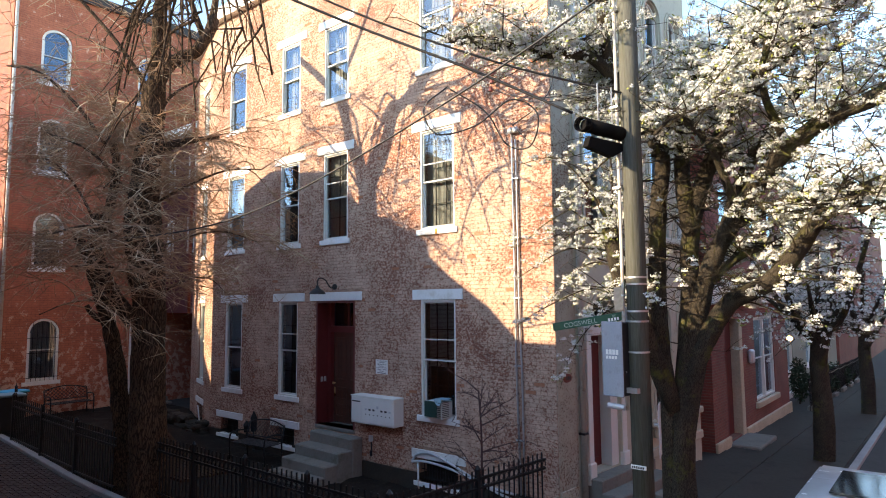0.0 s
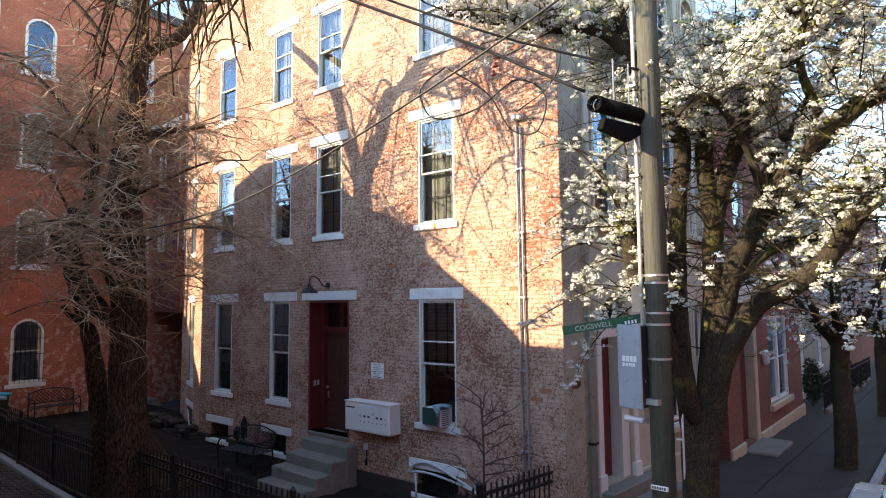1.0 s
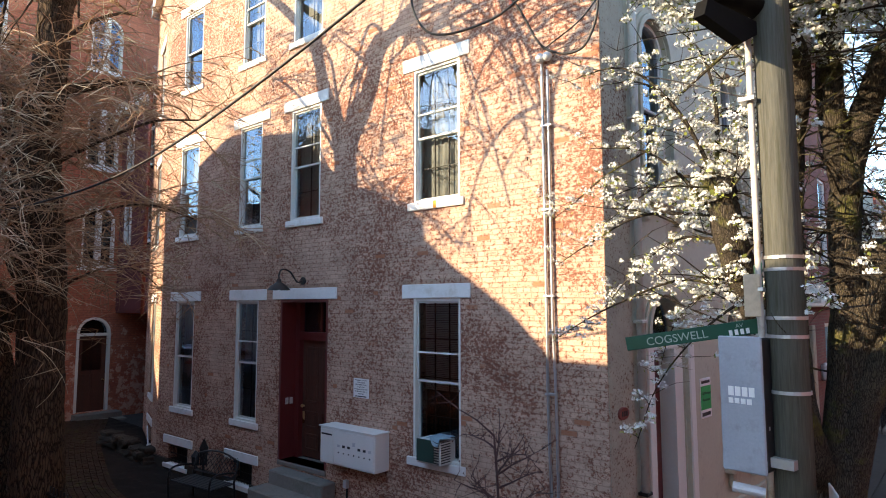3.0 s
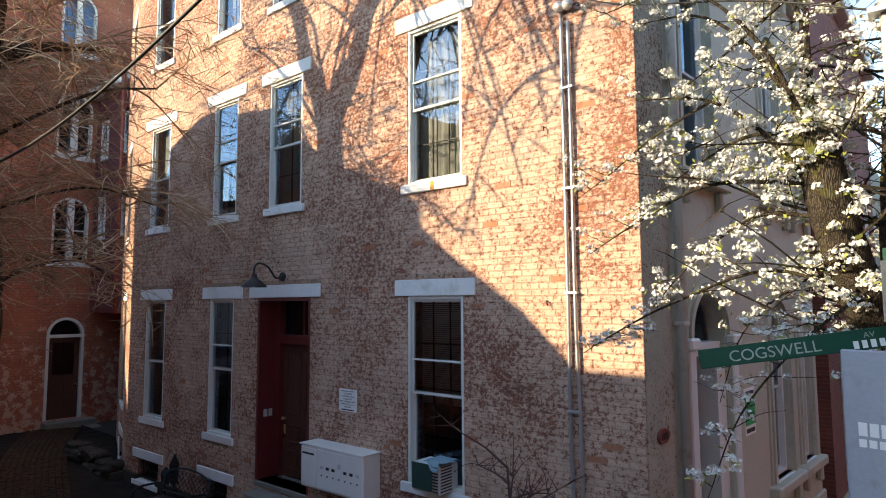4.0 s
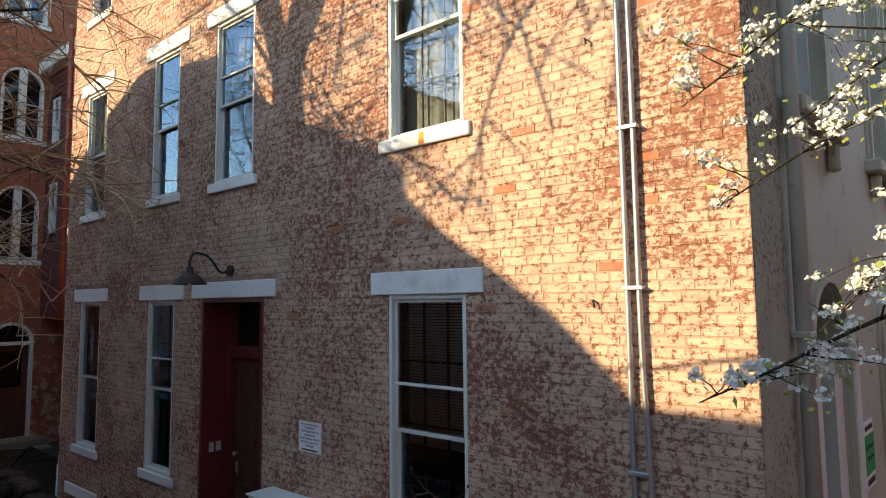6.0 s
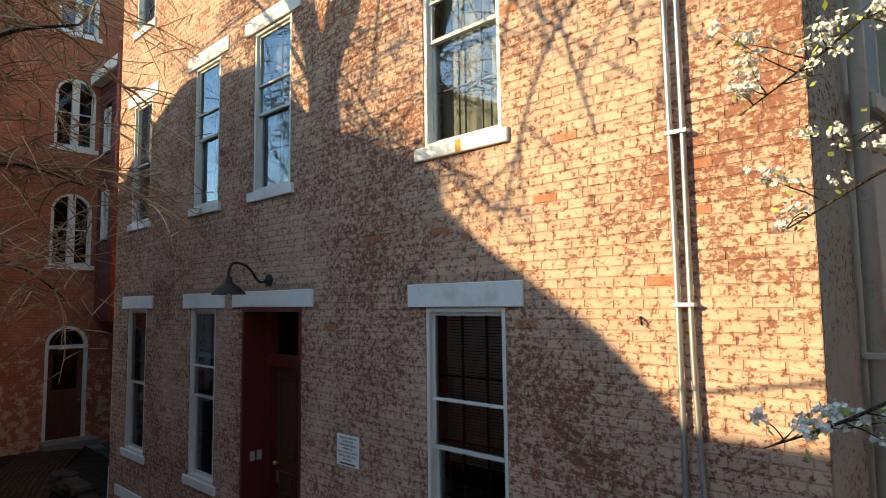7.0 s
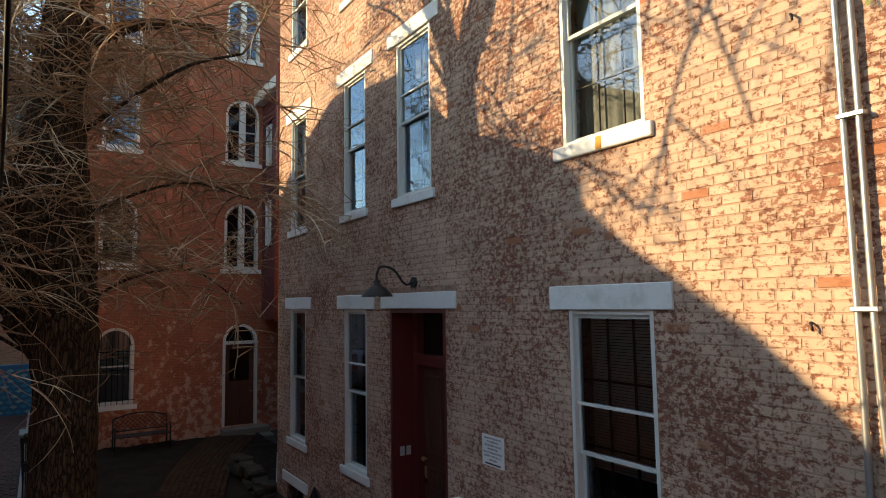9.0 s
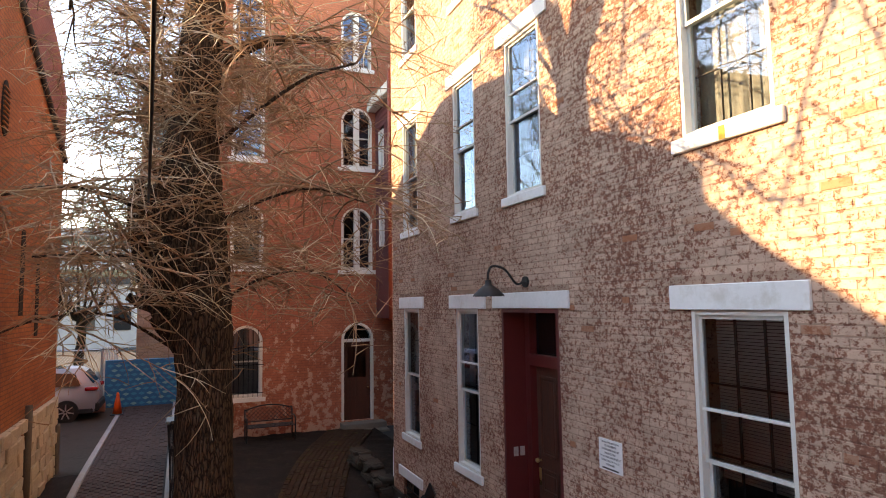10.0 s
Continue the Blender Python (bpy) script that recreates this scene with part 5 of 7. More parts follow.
for pts, r in (
    ([(-12.1, 4.85, 6.2), (-12.05, 5.2, 6.42), (-11.95, 5.5, 6.55), (-12.1, 5.9, 6.7), (-12.4, 6.4, 6.9)], 0.10),
    ([(-12.2, 4.8, 4.0), (-12.0, 4.4, 4.35), (-11.8, 4.0, 4.55), (-11.55, 3.5, 4.6), (-11.3, 2.9, 4.4)], 0.04),
    ([(-12.2, 4.8, 3.6), (-12.0, 4.35, 3.85), (-11.8, 3.9, 3.95), (-11.6, 3.3, 3.9)], 0.03),
    ([(-12.15, 4.8, 4.9), (-12.6, 4.5, 5.6), (-13.2, 4.1, 6.3), (-14.0, 3.6, 6.7)], 0.041),
    ([(-12.1, 4.85, 6.8), (-12.4, 5.3, 7.5), (-12.8, 6.0, 8.1), (-13.3, 6.5, 8.4)], 0.041),
    ([(-13.2, 4.4, 6.5), (-13.8, 4.0, 7.4), (-14.6, 3.6, 8.1), (-15.6, 3.3, 8.4)], 0.041),
    ([(-13.3, 4.4, 4.7), (-13.9, 4.2, 5.6), (-14.8, 4.0, 6.3), (-15.7, 3.9, 6.5)], 0.033),
    ([(-13.2, 4.4, 5.6), (-13.0, 5.1, 6.3), (-13.3, 5.7, 6.8), (-13.6, 6.2, 7.0)], 0.030),
    ([(-12.05, 4.9, 7.2), (-12.7, 4.4, 8.4), (-13.3, 3.8, 9.4), (-14.0, 3.4, 10.2)], 0.050),
    ([(-12.05, 4.9, 8.3), (-11.4, 4.5, 9.2), (-10.7, 4.2, 9.8), (-10.0, 4.0, 10.0)], 0.044),
    ([(-12.15, 4.9, 5.2), (-11.7, 5.4, 5.6), (-11.2, 5.9, 5.9), (-10.6, 6.3, 5.9)], 0.03),
    ([(-12.15, 4.9, 4.3), (-11.8, 5.5, 4.6), (-11.4, 6.0, 4.7), (-11.0, 6.5, 4.5)], 0.022),
    ([(-12.15, 4.9, 3.3), (-12.1, 5.5, 3.7), (-12.3, 6.2, 3.8), (-12.4, 6.8, 3.4)], 0.02),
    ([(-12.4, 4.6, 2.9), (-12.0, 4.0, 3.3), (-11.8, 3.4, 3.3), (-11.7, 2.9, 3.1)], 0.02),
    ([(-13.1, 4.5, 3.4), (-13.8, 4.5, 4.0), (-14.6, 4.6, 4.3), (-15.2, 4.7, 4.1)], 0.025),
):
    BOUGHS.append((limb(V, F, pts, r, r * 0.4, 7, 5, 0.06, rng), r))
put_mesh("trunk", V, F, M_BARK, bt, "", True)

W, WF, Pv, Pf = [], [], [], []
for path, r in BOUGHS + [(main[30:], 0.1), (second[30:], 0.09)]:
    count = 30 if r > 0.03 else 22 if r > 0.021 else 15
    for i in range(count):
        p = path[min(len(path) - 1, int(len(path) * (0.18 + 0.82 * (i + rng.random()) / count)))]
        w = rng.uniform(0, 2 * math.pi)
        d = Vector((math.cos(w), math.sin(w), rng.uniform(-0.05, 0.9)))
        L = rng.uniform(0.9, 2.4)
        if p.z > 7.2 and rng.random() < 0.45:
            continue
        sp, sr = twiggy(rng, p, d, L, 0.0135, rng.uniform(0.0, 0.12), 0.30, 8)
        if min(q.y for q in sp) < 2.75 and p.x > -15 or max(q.y for q in sp) > 7.9:
            continue
        mid_ = sp[5]
        if -11.3 < mid_.x + SUN_TAN * (FY - mid_.y) < -7.6 and 5.0 < mid_.z - SHIFT_Z * (FY - mid_.y) < 8.4 and rng.random() < 0.5:
            continue
        tube_data(sp, sr, 5, W, WF)
        for k in range(11):
            q = sp[rng.randint(2, 8)]
            w2 = w + rng.uniform(-1.3, 1.3)
            tp, tr = twiggy(rng, q, (math.cos(w2), math.sin(w2), rng.uniform(-0.7, 0.7)), rng.uniform(0.35, 1.0), 0.0076, rng.uniform(-0.02, 0.16), 0.32, 6)
            # a random share gets the paler colour that stands for sunlit twigs
            pale = rng.random() < 0.20
            A, B = (Pv, Pf) if pale else (W, WF)
            tube_data(tp, tr, 3, A, B)
            for s in range(2):
                z_ = tp[rng.randint(2, 6)]
                up, ur = twiggy(rng, z_, (rng.uniform(-1, 1), rng.uniform(-1, 1), rng.uniform(-0.8, 0.6)), rng.uniform(0.15, 0.5), 0.0062, 0.06, 0.4, 3)
                tube_data(up, ur, 3, A, B)
put_mesh("twig_mass", W, WF, M_TWIG, bt, "dense tangle of reddish bare twigs")
put_mesh("pale_twig_mass", Pv, Pf, M_TWIG_PALE, bt, "pale budding twigs with sunlight put into their colour")

mt = thing("courtyard_tree", "tall bare tree behind the alley house, mirrored in the windows", "tree")
V, F = [], []
vr = random.Random(52)
stem = limb(V, F, [(-25.5, -1.6, -0.4), (-25.4, -1.6, 4.0), (-25.6, -1.5, 7.5), (-25.3, -1.4, 10.0), (-25.5, -1.5, 13.0)], 0.24, 0.06, 9)
for i in range(16):
    q = stem[vr.randint(len(stem) // 3, len(stem) - 2)]
    w = i * 2.4
    out, up = vr.uniform(1.4, 3.0), vr.uniform(1.2, 2.8)
    bough = limb(V, F, [q, q + Vector((0.4 * out * math.cos(w), 0.3 * out * math.sin(w), 0.5 * up)), q + Vector((out * math.cos(w), 0.7 * out * math.sin(w), up))], 0.07, 0.02, 5)
    for k in range(9):
        tp, tr = twiggy(vr, bough[vr.randint(3, len(bough) - 1)], (vr.uniform(-1, 1), vr.uniform(-1, 1), vr.uniform(-0.2, 1)), vr.uniform(0.6, 1.6), 0.018, 0.0, 0.4, 5)
        tube_data(tp, tr, 3, V, F)
        for j in range(3):
            up_, ur = twiggy(vr, tp[vr.randint(1, 5)], (vr.uniform(-1, 1), vr.uniform(-1, 1), vr.uniform(-0.2, 1)), vr.uniform(0.3, 0.8), 0.01, 0.0, 0.4, 4)
            tube_data(up_, ur, 3, V, F)
put_mesh("trunk", V, F, M_BARK, mt, "", True)

# flowering pear at the kerb
pt = thing("flowering_pear", "old pear tree in full white blossom with mossy limbs", "tree")
rng = random.Random(9)
V, F = [], []
pl = []
limb(V, F, [(-3.11, 7.74, -1.16), (-3.10, 7.73, -0.15), (-3.09, 7.73, 0.96), (-3.05, 7.74, 1.86), (-2.96, 7.75, 2.64), (-2.91, 7.79, 3.36)], 0.225, 0.09, 14, 5, 0.06, rng)
limb(V, F, [(-3.25, 7.70, -1.04), (-3.23, 7.69, 0.75), (-3.23, 7.67, 2.09), (-3.29, 7.67, 2.52), (-3.31, 7.67, 3.20)], 0.13, 0.09, 11, 5, 0.06, rng)
for pts, r0, r1 in (
    ([(-3.21, 7.70, 1.74), (-3.29, 7.67, 2.53), (-3.31, 7.67, 3.20), (-3.29, 7.67, 3.87), (-3.24, 7.65, 4.57), (-3.15, 7.62, 5.21), (-3.32, 7.38, 5.77), (-3.58, 7.06, 6.32), (-3.60, 6.84, 6.88), (-3.49, 6.68, 7.78)], 0.135, 0.08),
    ([(-3.54, 7.12, 6.22), (-3.78, 6.72, 6.52), (-4.20, 6.25, 6.52), (-4.66, 5.83, 6.60), (-5.16, 5.39, 6.71)], 0.085, 0.045),
    ([(-3.00, 7.75, 1.74), (-2.96, 7.75, 2.64), (-2.91, 7.79, 3.32), (-2.91, 7.84, 3.94), (-2.81, 7.90, 4.55), (-2.63, 7.96, 5.07), (-2.41, 8.01, 5.60), (-2.04, 8.12, 6.16), (-1.65, 8.12, 6.56), (-1.19, 8.12, 6.84), (-0.37, 8.12, 7.44)], 0.135, 0.085),
    ([(-2.88, 7.84, 4.09), (-2.96, 7.82, 4.99), (-2.87, 7.81, 5.77), (-2.73, 7.79, 6.25), (-2.24, 7.74, 6.48), (-1.70, 7.67, 6.68), (-1.30, 7.62, 6.83), (-0.48, 7.46, 7.33)], 0.11, 0.075),
    ([(-3.02, 7.75, 1.74), (-2.87, 7.76, 2.73), (-2.64, 7.74, 3.62), (-2.33, 7.67, 4.18), (-2.01, 7.62, 4.63), (-1.61, 7.51, 5.02), (-1.13, 7.34, 5.30), (-0.65, 7.12, 5.38), (0.30, 6.68, 5.77)], 0.128, 0.09),
    ([(-3.07, 7.75, 1.30), (-2.88, 7.74, 2.31), (-2.67, 7.74, 2.80), (-2.37, 7.67, 3.21), (-1.96, 7.59, 3.41), (-1.62, 7.51, 3.73), (-1.31, 7.46, 4.17), (-0.96, 7.34, 4.37), (0.20, 6.89, 4.76)], 0.14, 0.08),
    ([(-2.96, 7.84, 2.42), (-2.77, 7.81, 3.20), (-2.64, 7.79, 3.47), (-2.39, 7.84, 3.72), (-2.07, 7.90, 3.89), (-1.48, 8.12, 4.03)], 0.09, 0.03),
    ([(-2.33, 7.70, 4.15), (-1.91, 7.57, 4.33), (-1.47, 7.46, 4.42), (-1.07, 7.34, 4.26), (-0.72, 7.23, 4.19), (0.20, 7.01, 4.20)], 0.06, 0.035),
    ([(-2.26, 7.67, 4.43), (-2.37, 7.12, 5.09), (-2.60, 6.68, 5.44), (-2.82, 6.45, 5.21)], 0.055, 0.02),
    ([(-1.59, 7.51, 5.04), (-1.71, 6.89, 5.65), (-1.48, 6.45, 6.22), (-1.15, 6.00, 6.55)], 0.055, 0.02),
    ([(-2.49, 7.79, 3.98), (-2.21, 8.12, 4.99), (-1.71, 8.45, 5.87), (-1.10, 9.02, 6.77)], 0.09, 0.05),
    ([(-3.14, 7.68, 1.8), (-3.40, 7.3, 2.9), (-3.56, 7.05, 3.6), (-3.66, 7.0, 4.22)], 0.13, 0.12),
    ([(-3.15, 7.4, 5.2), (-3.3, 7.4, 5.6), (-3.6, 7.4, 6.0), (-4.1, 7.6, 6.3)], 0.07, 0.03),
    ([(-3.5, 6.97, 3.5), (-3.8, 6.95, 4.1), (-4.2, 6.9, 4.5), (-4.7, 6.85, 4.6)], 0.04, 0.015),
    ([(-3.6, 7.0, 4.0), (-3.9, 7.1, 4.7), (-4.3, 7.2, 5.2), (-4.8, 7.2, 5.3)], 0.04, 0.015),
    ([(-3.4, 6.95, 3.2), (-3.9, 6.9, 3.4), (-4.5, 6.88, 3.2), (-4.9, 6.8, 2.98), (-5.15, 6.9, 2.85)], 0.022, 0.007),
    ([(-3.6, 6.98, 3.9), (-4.2, 6.85, 3.95), (-4.65, 6.78, 3.75), (-5.0, 6.75, 3.55)], 0.025, 0.006),
    ([(-3.4, 6.95, 3.3), (-3.7, 6.6, 3.0), (-4.0, 6.5, 2.6), (-4.2, 6.5, 2.1)], 0.018, 0.006),
    ([(-3.66, 7.0, 4.15), (-4.0, 7.15, 4.3), (-4.4, 7.3, 4.2), (-4.9, 7.3, 3.9)], 0.03, 0.008),
    ([(-3.6, 6.98, 3.7), (-4.0, 7.05, 3.75), (-4.4, 7.1, 3.5), (-4.8, 7.15, 3.1)], 0.025, 0.007),
    ([(-3.5, 6.95, 3.4), (-3.85, 7.2, 3.3), (-4.2, 7.4, 3.0), (-4.4, 7.5, 2.5)], 0.02, 0.006),
    ([(-3.66, 7.0, 4.2), (-3.9, 6.8, 4.8), (-4.3, 6.7, 5.2), (-4.9, 6.7, 5.2)], 0.03, 0.008),
    ([(-3.0, 6.6, 5.3), (-3.5, 6.9, 5.2), (-4.1, 7.1, 4.9), (-4.6, 7.3, 4.7)], 0.035, 0.01),
    ([(-3.66, 7.0, 4.2), (-3.7, 7.2, 4.9), (-3.9, 7.5, 5.5), (-4.2, 7.7, 5.9)], 0.035, 0.01),
    ([(-4.2, 6.9, 4.5), (-4.6, 6.95, 4.35), (-4.9, 6.95, 4.15), (-5.2, 7.0, 4.0)], 0.016, 0.005),
):
    LV, LF = [], []
    if r0 < 0.045:
        r0, r1 = r0 * 0.62, 0.0022
    pl.append((limb(LV, LF, pts, r0, r1, 10 if r0 > 0.08 else 6, 6, 0.05, rng), r0))
    put_mesh("limb", LV, LF, M_PEARBARK, pt, "", True)
put_mesh("trunk", V, F, M_PEARBARK, pt, "", True)

T, TF = [], []
FINE = []      # small clusters on the hanging twigs
SPOTS = []     # where blossom clusters sit, with their size
for path, r in pl:
    thick = r > 0.05
    count = int(len(path) * (1.45 if thick else 1.25))
    for i in range(count):
        t = 0.30 + 0.70 * (i + rng.random()) / count if thick else 0.12 + 0.88 * (i + rng.random()) / count
        p = path[min(len(path) - 1, int(t * (len(path) - 1)))]
        if p.z < 2.7 and thick:
            continue
        w = rng.uniform(0, 2 * math.pi)
        L = rng.uniform(0.5, 1.35) if thick else rng.uniform(0.10, 0.34)
        sp, sr = twiggy(rng, p, (math.cos(w), math.sin(w), rng.uniform(-0.25, 0.9)), L, 0.011 if thick else 0.0032, 0.03, 0.35, 6)
        if thick and any((q - Vector((-4.3, 4.5, 3.3))).length < 2.0 for q in sp):
            continue
        tube_data(sp, sr, 4, T, TF)
        for k in range(9 if thick else 4):
            q = sp[rng.randint(1, 6)]
            if thick:
                tp, tr = twiggy(rng, q, (rng.uniform(-1, 1), rng.uniform(-1, 1), rng.uniform(-0.5, 0.9)), rng.uniform(0.12, 0.45), 0.005, 0.02, 0.4, 4)
                tube_data(tp, tr, 3, T, TF)
                if (math.hypot(tp[-1].x + 3.0, tp[-1].y - 7.7) < 0.75 and tp[-1].z < 5.2) or (tp[-1].y < p.y - 0.35 and rng.random() < 0.82):
                    continue
                if tp[-1].z < 5.6 and tp[-1].x > -2.9 and rng.random() < 0.62:
                    continue
                SPOTS += [(tp[-1], rng.uniform(0.04, 0.07)), (tp[2], rng.uniform(0.035, 0.06)), (tp[3] + Vector((rng.uniform(-1, 1), rng.uniform(-1, 1), rng.uniform(-1, 1))) * 0.06, rng.uniform(0.03, 0.055))]
            elif rng.random() < 0.62:
                FINE.append((q + Vector((rng.uniform(-1, 1), rng.uniform(-1, 1), rng.uniform(-0.5, 1))) * 0.02, rng.uniform(0.026, 0.045)))
put_mesh("twig_mass", T, TF, M_PEARBARK, pt, "fine dark twigs")


def blossoms(name, spots, parent, rs, per=26, size=0.0105, leaf=1.0):
    """Clusters of five-petalled white flowers with a few young leaves, as one mesh."""
    P = np.array([tuple(p) for p, _ in spots])
    R = np.array([r for _, r in spots])
    n = len(P) * per
    d = rs.normal(size=(n, 3))
    d /= np.linalg.norm(d, axis=1)[:, None]
    d[:, 2] = np.abs(d[:, 2]) * 0.6 + d[:, 2] * 0.4
    c = np.repeat(P, per, 0) + d * np.repeat(R, per)[:, None] * rs.uniform(0.65, 1.05, n)[:, None]
    up = d + rs.normal(size=(n, 3)) * 0.35
    up /= np.linalg.norm(up, axis=1)[:, None]
    a = np.cross(up, np.array([0.3, 0.5, 0.81]))
    a /= np.linalg.norm(a, axis=1)[:, None]
    b = np.cross(up, a)
    verts = np.empty((n, 5, 4, 3))
    for k in range(5):
        w = 2 * math.pi * k / 5 + rs.uniform(0, 6.28, n)[:, None] * 0
        e, f = a * np.cos(w) + b * np.sin(w), -a * np.sin(w) + b * np.cos(w)
        s = size * rs.uniform(0.8, 1.2, n)[:, None]
        verts[:, k, 0] = c
        verts[:, k, 1] = c + e * s * 0.75 + f * s * 0.48 + up * s * 0.35
        verts[:, k, 2] = c + e * s * 1.25 + up * s * 0.45
        verts[:, k, 3] = c + e * s * 0.75 - f * s * 0.48 + up * s * 0.35
    vs = verts.reshape(-1, 3)
    idx = np.arange(len(vs)).reshape(-1, 4)
    put_mesh(name, vs.tolist(), idx.tolist(), M_BLOSSOM, parent, "clusters of white five-petalled blossom")
    m = len(P) * 3
    lp = np.repeat(P, 3, 0) + rs.normal(size=(m, 3)) * 0.03
    ld = rs.normal(size=(m, 3)) * 0.022 * leaf
    lw_ = rs.normal(size=(m, 3)) * 0.008 * leaf
    lv = np.stack([lp, lp + ld * 0.5 + lw_, lp + ld, lp + ld * 0.5 - lw_], 1).reshape(-1, 3)
    put_mesh("young_leaves", lv.tolist(), np.arange(len(lv)).reshape(-1, 4).tolist(), M_YOUNG, parent, "small young green leaves")


blossoms("blossom", SPOTS, pt, np.random.RandomState(3))
blossoms("fine_blossom", FINE, pt, np.random.RandomState(4), 14, 0.0082, 0.6)


def street_tree(name, x, y, h, seed, label, bloom):
    o = thing(name, label, "tree")
    r = random.Random(seed)
    z = ground_z(x, y)
    V, F, S = [], [], []
    TV, TW = [], []
    limb(V, F, [(x, y, z - 0.3), (x + 0.05, y, z + 1.0), (x, y + 0.1, z + 2.2), (x + 0.1, y, z + 3.2)], 0.24, 0.17, 10, 4, 0.05, r)
    for i in range(9):
        w = i * 0.7 + r.uniform(-0.2, 0.2)
        out = r.uniform(0.8, 2.2)
        LV, LF = [], []
        p = limb(LV, LF, [(x + 0.05, y, z + 2.2 + 0.1 * i), (x + out * 0.4 * math.cos(w), y + out * 0.4 * math.sin(w), z + 3.4), (x + out * math.cos(w), y + out * math.sin(w), z + h * r.uniform(0.6, 1.0))], 0.11, 0.03, 6, 6)
        put_mesh("limb", LV, LF, M_PEARBARK, o, "", True)
        for k in range(18):
            q = p[r.randint(3, len(p) - 1)]
            sp, sr = twiggy(r, q, (r.uniform(-1, 1), r.uniform(-1, 1), r.uniform(-0.4, 0.8)), r.uniform(0.5, 1.3), 0.012, 0.03, 0.35, 5)
            tube_data(sp, sr, 3, TV, TW)
            S += [(sp[j], r.uniform(0.07, 0.12)) for j in (3, 5)]
    put_mesh("trunk", V, F, M_PEARBARK, o, "", True)
    put_mesh("twig_mass", TV, TW, M_PEARBARK, o, "fine dark twigs")["kind"] = "stuff"
    if bloom:
        blossoms("blossom", S, o, np.random.RandomState(seed), 9, 0.028)


street_tree("street_pear", -2.75, 16.2, 6.5, 41, "blossoming street pear farther along the pavement", True)
street_tree("street_pear", -2.7, 25.0, 7.0, 42, "blossoming street pear far along the pavement", True)
street_tree("street_pear", 4.5, 20.0, 8.0, 43, "blossoming street pear across the street", True)

# ---- grey street front: door, windows, pipes, signs ----
for i, (a, b, c, dd) in enumerate(g_holes[1:]):
    wi += 1
    sash_window("window_%d" % wi, GM, a, b, c, dd, "tall round-headed window in the grey front", (1, 1), None, arch=True, split=0.5, frame_w=0.05, deep=0.10)
tr = thing("front_trim", "moulded grey surrounds of the street front openings", "trim", GM, kind="structure")
for a, b, c, dd in g_holes:
    r = (b - a) / 2
    mid, zs = (a + b) / 2, dd - r
    for off, w_, proud in ((0.02, 0.07, 0.05), (0.10, 0.06, 0.025)):
        bm = bmesh.new()
        for i in range(16):
            w0, w1 = math.pi * i / 16, math.pi * (i + 1) / 16
            prism(bm, [(mid + q * math.cos(w2), zs + q * math.sin(w2)) for q, w2 in ((r + off + w_, w0), (r + off + w_, w1), (r + off, w1), (r + off, w0))], -proud, 0.0)
        box(bm, a - off - w_, a - off, -proud, 0.0, c, zs)
        box(bm, b + off, b + off + w_, -proud, 0.0, c, zs)
        part("moulding", bm, M_STUCCO, tr)
    if c > 0.5:
        part("stone_sill", nbox(a - 0.25, b + 0.25, -0.14, 0.02, c - 0.15, c - 0.01, 0.02), M_STUCCO, tr)
        for x in (a - 0.12, b + 0.02):
            part("sill_bracket", nbox(x, x + 0.10, -0.10, 0.0, c - 0.38, c - 0.15, 0.025), M_STUCCO, tr)
for x in (0.86, 2.09):
    part("pilaster", nbox(x, x + 0.16, -0.07, 0.0, 0.24, 2.72, 0.012), M_TRIM, tr, "white painted pilaster")
    part("pilaster_base", nbox(x - 0.03, x + 0.19, -0.10, 0.0, 0.10, 0.46, 0.015), M_TRIM, tr)
    part("capital", nbox(x - 0.04, x + 0.20, -0.11, 0.0, 2.72, 2.84, 0.02), M_TRIM, tr)
part("water_table", nbox(2.3, GL, -0.06, 0.0, 0.10, 0.28, 0.02), M_STUCCO, tr)
part("corner_strip", nbox(0.0, 0.60, -0.006, 0.0, -0.5, TOPZ), M_GREYBRICK, tr, "painted brick corner strip")
part("peeling_base", nbox(0.01, 0.58, -0.03, -0.006, -0.5, 0.16, 0.01), M_GREYBRICK, tr)

d3 = thing("door_3", "dark maroon street door in a deep pale reveal, closed", "door", GM, kind="structure")
part("door_leaf", nbox(1.05, 1.80, 0.24, 0.29, 0.24, 2.62), M_MAROON, d3)
for za, zb in ((0.4, 1.0), (1.12, 2.45)):
    for xa in (1.13, 1.47):
        part("door_panel", nbox(xa, xa + 0.26, 0.225, 0.24, za, zb, 0.01), M_MAROON, d3)
part("door_jamb", nbox(1.80, 2.05, 0.02, 0.29, 0.24, 2.62), M_TRIM, d3, "pale panelled reveal")
part("transom_bar", nbox(1.05, 2.05, 0.06, 0.29, 2.62, 2.76, 0.01), M_TRIM, d3)
part("fanlight", nbox(1.05, 2.05, 0.2, 0.21, 2.76, 3.33), M_GLASS, d3)
part("backing", nbox(1.0, 2.1, 0.31, 0.33, 0.2, 3.35), M_ROOM_SHADE, d3)
st3 = thing("street_stoop", "grey stone stoop at the street door", "steps", GM, kind="structure")
part("landing", nbox(0.84, 2.9, -0.30, -0.002, -0.5, 0.22, 0.015), M_CONCRETE, st3)
part("step", nbox(0.80, 2.9, -0.66, -0.304, -0.5, 0.03, 0.018), M_CONCRETE, st3)
part("step", nbox(1.9, 2.9, -0.98, -0.664, -0.5, -0.14, 0.018), M_CONCRETE, st3)
dp = thing("street_downpipe", "grey painted downpipe on the street front", "downpipe", GM)
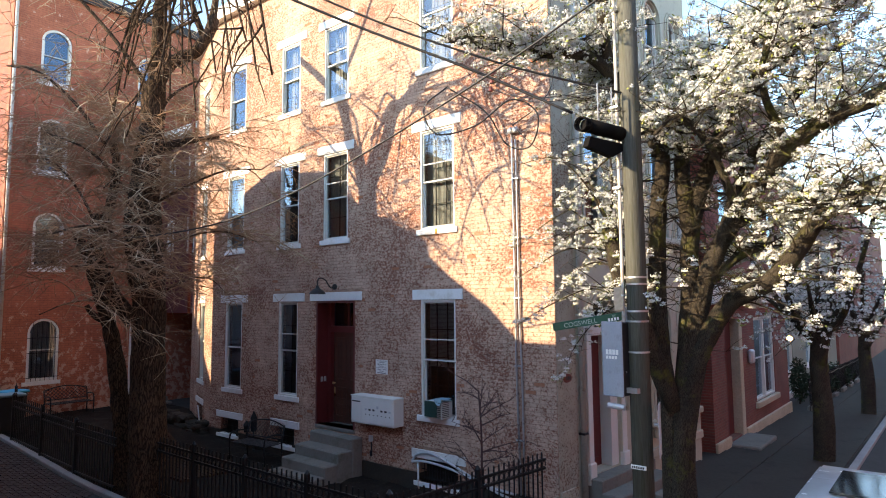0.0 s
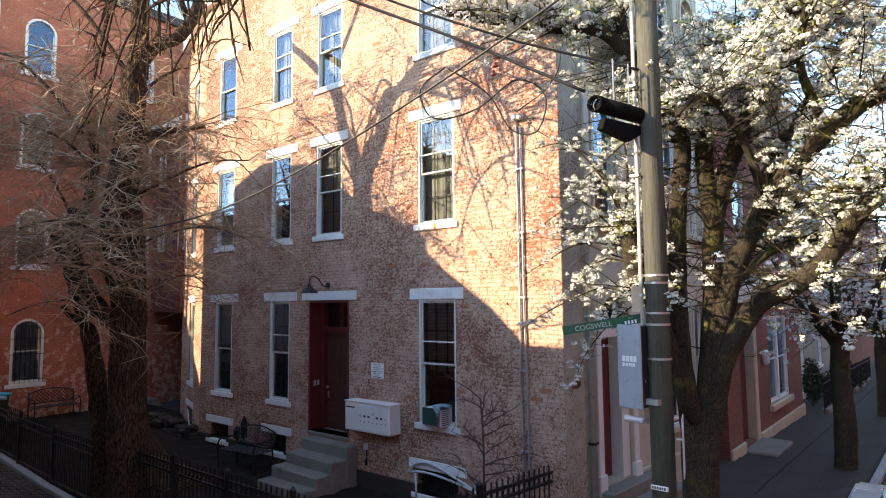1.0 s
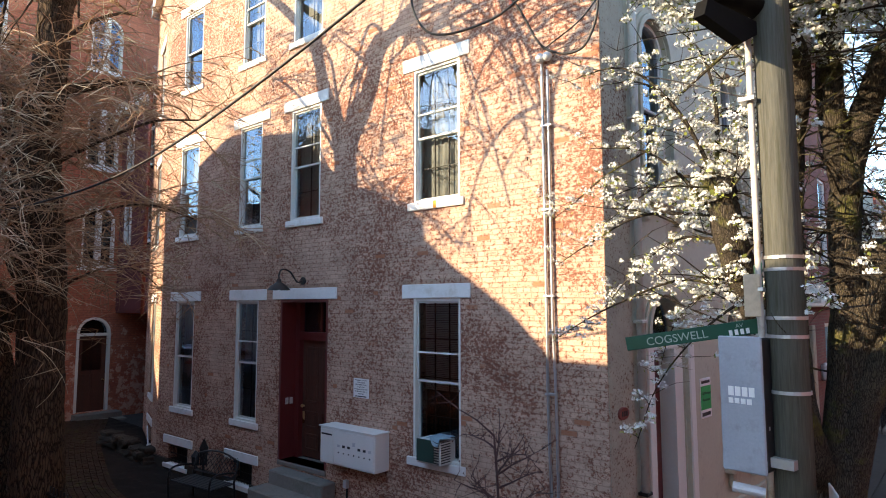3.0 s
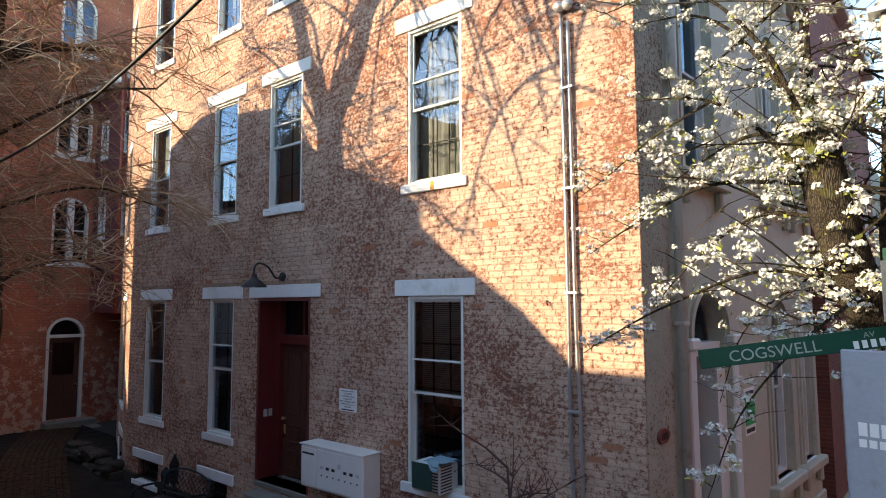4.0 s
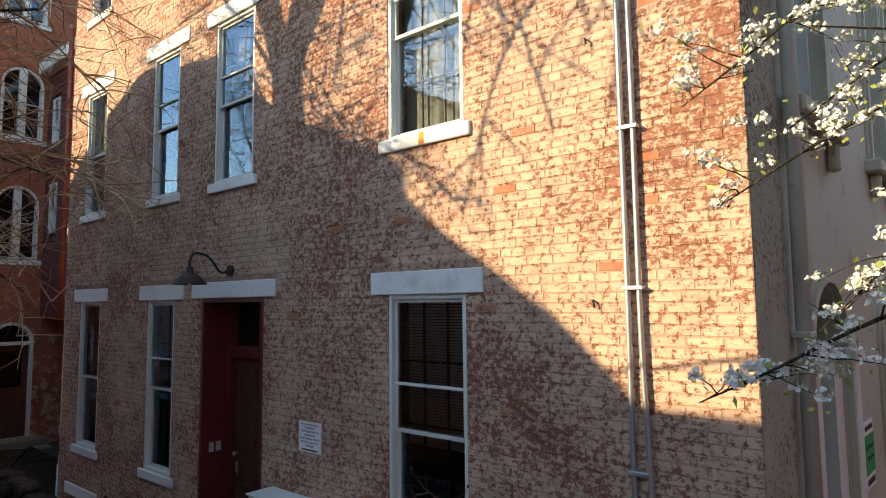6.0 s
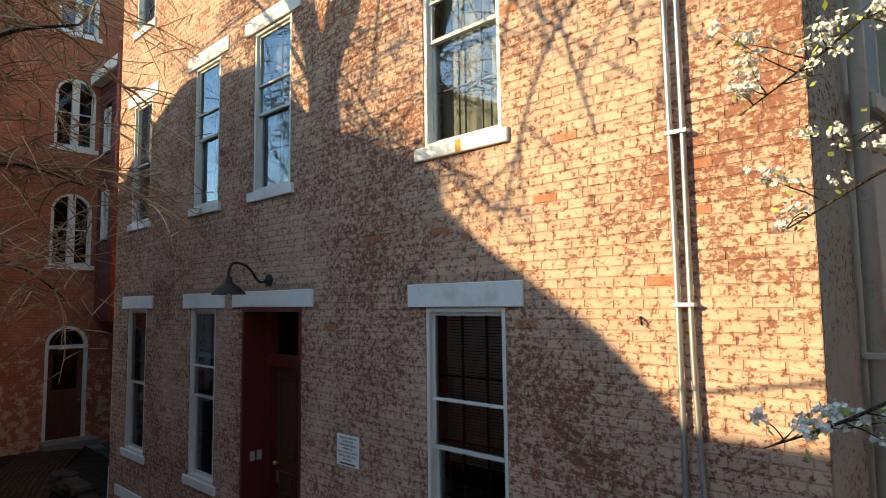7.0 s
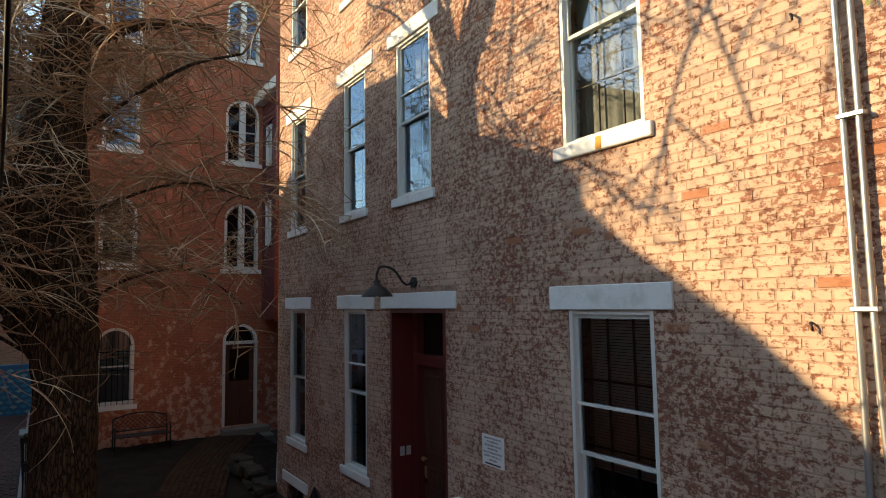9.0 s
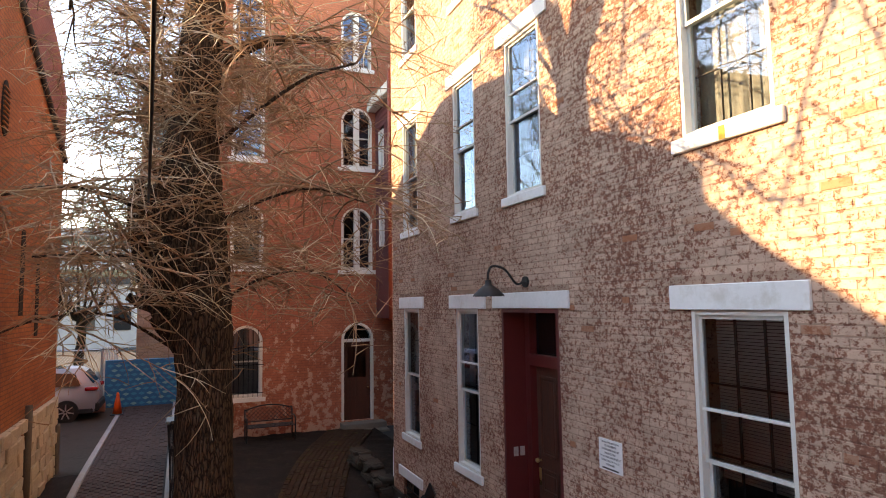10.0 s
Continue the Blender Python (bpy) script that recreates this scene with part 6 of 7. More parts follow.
part("pipe", ncyl((0.68, -0.07, -0.4), (0.68, -0.07, TOPZ), 0.05, n=12), M_PIPE, dp, "", True)
for z in (1.0, 3.0, 5.5, 8.0):
    part("bracket", nbox(0.61, 0.75, -0.125, -0.006, z - 0.02, z + 0.02, 0.006), M_IRON if z < 2 else M_PIPE, dp)
np_ = thing("number_plate", "oval brown house number plaque, digits as bars", "plaque", GM)
bm = bmesh.new()
bmesh.ops.create_cone(bm, cap_ends=True, segments=24, radius1=0.075, radius2=0.068, depth=0.02, matrix=Matrix.Translation((0.30, -0.017, 1.96)) @ pose(0, 0, 0, 90) @ Matrix.Diagonal((1.7, 1, 1, 1)))
part("plaque", bm, M_REDPIPE, np_)
for i in range(3):
    part("digit_bar", nbox(0.24 + i * 0.05, 0.268 + i * 0.05, -0.031, -0.027, 1.93, 1.99), M_INK, np_)
rs = thing("rental_sign", "green and white apartment rental sign in the front", "sign", GM)
part("panel", nbox(2.55, 2.93, -0.012, -0.002, 1.60, 2.16, 0.002), M_WHITE, rs)
part("green_field", nbox(2.56, 2.92, -0.016, -0.012, 1.72, 2.05), plain("leaf_green_print", (0.03, 0.36, 0.10), 0.5, vary=0.05, relief=0), rs)
for i, row in enumerate(("1 & 2 Bedroom", "Apartments")):
    lettering(rs, row, 2.74, 1.93 - 0.09 * i, 0.055, M_INK, -0.0175)
part("text_bar", nbox(2.59, 2.89, -0.015, -0.0125, 1.63, 1.68), M_INK, rs)
part("text_bar", nbox(2.59, 2.89, -0.015, -0.0125, 2.085, 2.125), M_INK, rs)

# ---- utility pole and what hangs on it ----
PX, PY = -3.10, 6.44
pole = thing("utility_pole", "weathered wooden utility pole with metal bands", "pole", pose(PX, PY, 0))
part("shaft", ncyl((0, 0, -0.8), (0.0, 0, 12.5), 0.125, 0.105, 20), M_POLE, pole, "", True)
for z in (2.62, 2.98, 3.10, 3.42, 3.50):
    part("band", ncyl((0, 0, z), (0, 0, z + 0.022), 0.128, n=20), M_STEEL, pole, "bright metal band")
part("tag", nbox(-0.09, 0.09, -0.138, -0.118, 1.30, 1.345, 0.003), M_WHITE, pole, "small number tag with dark bars")
for i in range(6):
    part("tag_bar", nbox(-0.075 + i * 0.025, -0.06 + i * 0.025, -0.141, -0.138, 1.31, 1.335), M_INK, pole)
part("paper_scrap", nbox(-0.10, -0.03, -0.132, -0.112, 0.35, 0.75, 0.002), M_WHITE, pole, "torn white paper scrap")
tube("riser_pipe", [(-0.125, -0.09, 1.95), (-0.135, -0.09, 3.0), (-0.13, -0.085, 8.5)], 0.021, M_PIPE, pole, "grey conduit riser", 10)
for z in (2.4, 3.3, 4.6, 5.6):
    part("strap", nbox(-0.20, -0.1, -0.145, -0.05, z - 0.012, z + 0.012), M_STEEL, pole)
bm = bmesh.new()
cyl(bm, (-0.15, -0.11, 1.98), (-0.34, -0.15, 2.0), 0.035)
part("elbow", bm, M_GREYMETAL, pole)
bs = thing("edge_on_sign", "grey sign seen from behind, bolted to the pole", "sign", pose(PX, PY, 0, 0, 0, 17))
part("panel", nbox(0.20, 0.212, -0.20, 0.10, 1.45, 2.05, 0.01), M_GREYMETAL, bs)
part("bolt", ncyl((0.14, 0, 1.8), (0.21, 0, 1.8), 0.015), M_STEEL, bs)
fl = thing("paper_flyer", "curled white flyer stapled to the pole", "flyer", pose(PX, PY, 0))
V, F = [], []
for i in range(6):
    for z in (0.55, 0.98 - 0.05 * i):
        V.append((0.14 + 0.035 * i, -0.13 - 0.02 * math.sin(i), z))
for i in range(5):
    F.append((2 * i, 2 * i + 2, 2 * i + 3, 2 * i + 1))
put_mesh("sheet", V, F, M_WHITE, fl, "", True)

jb = thing("junction_box", "tall grey metal box strapped to the pole with stencilled bars", "box", pose(-3.37, 6.27, 0, 0, 0, -10))
part("body", nbox(-0.11, 0.16, 0.0, 0.16, 2.12, 2.98, 0.012), M_BLACK, jb)
part("lid", nbox(-0.12, 0.165, -0.02, 0.0, 2.11, 2.99, 0.008), M_BOX, jb, "pale scuffed grey cover")
for i in range(4):
    part("stencil_bar", nbox(-0.06 + i * 0.045, -0.025 + i * 0.045, -0.024, -0.02, 2.60, 2.66), M_WHITE, jb)
    part("stencil_bar", nbox(-0.06 + i * 0.04, -0.03 + i * 0.04, -0.024, -0.02, 2.55, 2.585), M_WHITE, jb)
part("bracket", nbox(0.10, 0.30, 0.05, 0.12, 2.16, 2.22), M_STEEL, jb)

sa, sb = Vector((-4.12, 6.22, 2.91)), Vector((-3.24, 6.44, 3.06))
m, L = wall_frame(sa, sb)
m = Matrix.Translation((0, 0, sa.z)) @ m @ pose(0, 0, 0, 0, -9.4, 0)
ss = thing("street_sign", "green street name sign with white lettering on the pole", "street sign", Matrix.Translation(m.translation))
loc = Matrix.Translation(-m.translation) @ m
part("blade", nbox(0, L, -0.004, 0.004, -0.05, 0.05, 0.003), M_GREEN, ss, "", m=loc)
lettering(ss, "COGSWELL", L * 0.39, -0.030, 0.080, M_SHADED_SIGNPRINT, -0.0055, m=loc)
lettering(ss, "AV", L * 0.85, 0.008, 0.038, M_SHADED_SIGNPRINT, -0.0055, m=loc)
for i in range(4):
    part("number_bar", nbox(L * 0.77 + i * 0.036, L * 0.77 + i * 0.036 + 0.022, -0.007, -0.004, -0.04, -0.003), M_WHITE, ss, "", m=loc)
part("bracket", nbox(L - 0.02, L + 0.06, -0.015, 0.015, -0.1, 0.1, 0.004), M_STEEL, ss, "", m=loc)
s2 = thing("street_sign", "green street sign seen almost edge-on on the pole", "street sign", pose(-3.22, 6.36, 0, 0, 0, -68))
part("blade", nbox(-0.28, 0.02, -0.004, 0.004, 3.28, 3.48, 0.003), M_GREEN, s2)
part("text_bar", nbox(-0.22, -0.04, -0.007, -0.004, 3.34, 3.40), M_WHITE, s2)
lf = thing("loose_flyer", "yellowed card taped to the sign bracket", "flyer", pose(-3.25, 6.30, 0, 0, 0, 25))
part("card", nbox(-0.07, 0.03, -0.012, -0.006, 3.12, 3.40, 0.002), M_STONE, lf)

cl = thing("cable_closure", "black cylindrical cable splice closure under the wires", "cable closure")
ca, cb = Vector((-3.36, 5.80, 5.28)), Vector((-3.18, 6.38, 5.26))
part("barrel", ncyl(ca, cb, 0.085, 0.085, 18), M_TAR, cl, "", True)
part("end_cap", ncyl(ca + (ca - cb).normalized() * 0.05, ca, 0.065, 0.085, 18), M_TAR, cl, "", True)
V, F = [], []
for k in range(3):
    ring = [ca + (ca - cb).normalized() * (0.05 + 0.03 * k) + Vector((0.08 * math.cos(w * 0.5236), 0, 0.08 * math.sin(w * 0.5236))) for w in range(13)]
    tube_data(ring, [0.012] * 13, 5, V, F)
put_mesh("cable_coil", V, F, M_TAR, cl, "coil of black cable", True)
bm = bmesh.new()
prism(bm, [(-0.05, 5.0), (0.4, 4.93), (0.75, 5.12), (0.0, 5.12)], -0.04, 0.04)
part("lower_bracket", bm, M_TAR, cl, "", m=Matrix.Translation((ca.x, ca.y, 0.02)) @ pose(0, 0, 0, 0, 0, 75))
for s in (0.3, 0.7):
    p = ca.lerp(cb, s)
    part("hanger", ncyl(p + Vector((0, 0, 0.1)), p + Vector((0, 0, 0.55)), 0.008, n=6), M_STEEL, cl)


def cable(label, pts, r, material=None):
    o = thing("cable", label, "cable", group="overhead cables")
    tube("wire", smooth_path(pts, 8), r, material or M_BLACK, o, n=6)
    return o


cable("thick black overhead cable bundle sagging to the pole", [(-9.5, 0.2, 9.0), (-6.57, 3.9, 7.17), (-4.7, 5.2, 6.15), (-3.52, 5.75, 5.45)], 0.018)
cable("black overhead cable running to the pole", [(-9.4, 0.1, 9.3), (-6.5, 3.9, 7.32), (-4.6, 5.3, 6.3), (-3.1, 6.4, 5.75)], 0.014)
cable("thin grey steel strand above the closure", [(-6.42, 8.28, 7.2), (-4.9, 7.2, 6.25), (-3.1, 6.4, 5.85)], 0.006)
cable("thin black service wire to the brick wall", [(-6.42, 8.28, 7.1), (-5.2, 7.2, 6.4), (-4.0, 6.3, 5.9), (-3.1, 6.4, 5.9)], 0.008)
cable("black service cable strung to the old tree", [(-13.68, 4.20, 4.62), (-11.0, 4.35, 4.45), (-8.0, 4.50, 4.63), (-4.5, 4.66, 5.55), (-1.0, 4.85, 6.9), (4.0, 5.2, 9.2)], 0.012)
cable("thin wire dropping to the pole hook", [(-6.05, 8.3, 6.4), (-5.0, 7.4, 5.6), (-3.9, 6.7, 5.0), (-3.2, 6.4, 4.6)], 0.006)
lp = [(-5.55, 5.9, 6.28), (-5.85, 5.75, 6.0), (-5.7, 5.85, 5.62), (-5.2, 6.1, 5.7), (-4.7, 6.25, 6.0), (-4.35, 6.35, 5.75), (-4.5, 6.4, 5.35), (-4.85, 6.35, 5.42), (-5.1, 6.2, 5.9), (-5.55, 5.9, 6.28)]
cable("slack loops of black cable hanging from the bundle", lp, 0.011)
cable("black cable down the grey corner", [(-5.25, 8.33, 9.0), (-5.2, 8.36, 7.2), (-5.35, 8.2, 6.6), (-6.0, 8.3, 6.35)], 0.01)

# ---- red brick street house ----
RX = -4.85
h2 = [(1.2, 2.75, -0.35, 2.75), (4.2, 6.7, 0.28, 2.75), (1.2, 2.3, 4.3, 6.4), (4.3, 5.4, 4.3, 6.4), (6.6, 7.7, 4.3, 6.4)]
RM, RL = wall_frame((RX, 15.2), (RX, 23.9))
pierced("red_house_wall", (RX, 15.2), (RX, 23.9), -1.4, 9.5, h2, M_REDBRICK, 0.3, "dark red brick street house wall")
pierced("red_house_side", (-12.0, 15.2), (RX - 0.3, 15.2), -1.4, 9.5, [], M_TOWER_S, 0.3, "red brick side wall in the gap")
rt = thing("red_house_trim", "pale stone base and white painted band", "trim", RM, kind="structure")
part("stone_base", nbox(2.78, RL, -0.08, 0.0, -1.3, -0.25, 0.02), M_STONE, rt)
part("stone_base", nbox(0, 1.18, -0.08, 0.0, -1.3, -0.2, 0.02), M_STONE, rt)
part("band", nbox(-0.02, RL + 0.02, -0.16, 0.0, 3.15, 3.65, 0.03), M_TRIM, rt, "white painted band")
part("door_case", nbox(2.45, 2.75, -0.04, 0.25, -0.5, 2.75, 0.02), M_STONE, rt, "pale door case")
part("doorstep", nbox(1.1, 2.9, -0.75, 0.0, -1.0, -0.38, 0.03), M_CONCRETE, rt)
part("door_leaf", nbox(1.2, 2.45, 0.2, 0.25, -0.4, 2.75), M_MAROON, rt, "dark maroon door")
part("sill", nbox(4.05, 6.85, -0.1, 0.05, 0.10, 0.28, 0.02), M_STONE, rt)
part("meter", nbox(3.35, 3.70, -0.14, 0.0, 1.45, 1.85, 0.05), M_GREYMETAL, rt, "grey rounded meter box")
for i, (a, b, c, dd) in enumerate(h2[1:]):
    for k in range(2 if i == 0 else 1):
        wi += 1
        ww = (b - a) / (2 if i == 0 else 1)
        sash_window("window_%d" % wi, RM, a + k * ww, a + (k + 1) * ww, c, dd, "dark sash window in the red brick house", (1, 1), None, sill=(i > 0), frame_w=0.07)
tagged(part("red_house_roof", nbox(-12, RX + 0.25, 15.1, 24.0, 9.5, 10.0, 0.03), M_TRIM), "pale cornice of the red house", "roof", kind="structure")
# black boards stand in for the shaded depth of the gap
gate = thing("gap_shade_boards", "black boards added for the shade in the gap between the houses", "gate", kind="structure")
for i in range(9):
    part("board", nbox(-6.0, -5.96, 14.38 + i * 0.09, 14.46 + i * 0.09, -0.5, 1.9), M_IRON, gate)

# ---- sage painted house farther on ----
SX = -5.7
hs3 = [(1.0, 2.0, -0.7, 2.7), (4.3, 5.5, 0.2, 2.7), (8.6, 9.8, 0.2, 2.7), (13.2, 14.4, 0.2, 2.7), (4.3, 5.5, 4.3, 6.5), (8.6, 9.8, 4.3, 6.5), (13.2, 14.4, 4.3, 6.5)]
SM, SL = wall_frame((SX, 24.0), (SX, 42.0))
pierced("sage_house_wall", (SX, 24.0), (SX, 42.0), -1.6, 9.0, hs3, M_SAGE, 0.3, "sage green painted street house wall")
for a, b, c, dd in hs3[1:]:
    wi += 1
    sash_window("window_%d" % wi, SM, a, b, c, dd, "tall window in the sage painted house", (1, 1), None, frame_w=0.08)
part("base_course", nbox(0, SL, -0.1, 0, -1.6, -0.5, 0.02), M_TRIM, tagged(new("sage_house_base"), "pale base of the sage house", "trim", kind="structure"), "", m=SM)
M_GLOW = bpy.data.materials.new("lit_lamp_glass")
M_GLOW.use_nodes = True
gb = M_GLOW.node_tree.nodes["Principled BSDF"]
gb.inputs["Emission Color"].default_value, gb.inputs["Emission Strength"].default_value = (1, 0.55, 0.18, 1), 6.0
for u in (3.2, 11.4):
    o = thing("wall_lantern", "small lit amber lantern on the sage wall", "wall lamp", SM)
    bm = bmesh.new()
    bmesh.ops.create_uvsphere(bm, u_segments=10, v_segments=8, radius=0.11, matrix=Matrix.Translation((u, -0.35, 1.75)))
    part("globe", bm, M_GLOW, o, "glowing amber globe", True)
    tube("arm", smooth_path([(u, 0, 1.9), (u, -0.2, 2.1), (u, -0.35, 2.0), (u, -0.35, 1.86)], 4), 0.02, M_IRON, o)
o = thing("letter_box", "black letter box on the sage house", "mailbox", SM)
part("body", nbox(6.3, 6.9, -0.25, 0, 0.1, 0.4, 0.04), M_BLACK, o)
tagged(part("row_beyond", nbox(-14, -5.6, 42.3, 75, -2, 9.5), M_REDBRICK), "dark red brick houses farther along", "house", kind="structure")
# out-of-view row, set near and tall to hold sky light off the pavement
tagged(part("houses_across", nbox(8.0, 18, -30, 75, -2, 11), M_REDBRICK), "unseen brick houses across the street, set to cut skylight", "house", kind="structure")
tagged(part("houses_behind", nbox(-5.0, 9.0, -32, -20, -2, 10), M_REDBRICK), "brick houses behind", "house", kind="structure")


def shrub(x, y, z, r, h, seed, label):
    o = thing("shrub", label, "shrub")
    g = np.random.RandomState(seed)
    n = 1800
    d = g.normal(size=(n, 3))
    d /= np.linalg.norm(d, axis=1)[:, None]
    p = d * g.uniform(0.5, 1.0, n)[:, None] * np.array([r, r, h / 2]) + np.array([x, y, z + h / 2])
    e = g.normal(size=(n, 3)) * 0.05
    f = g.normal(size=(n, 3)) * 0.025
    v = np.stack([p, p + e * 0.5 + f, p + e, p + e * 0.5 - f], 1).reshape(-1, 3)
    put_mesh("foliage", v.tolist(), np.arange(len(v)).reshape(-1, 4).tolist(), M_BUSH, o)
    part("stem", ncyl((x, y, z - 0.3), (x, y, z + h * 0.6), 0.04, 0.02, 6), M_BARK, o)


shrub(-4.9, 26.0, -0.6, 0.35, 1.7, 1, "dark conical evergreen shrub at the fence")
shrub(-4.7, 29.5, -0.7, 0.7, 1.0, 2, "low dark shrub behind the fence")
shrub(-4.7, 33.5, -0.75, 0.8, 1.1, 3, "low green shrub by the sage house")
for i in range(6):
    y = 24.3 + 2.4 * i
    o = thing("area_fence", "dark iron area fence before the sage house", "fence", pose(-4.3, y, ground_z(-4, y)), group="area fences")
    for z in (0.15, 1.0):
        part("rail", nbox(-0.015, 0.015, 0, 2.3, z, z + 0.03), M_IRON, o)
    for k in range(16):
        part("picket", nbox(-0.01, 0.01, k * 0.15, k * 0.15 + 0.02, 0, 1.15), M_IRON, o)
    part("kerb_block", nbox(-0.12, 0.12, 0.1, 1.2, -0.1, 0.18, 0.03), M_CONCRETE, o)


# ---- cars ----
def car(name, label, m, paint, L=4.4, W=1.80, H=1.62, suv=True):
    o = thing(name, label, "car", m)
    hood = 0.62 if suv else 0.55
    prof = [(0.02, 0.35), (0.0, 0.75), (0.08, 1.02), (0.16, 1.12), (0.42, H - 0.12), (0.62, H - 0.03), (1.5, H), (2.35, H - 0.05), (2.6, H - 0.16), (3.25, 1.08), (L - 0.45, 0.95), (L - 0.08, 0.78), (L, 0.5), (L - 0.04, 0.28), (0.1, 0.26)]
    bm = bmesh.new()
    prism(bm, prof, -W / 2, W / 2)
    for v in bm.verts:
        if v.co.z > 1.05:
            v.co.y *= 1 - 0.22 * (v.co.z - 1.05) / (H - 1.05)
        if v.co.x < 0.2 or v.co.x > L - 0.3:
            v.co.y *= 0.93
    bmesh.ops.bevel(bm, geom=[e for e in bm.edges], offset=0.035, segments=2, affect="EDGES", clamp_overlap=True)
    part("body", bm, paint, o, "", True)
    s = 0.79
    for side in (-1, 1):
        g = bmesh.new()
        pts = [(0.45, 1.1), (0.62, H - 0.16), (1.45, H - 0.10), (2.3, H - 0.14), (2.95, 1.1)]
        prism(g, pts, -0.01, 0.01)
        for v in g.verts:
            v.co.y = side * (W / 2 * (1 - 0.22 * max(0, v.co.z - 1.05) / (H - 1.05)) + 0.006) + v.co.y
        part("side_window", g, M_CARGLASS, o, "dark side glass")
        part("door_handle", nbox(1.25, 1.42, side * W / 2 - 0.015, side * W / 2 + 0.02, 0.92, 0.95, 0.006), paint, o)
        part("tail_light", nbox(-0.01, 0.34, side * (W / 2 - 0.13) - 0.12, side * (W / 2 - 0.13) + 0.10, 0.93, 1.04, 0.02), M_TAIL, o, "red tail light")
        part("sill_trim", nbox(0.1, L - 0.1, side * W / 2 - 0.03, side * W / 2 + 0.012, 0.26, 0.40, 0.02), M_BLACK, o)
        for x in (0.82, L - 0.88):
            w = part("wheel", ncyl((x, side * (W / 2 - 0.2), 0.34), (x, side * (W / 2 + 0.015), 0.34), 0.345, 0.335, 28), M_BLACK, o, "black tyre")
            part("rim", ncyl((x, side * (W / 2 + 0.012), 0.34), (x, side * (W / 2 + 0.028), 0.34), 0.235, 0.225, 20), M_BLACK, w)
            for k in range(7):
                bm = nbox(-0.018, 0.018, -0.006, 0.012, 0.03, 0.225)
                part("spoke", bm, M_STEEL, w, "", m=Matrix.Translation((x, side * (W / 2 + 0.026), 0.34)) @ pose(0, 0, 0, 0, k * 51.43, 0))
    g = bmesh.new()
    prism(g, [(0.15, 1.14), (0.40, H - 0.14), (0.42, H - 0.14), (0.17, 1.14)], -W * 0.36, W * 0.36)
    for v in g.verts:
        v.co.x -= 0.02
    part("rear_window", g, M_CARGLASS, o)
    part("roof_window", nbox(0.95, 2.1, -0.42, 0.42, H - 0.012, H + 0.006, 0.004), M_CARGLASS, o, "dark glass sunroof")
    g = bmesh.new()
    prism(g, [(2.64, H - 0.17), (3.2, 1.1), (3.22, 1.12), (2.66, H - 0.14)], -W * 0.38, W * 0.38)
    part("windscreen", g, M_CARGLASS, o)
    part("bumper", nbox(-0.06, 0.2, -W / 2 + 0.08, W / 2 - 0.08, 0.30, 0.56, 0.04), M_BLACK, o)
    return o


car("parked_suv", "silver hatchback parked at the end of the alley", pose(-27.35, 2.30, -0.05, 0, 0, -90), M_SILVER)
car("parked_car", "white car with dark sunroof parked at the kerb", pose(-1.0, 9.75, -0.46, 0, 0, -90), M_WHITECAR, H=1.50)

# ---- end of the alley ----
cn = thing("traffic_cone", "orange traffic cone on a black base", "traffic cone", pose(-27.3, 2.80, -0.03))
part("base", nbox(-0.19, 0.19, -0.19, 0.19, 0.0, 0.05, 0.01), M_BLACK, cn)
part("cone", ncyl((0, 0, 0.05), (0, 0, 0.72), 0.145, 0.03, 20), M_ORANGECONE, cn, "", True)
part("collar", ncyl((0, 0, 0.60), (0, 0, 0.66), 0.055, 0.047, 16), M_ORANGECONE, cn)
mw = thing("mural_wall", "low wall painted with blue and aqua diamonds", "mural wall", kind="structure")
part("wall", nbox(-29.3, -29.0, 2.25, 9.0, -0.3, 1.58), M_BLUE, mw)
for j in range(9):
    for i in range(26):
        y0, z0 = 2.30 + i * 0.25 + (j % 2) * 0.125, 0.02 + j * 0.165
        if y0 > 8.8:
            continue
        bm = bmesh.new()
        vs = [bm.verts.new((-28.994, y0 + dy, z0 + dz)) for dy, dz in ((0, 0.06), (0.11, 0.0), (0.22, 0.06), (0.11, 0.115))]
        bm.faces.new(vs)
        part("diamond", bm, M_AQUA if (i * 7 + j * 3) % 5 < 2 else M_TEAL, mw)
ck = thing("concrete_block", "worn pinkish concrete block by the fence", "block", pose(-28.2, 2.15, -0.05, 0, 0, 15))
part("block", nbox(-0.2, 0.2, -0.2, 0.2, 0, 0.42, 0.06), plain("pinkish_concrete", (0.36, 0.22, 0.18), 0.9), ck)
pf = thing("chain_link_fence", "galvanised chain-link fence at the alley's end", "fence", pose(-29.4, 2.0, 0))
for y in (0.1, -1.6, -3.4):
    part("post", ncyl((0, y, -0.2), (0, y, 2.0), 0.04, n=8), M_STEEL, pf)
part("top_rail", ncyl((0, 0.1, 1.95), (0, -3.4, 1.95), 0.025, n=8), M_STEEL, pf)
V, F = [], []
for k in range(-14, 36):
    for s in (-1, 1):
        a_, b_ = Vector((0, 0.1 - k * 0.1, 0.1)), Vector((0, 0.1 - k * 0.1 - s * 1.8, 1.9))
        if -3.5 < b_.y < 0.15 and -3.5 < a_.y < 0.15:
            tube_data([a_, b_], [0.004, 0.004], 3, V, F)
put_mesh("mesh", V, F, M_STEEL, pf)
for k in range(6):
    part("lath", nbox(-0.03, 0.03, 0.15 + k * 0.08, 0.20 + k * 0.08, -0.1, 2.05), M_TRIM, pf)
wp = thing("wooden_post", "short weathered wooden post beside the stone wall", "post", pose(-19.9, 2.2, ground_z(-19.9, 2.2)))
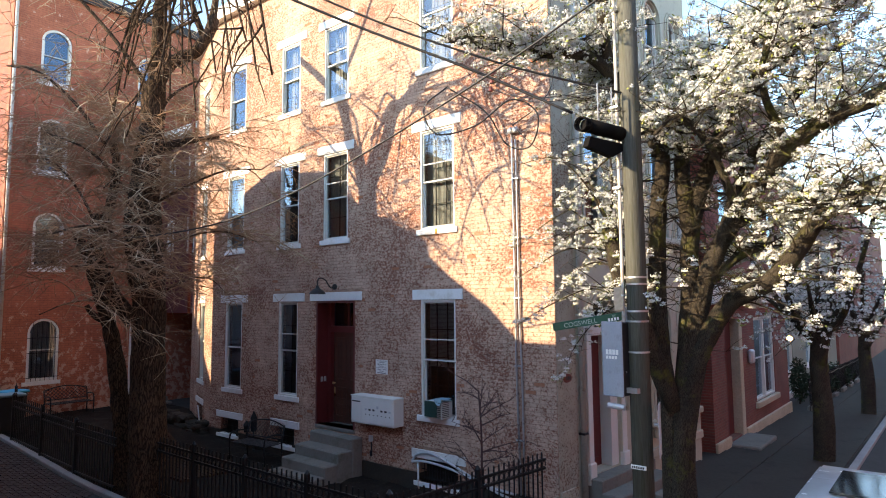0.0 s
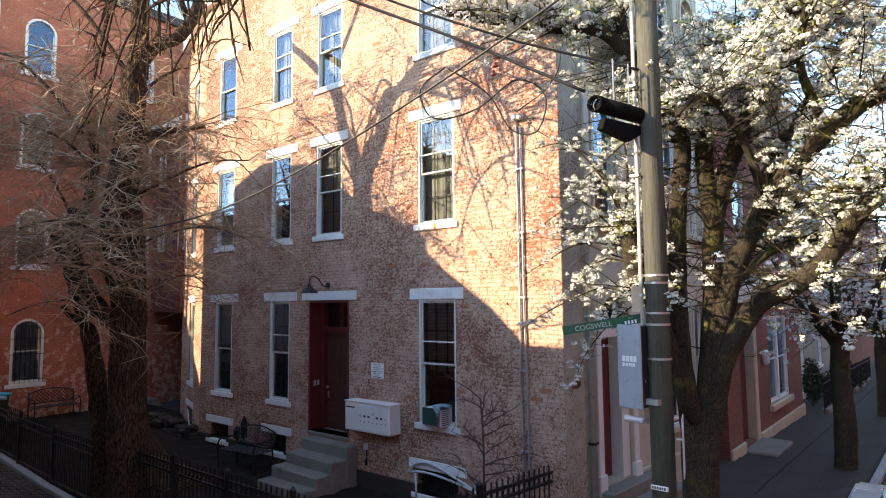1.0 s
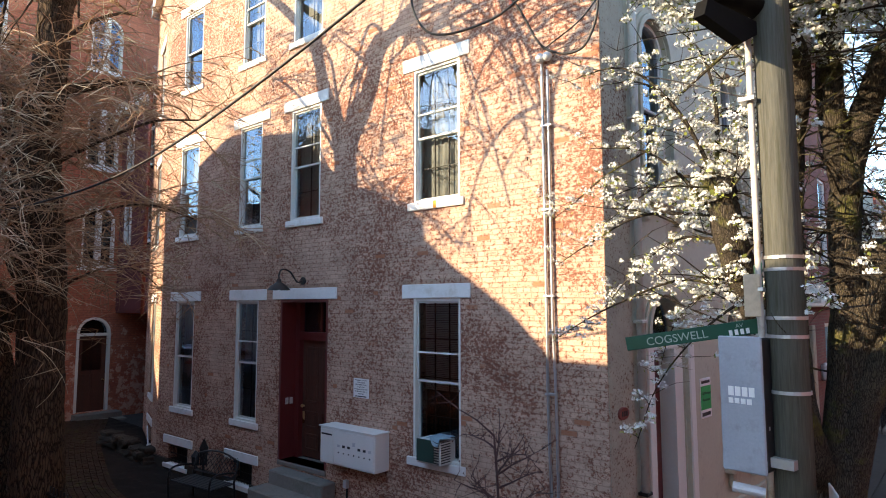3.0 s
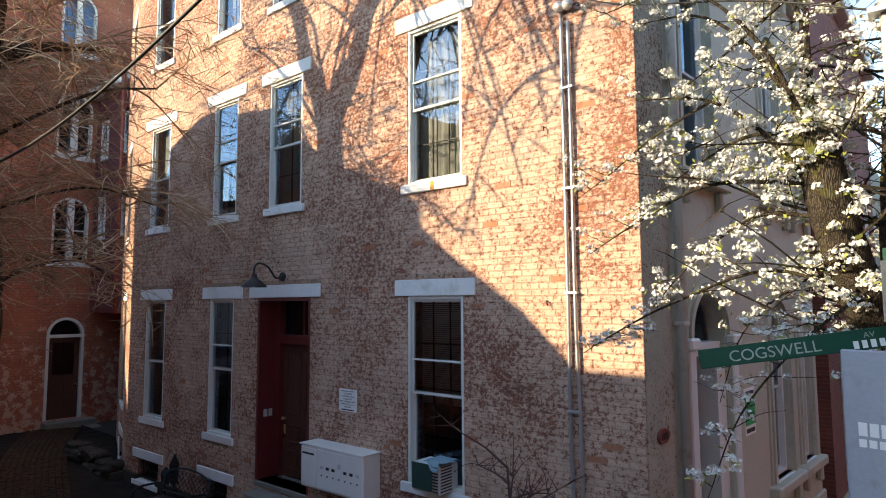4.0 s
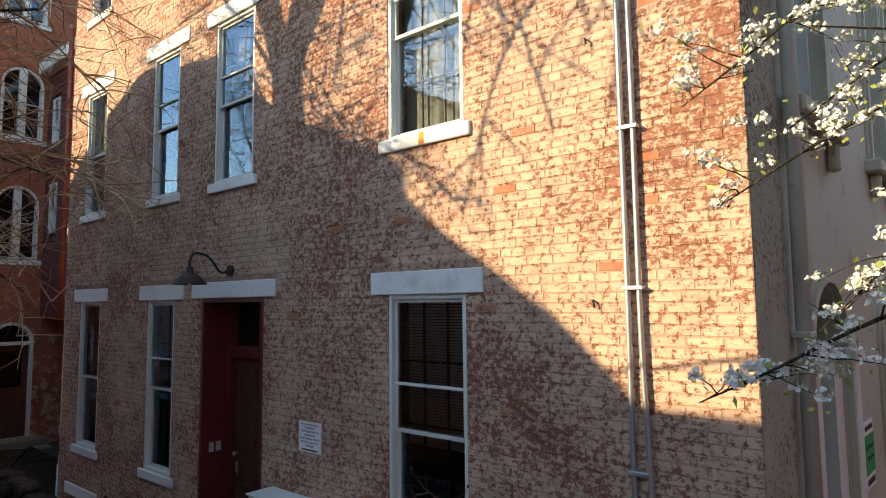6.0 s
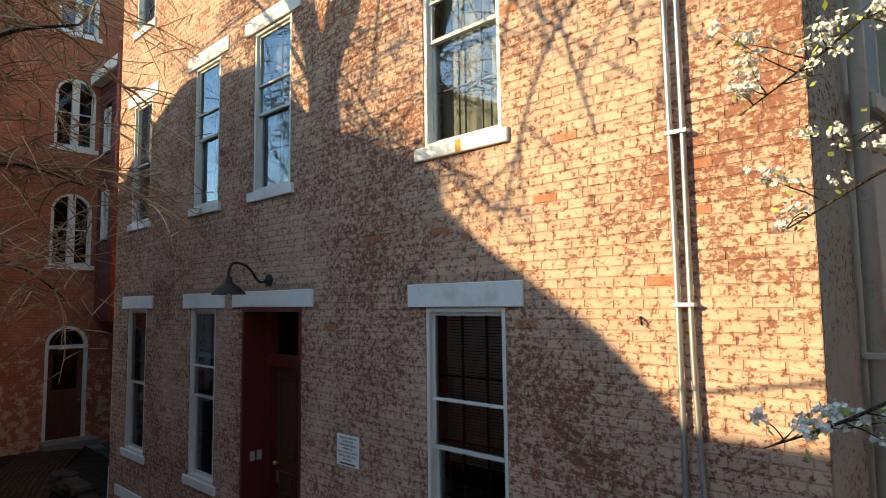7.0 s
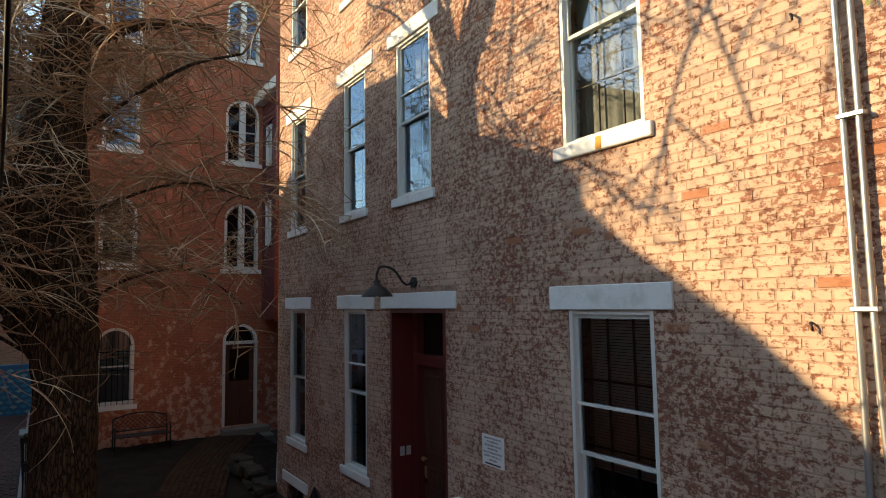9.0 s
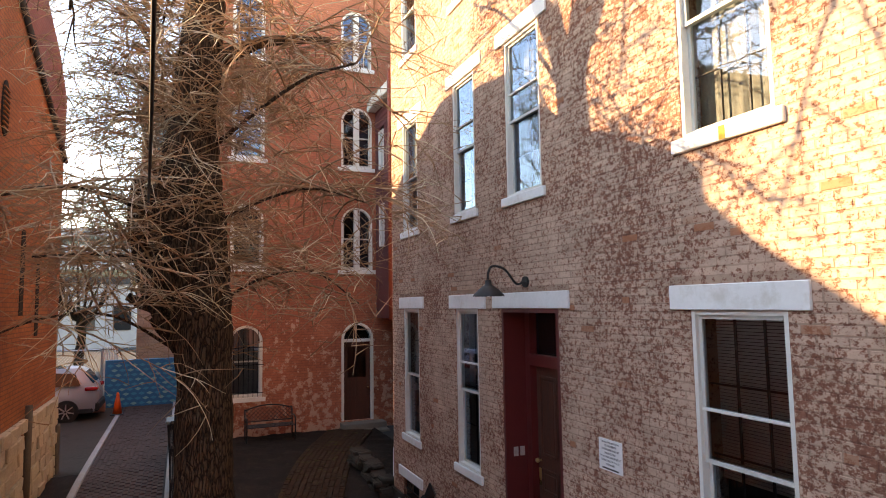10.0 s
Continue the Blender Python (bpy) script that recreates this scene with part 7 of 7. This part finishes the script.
part("post", nbox(-0.13, 0.13, -0.13, 0.13, -0.2, 1.0, 0.02), M_WOOD, wp)

bb = thing("tan_brick_house", "tan brick house beyond the mural wall", "house", kind="structure")
part("wall", nbox(-42, -33, 2.95, 12, -0.5, 13), M_TAN, bb)
part("window", nbox(-33.0, -32.96, 3.5, 4.3, 9.6, 11.6), M_CARGLASS, bb)
gh = thing("grey_house", "far grey clapboard house", "house", kind="structure")
part("wall", nbox(-75, -66, -8, 10, -0.5, 5.5), M_FARGREY, gh)
for i in range(5):
    part("window", nbox(-66, -65.9, -6.5 + i * 2.8, -5.1 + i * 2.8, 1.5, 3.6), M_CARGLASS, gh)
part("roof", nbox(-75.3, -65.7, -8.3, 10.3, 5.5, 6.1), M_ROOF, gh)
oh = thing("office_block", "pale far office block with window bands", "building", kind="structure")
part("wall", nbox(-190, -150, -24, 0, 0, 20), M_FARGREY, oh)
for i in range(5):
    part("window_band", nbox(-150, -149.7, -23, -1, 3 + i * 3.4, 4.6 + i * 3.4), M_CARGLASS, oh)
gt = thing("glass_tower", "far blue glass tower", "building", kind="structure")
part("wall", nbox(-330, -290, -6, 12, 0, 52), M_FARGLASS, gt)
street_tree("lawn_pear", -45.0, -2.0, 7.5, 61, "far blossoming tree beyond the alley", True)
street_tree("lawn_tree", -40.0, 0.0, 7.0, 62, "far bare tree beyond the alley", False)
street_tree("lawn_pear", -50.0, 3.0, 8.0, 63, "far blossoming tree by the grey house", True)

# ---- details of the alley house ----
AM = Matrix.Translation((0, AY, 0))
bm = bmesh.new()
prism(bm, [(edge[0][0] + 0.01, 6.63), (-15.22, 8.43), (-15.22, edge[3][1] - 0.3), (edge[2][0], edge[2][1] - 0.05), (edge[1][0], edge[1][1] - 0.05), (edge[0][0] + 0.01, edge[0][1] - 0.05)], 0.0, 0.02)
part("exposed_gable", bm, M_REDBRICK, al, "darker exposed brick above an old roof line", m=AM)
tube("flashing", [(edge[0][0] + 0.05, AY + 0.05, 6.60), (-15.22, AY + 0.05, 8.41)], 0.05, M_ROOF, al, "dark old roof flashing")
# openings as flat near-black sheets, their inner shade painted on
for x, z0, z1, w in ((-17.86, 2.91, 4.22, 0.24), (-16.64, 3.29, 4.71, 0.24)):
    part("slit_window", nbox(x - w / 2, x + w / 2, 0.0, 0.015, z0, z1), M_ROOM_SHADE, al, "narrow dark slit window", m=AM)
bm = bmesh.new()
prism(bm, [(-15.16 + 0.2 * math.cos(k * math.pi / 10), 6.35 + 0.42 * math.sin(k * math.pi / 10)) for k in range(20)], 0.0, 0.02)
part("oval_window", bm, M_ROOM_SHADE, al, "dark oval louvred opening", m=AM)
for k in range(9):
    part("louvre", nbox(-15.33, -14.99, 0.02, 0.04, 6.03 + k * 0.075, 6.05 + k * 0.075), M_ORANGE, al, m=AM)
sr_ = random.Random(77)
for j in range(8):
    x = -20.0 - sr_.random() * 0.05
    while x < -14.6:
        w = sr_.uniform(0.28, 0.55)
        z = -0.33 + j * 0.235
        if not -17.35 < x + w / 2 < -17.05:
            bm = nbox(x, min(x + w - 0.015, -14.5), -0.05, sr_.uniform(0.06, 0.11), z, z + 0.222, 0.018)
            for v in bm.verts:
                v.co += Vector((0, sr_.uniform(-1, 1) * 0.012, sr_.uniform(-1, 1) * 0.006))
            part("stone_block", bm, M_STONE, al, m=AM)
        x += w
tube("drain_pipe", [(-17.2, AY + 0.08, -0.3), (-17.2, AY + 0.08, 1.75)], 0.06, M_WOOD, al, "brown drain pipe")

# ---- bricks of the south and southwest walls ----
brng = random.Random(2)
solid = openings + [(U(la), U(lb), zh, zh + lh) for ci, fi, la_, lb_, fa, fb, zs, zh, lh in spec for la, lb in [COLS[ci][:2]]]
solid += [(fa - 0.1, fb + 0.08, zs - 0.115, zs) for ci, fi, la, lb, fa, fb, zs, zh, lh in spec]
solid += [(U(-11.66), U(-9.93), 3.31, 3.50)] + [(a - 0.2, b + 0.19, d_, d_ + 0.165) for a, b, c, d_ in CELLAR] + [(a - 0.12, b + 0.1, c - 0.09, c) for a, b, c, d_ in CELLAR]
allb = bricks_for(0.0, FL, 0.02, TOPZ, solid, brng)
near = [b for b in allb if -7.15 < b[0] + FX0 and b[1] + FX0 < -5.36 and 2.2 < b[2] < 4.35][:300]
chosen = set(near)
Vb, Fb = brick_mesh_data([b for b in allb if b not in chosen], brng)
o = put_mesh("brick_field", Vb, Fb, M_FACE, facade)
o["kind"] = "stuff"
shared = {}
for a, b, lo, hi in near:
    key = round(b - a, 2)
    if key not in shared:
        v, f = brick_mesh_data([(0, b - a, 0, hi - lo)], brng)
        me = bpy.data.meshes.new("brick")
        me.from_pydata(v, [], f)
        me.materials.append(M_FACE)
        shared[key] = me
    ob = new("brick", shared[key])
    ob.parent = facade
    ob.location = (a, 0, lo)
csolid = cham_open + [(CU[0] - 0.15, CU[1] + 0.12, zh, zh + lh) for zs, zh, lh in FLOORS] + [(CU[0] - 0.1, CU[1] + 0.08, zs - 0.115, zs) for zs, zh, lh in FLOORS] + [(CU[0] - 0.2, CU[1] + 0.15, 0.42, 0.58)]
Vc, Fc = brick_mesh_data(bricks_for(0.0, CL, 0.02, TOPZ, csolid, brng), brng)
o = put_mesh("brick_field", Vc, Fc, M_FACE, chamfer)
o["kind"] = "stuff"
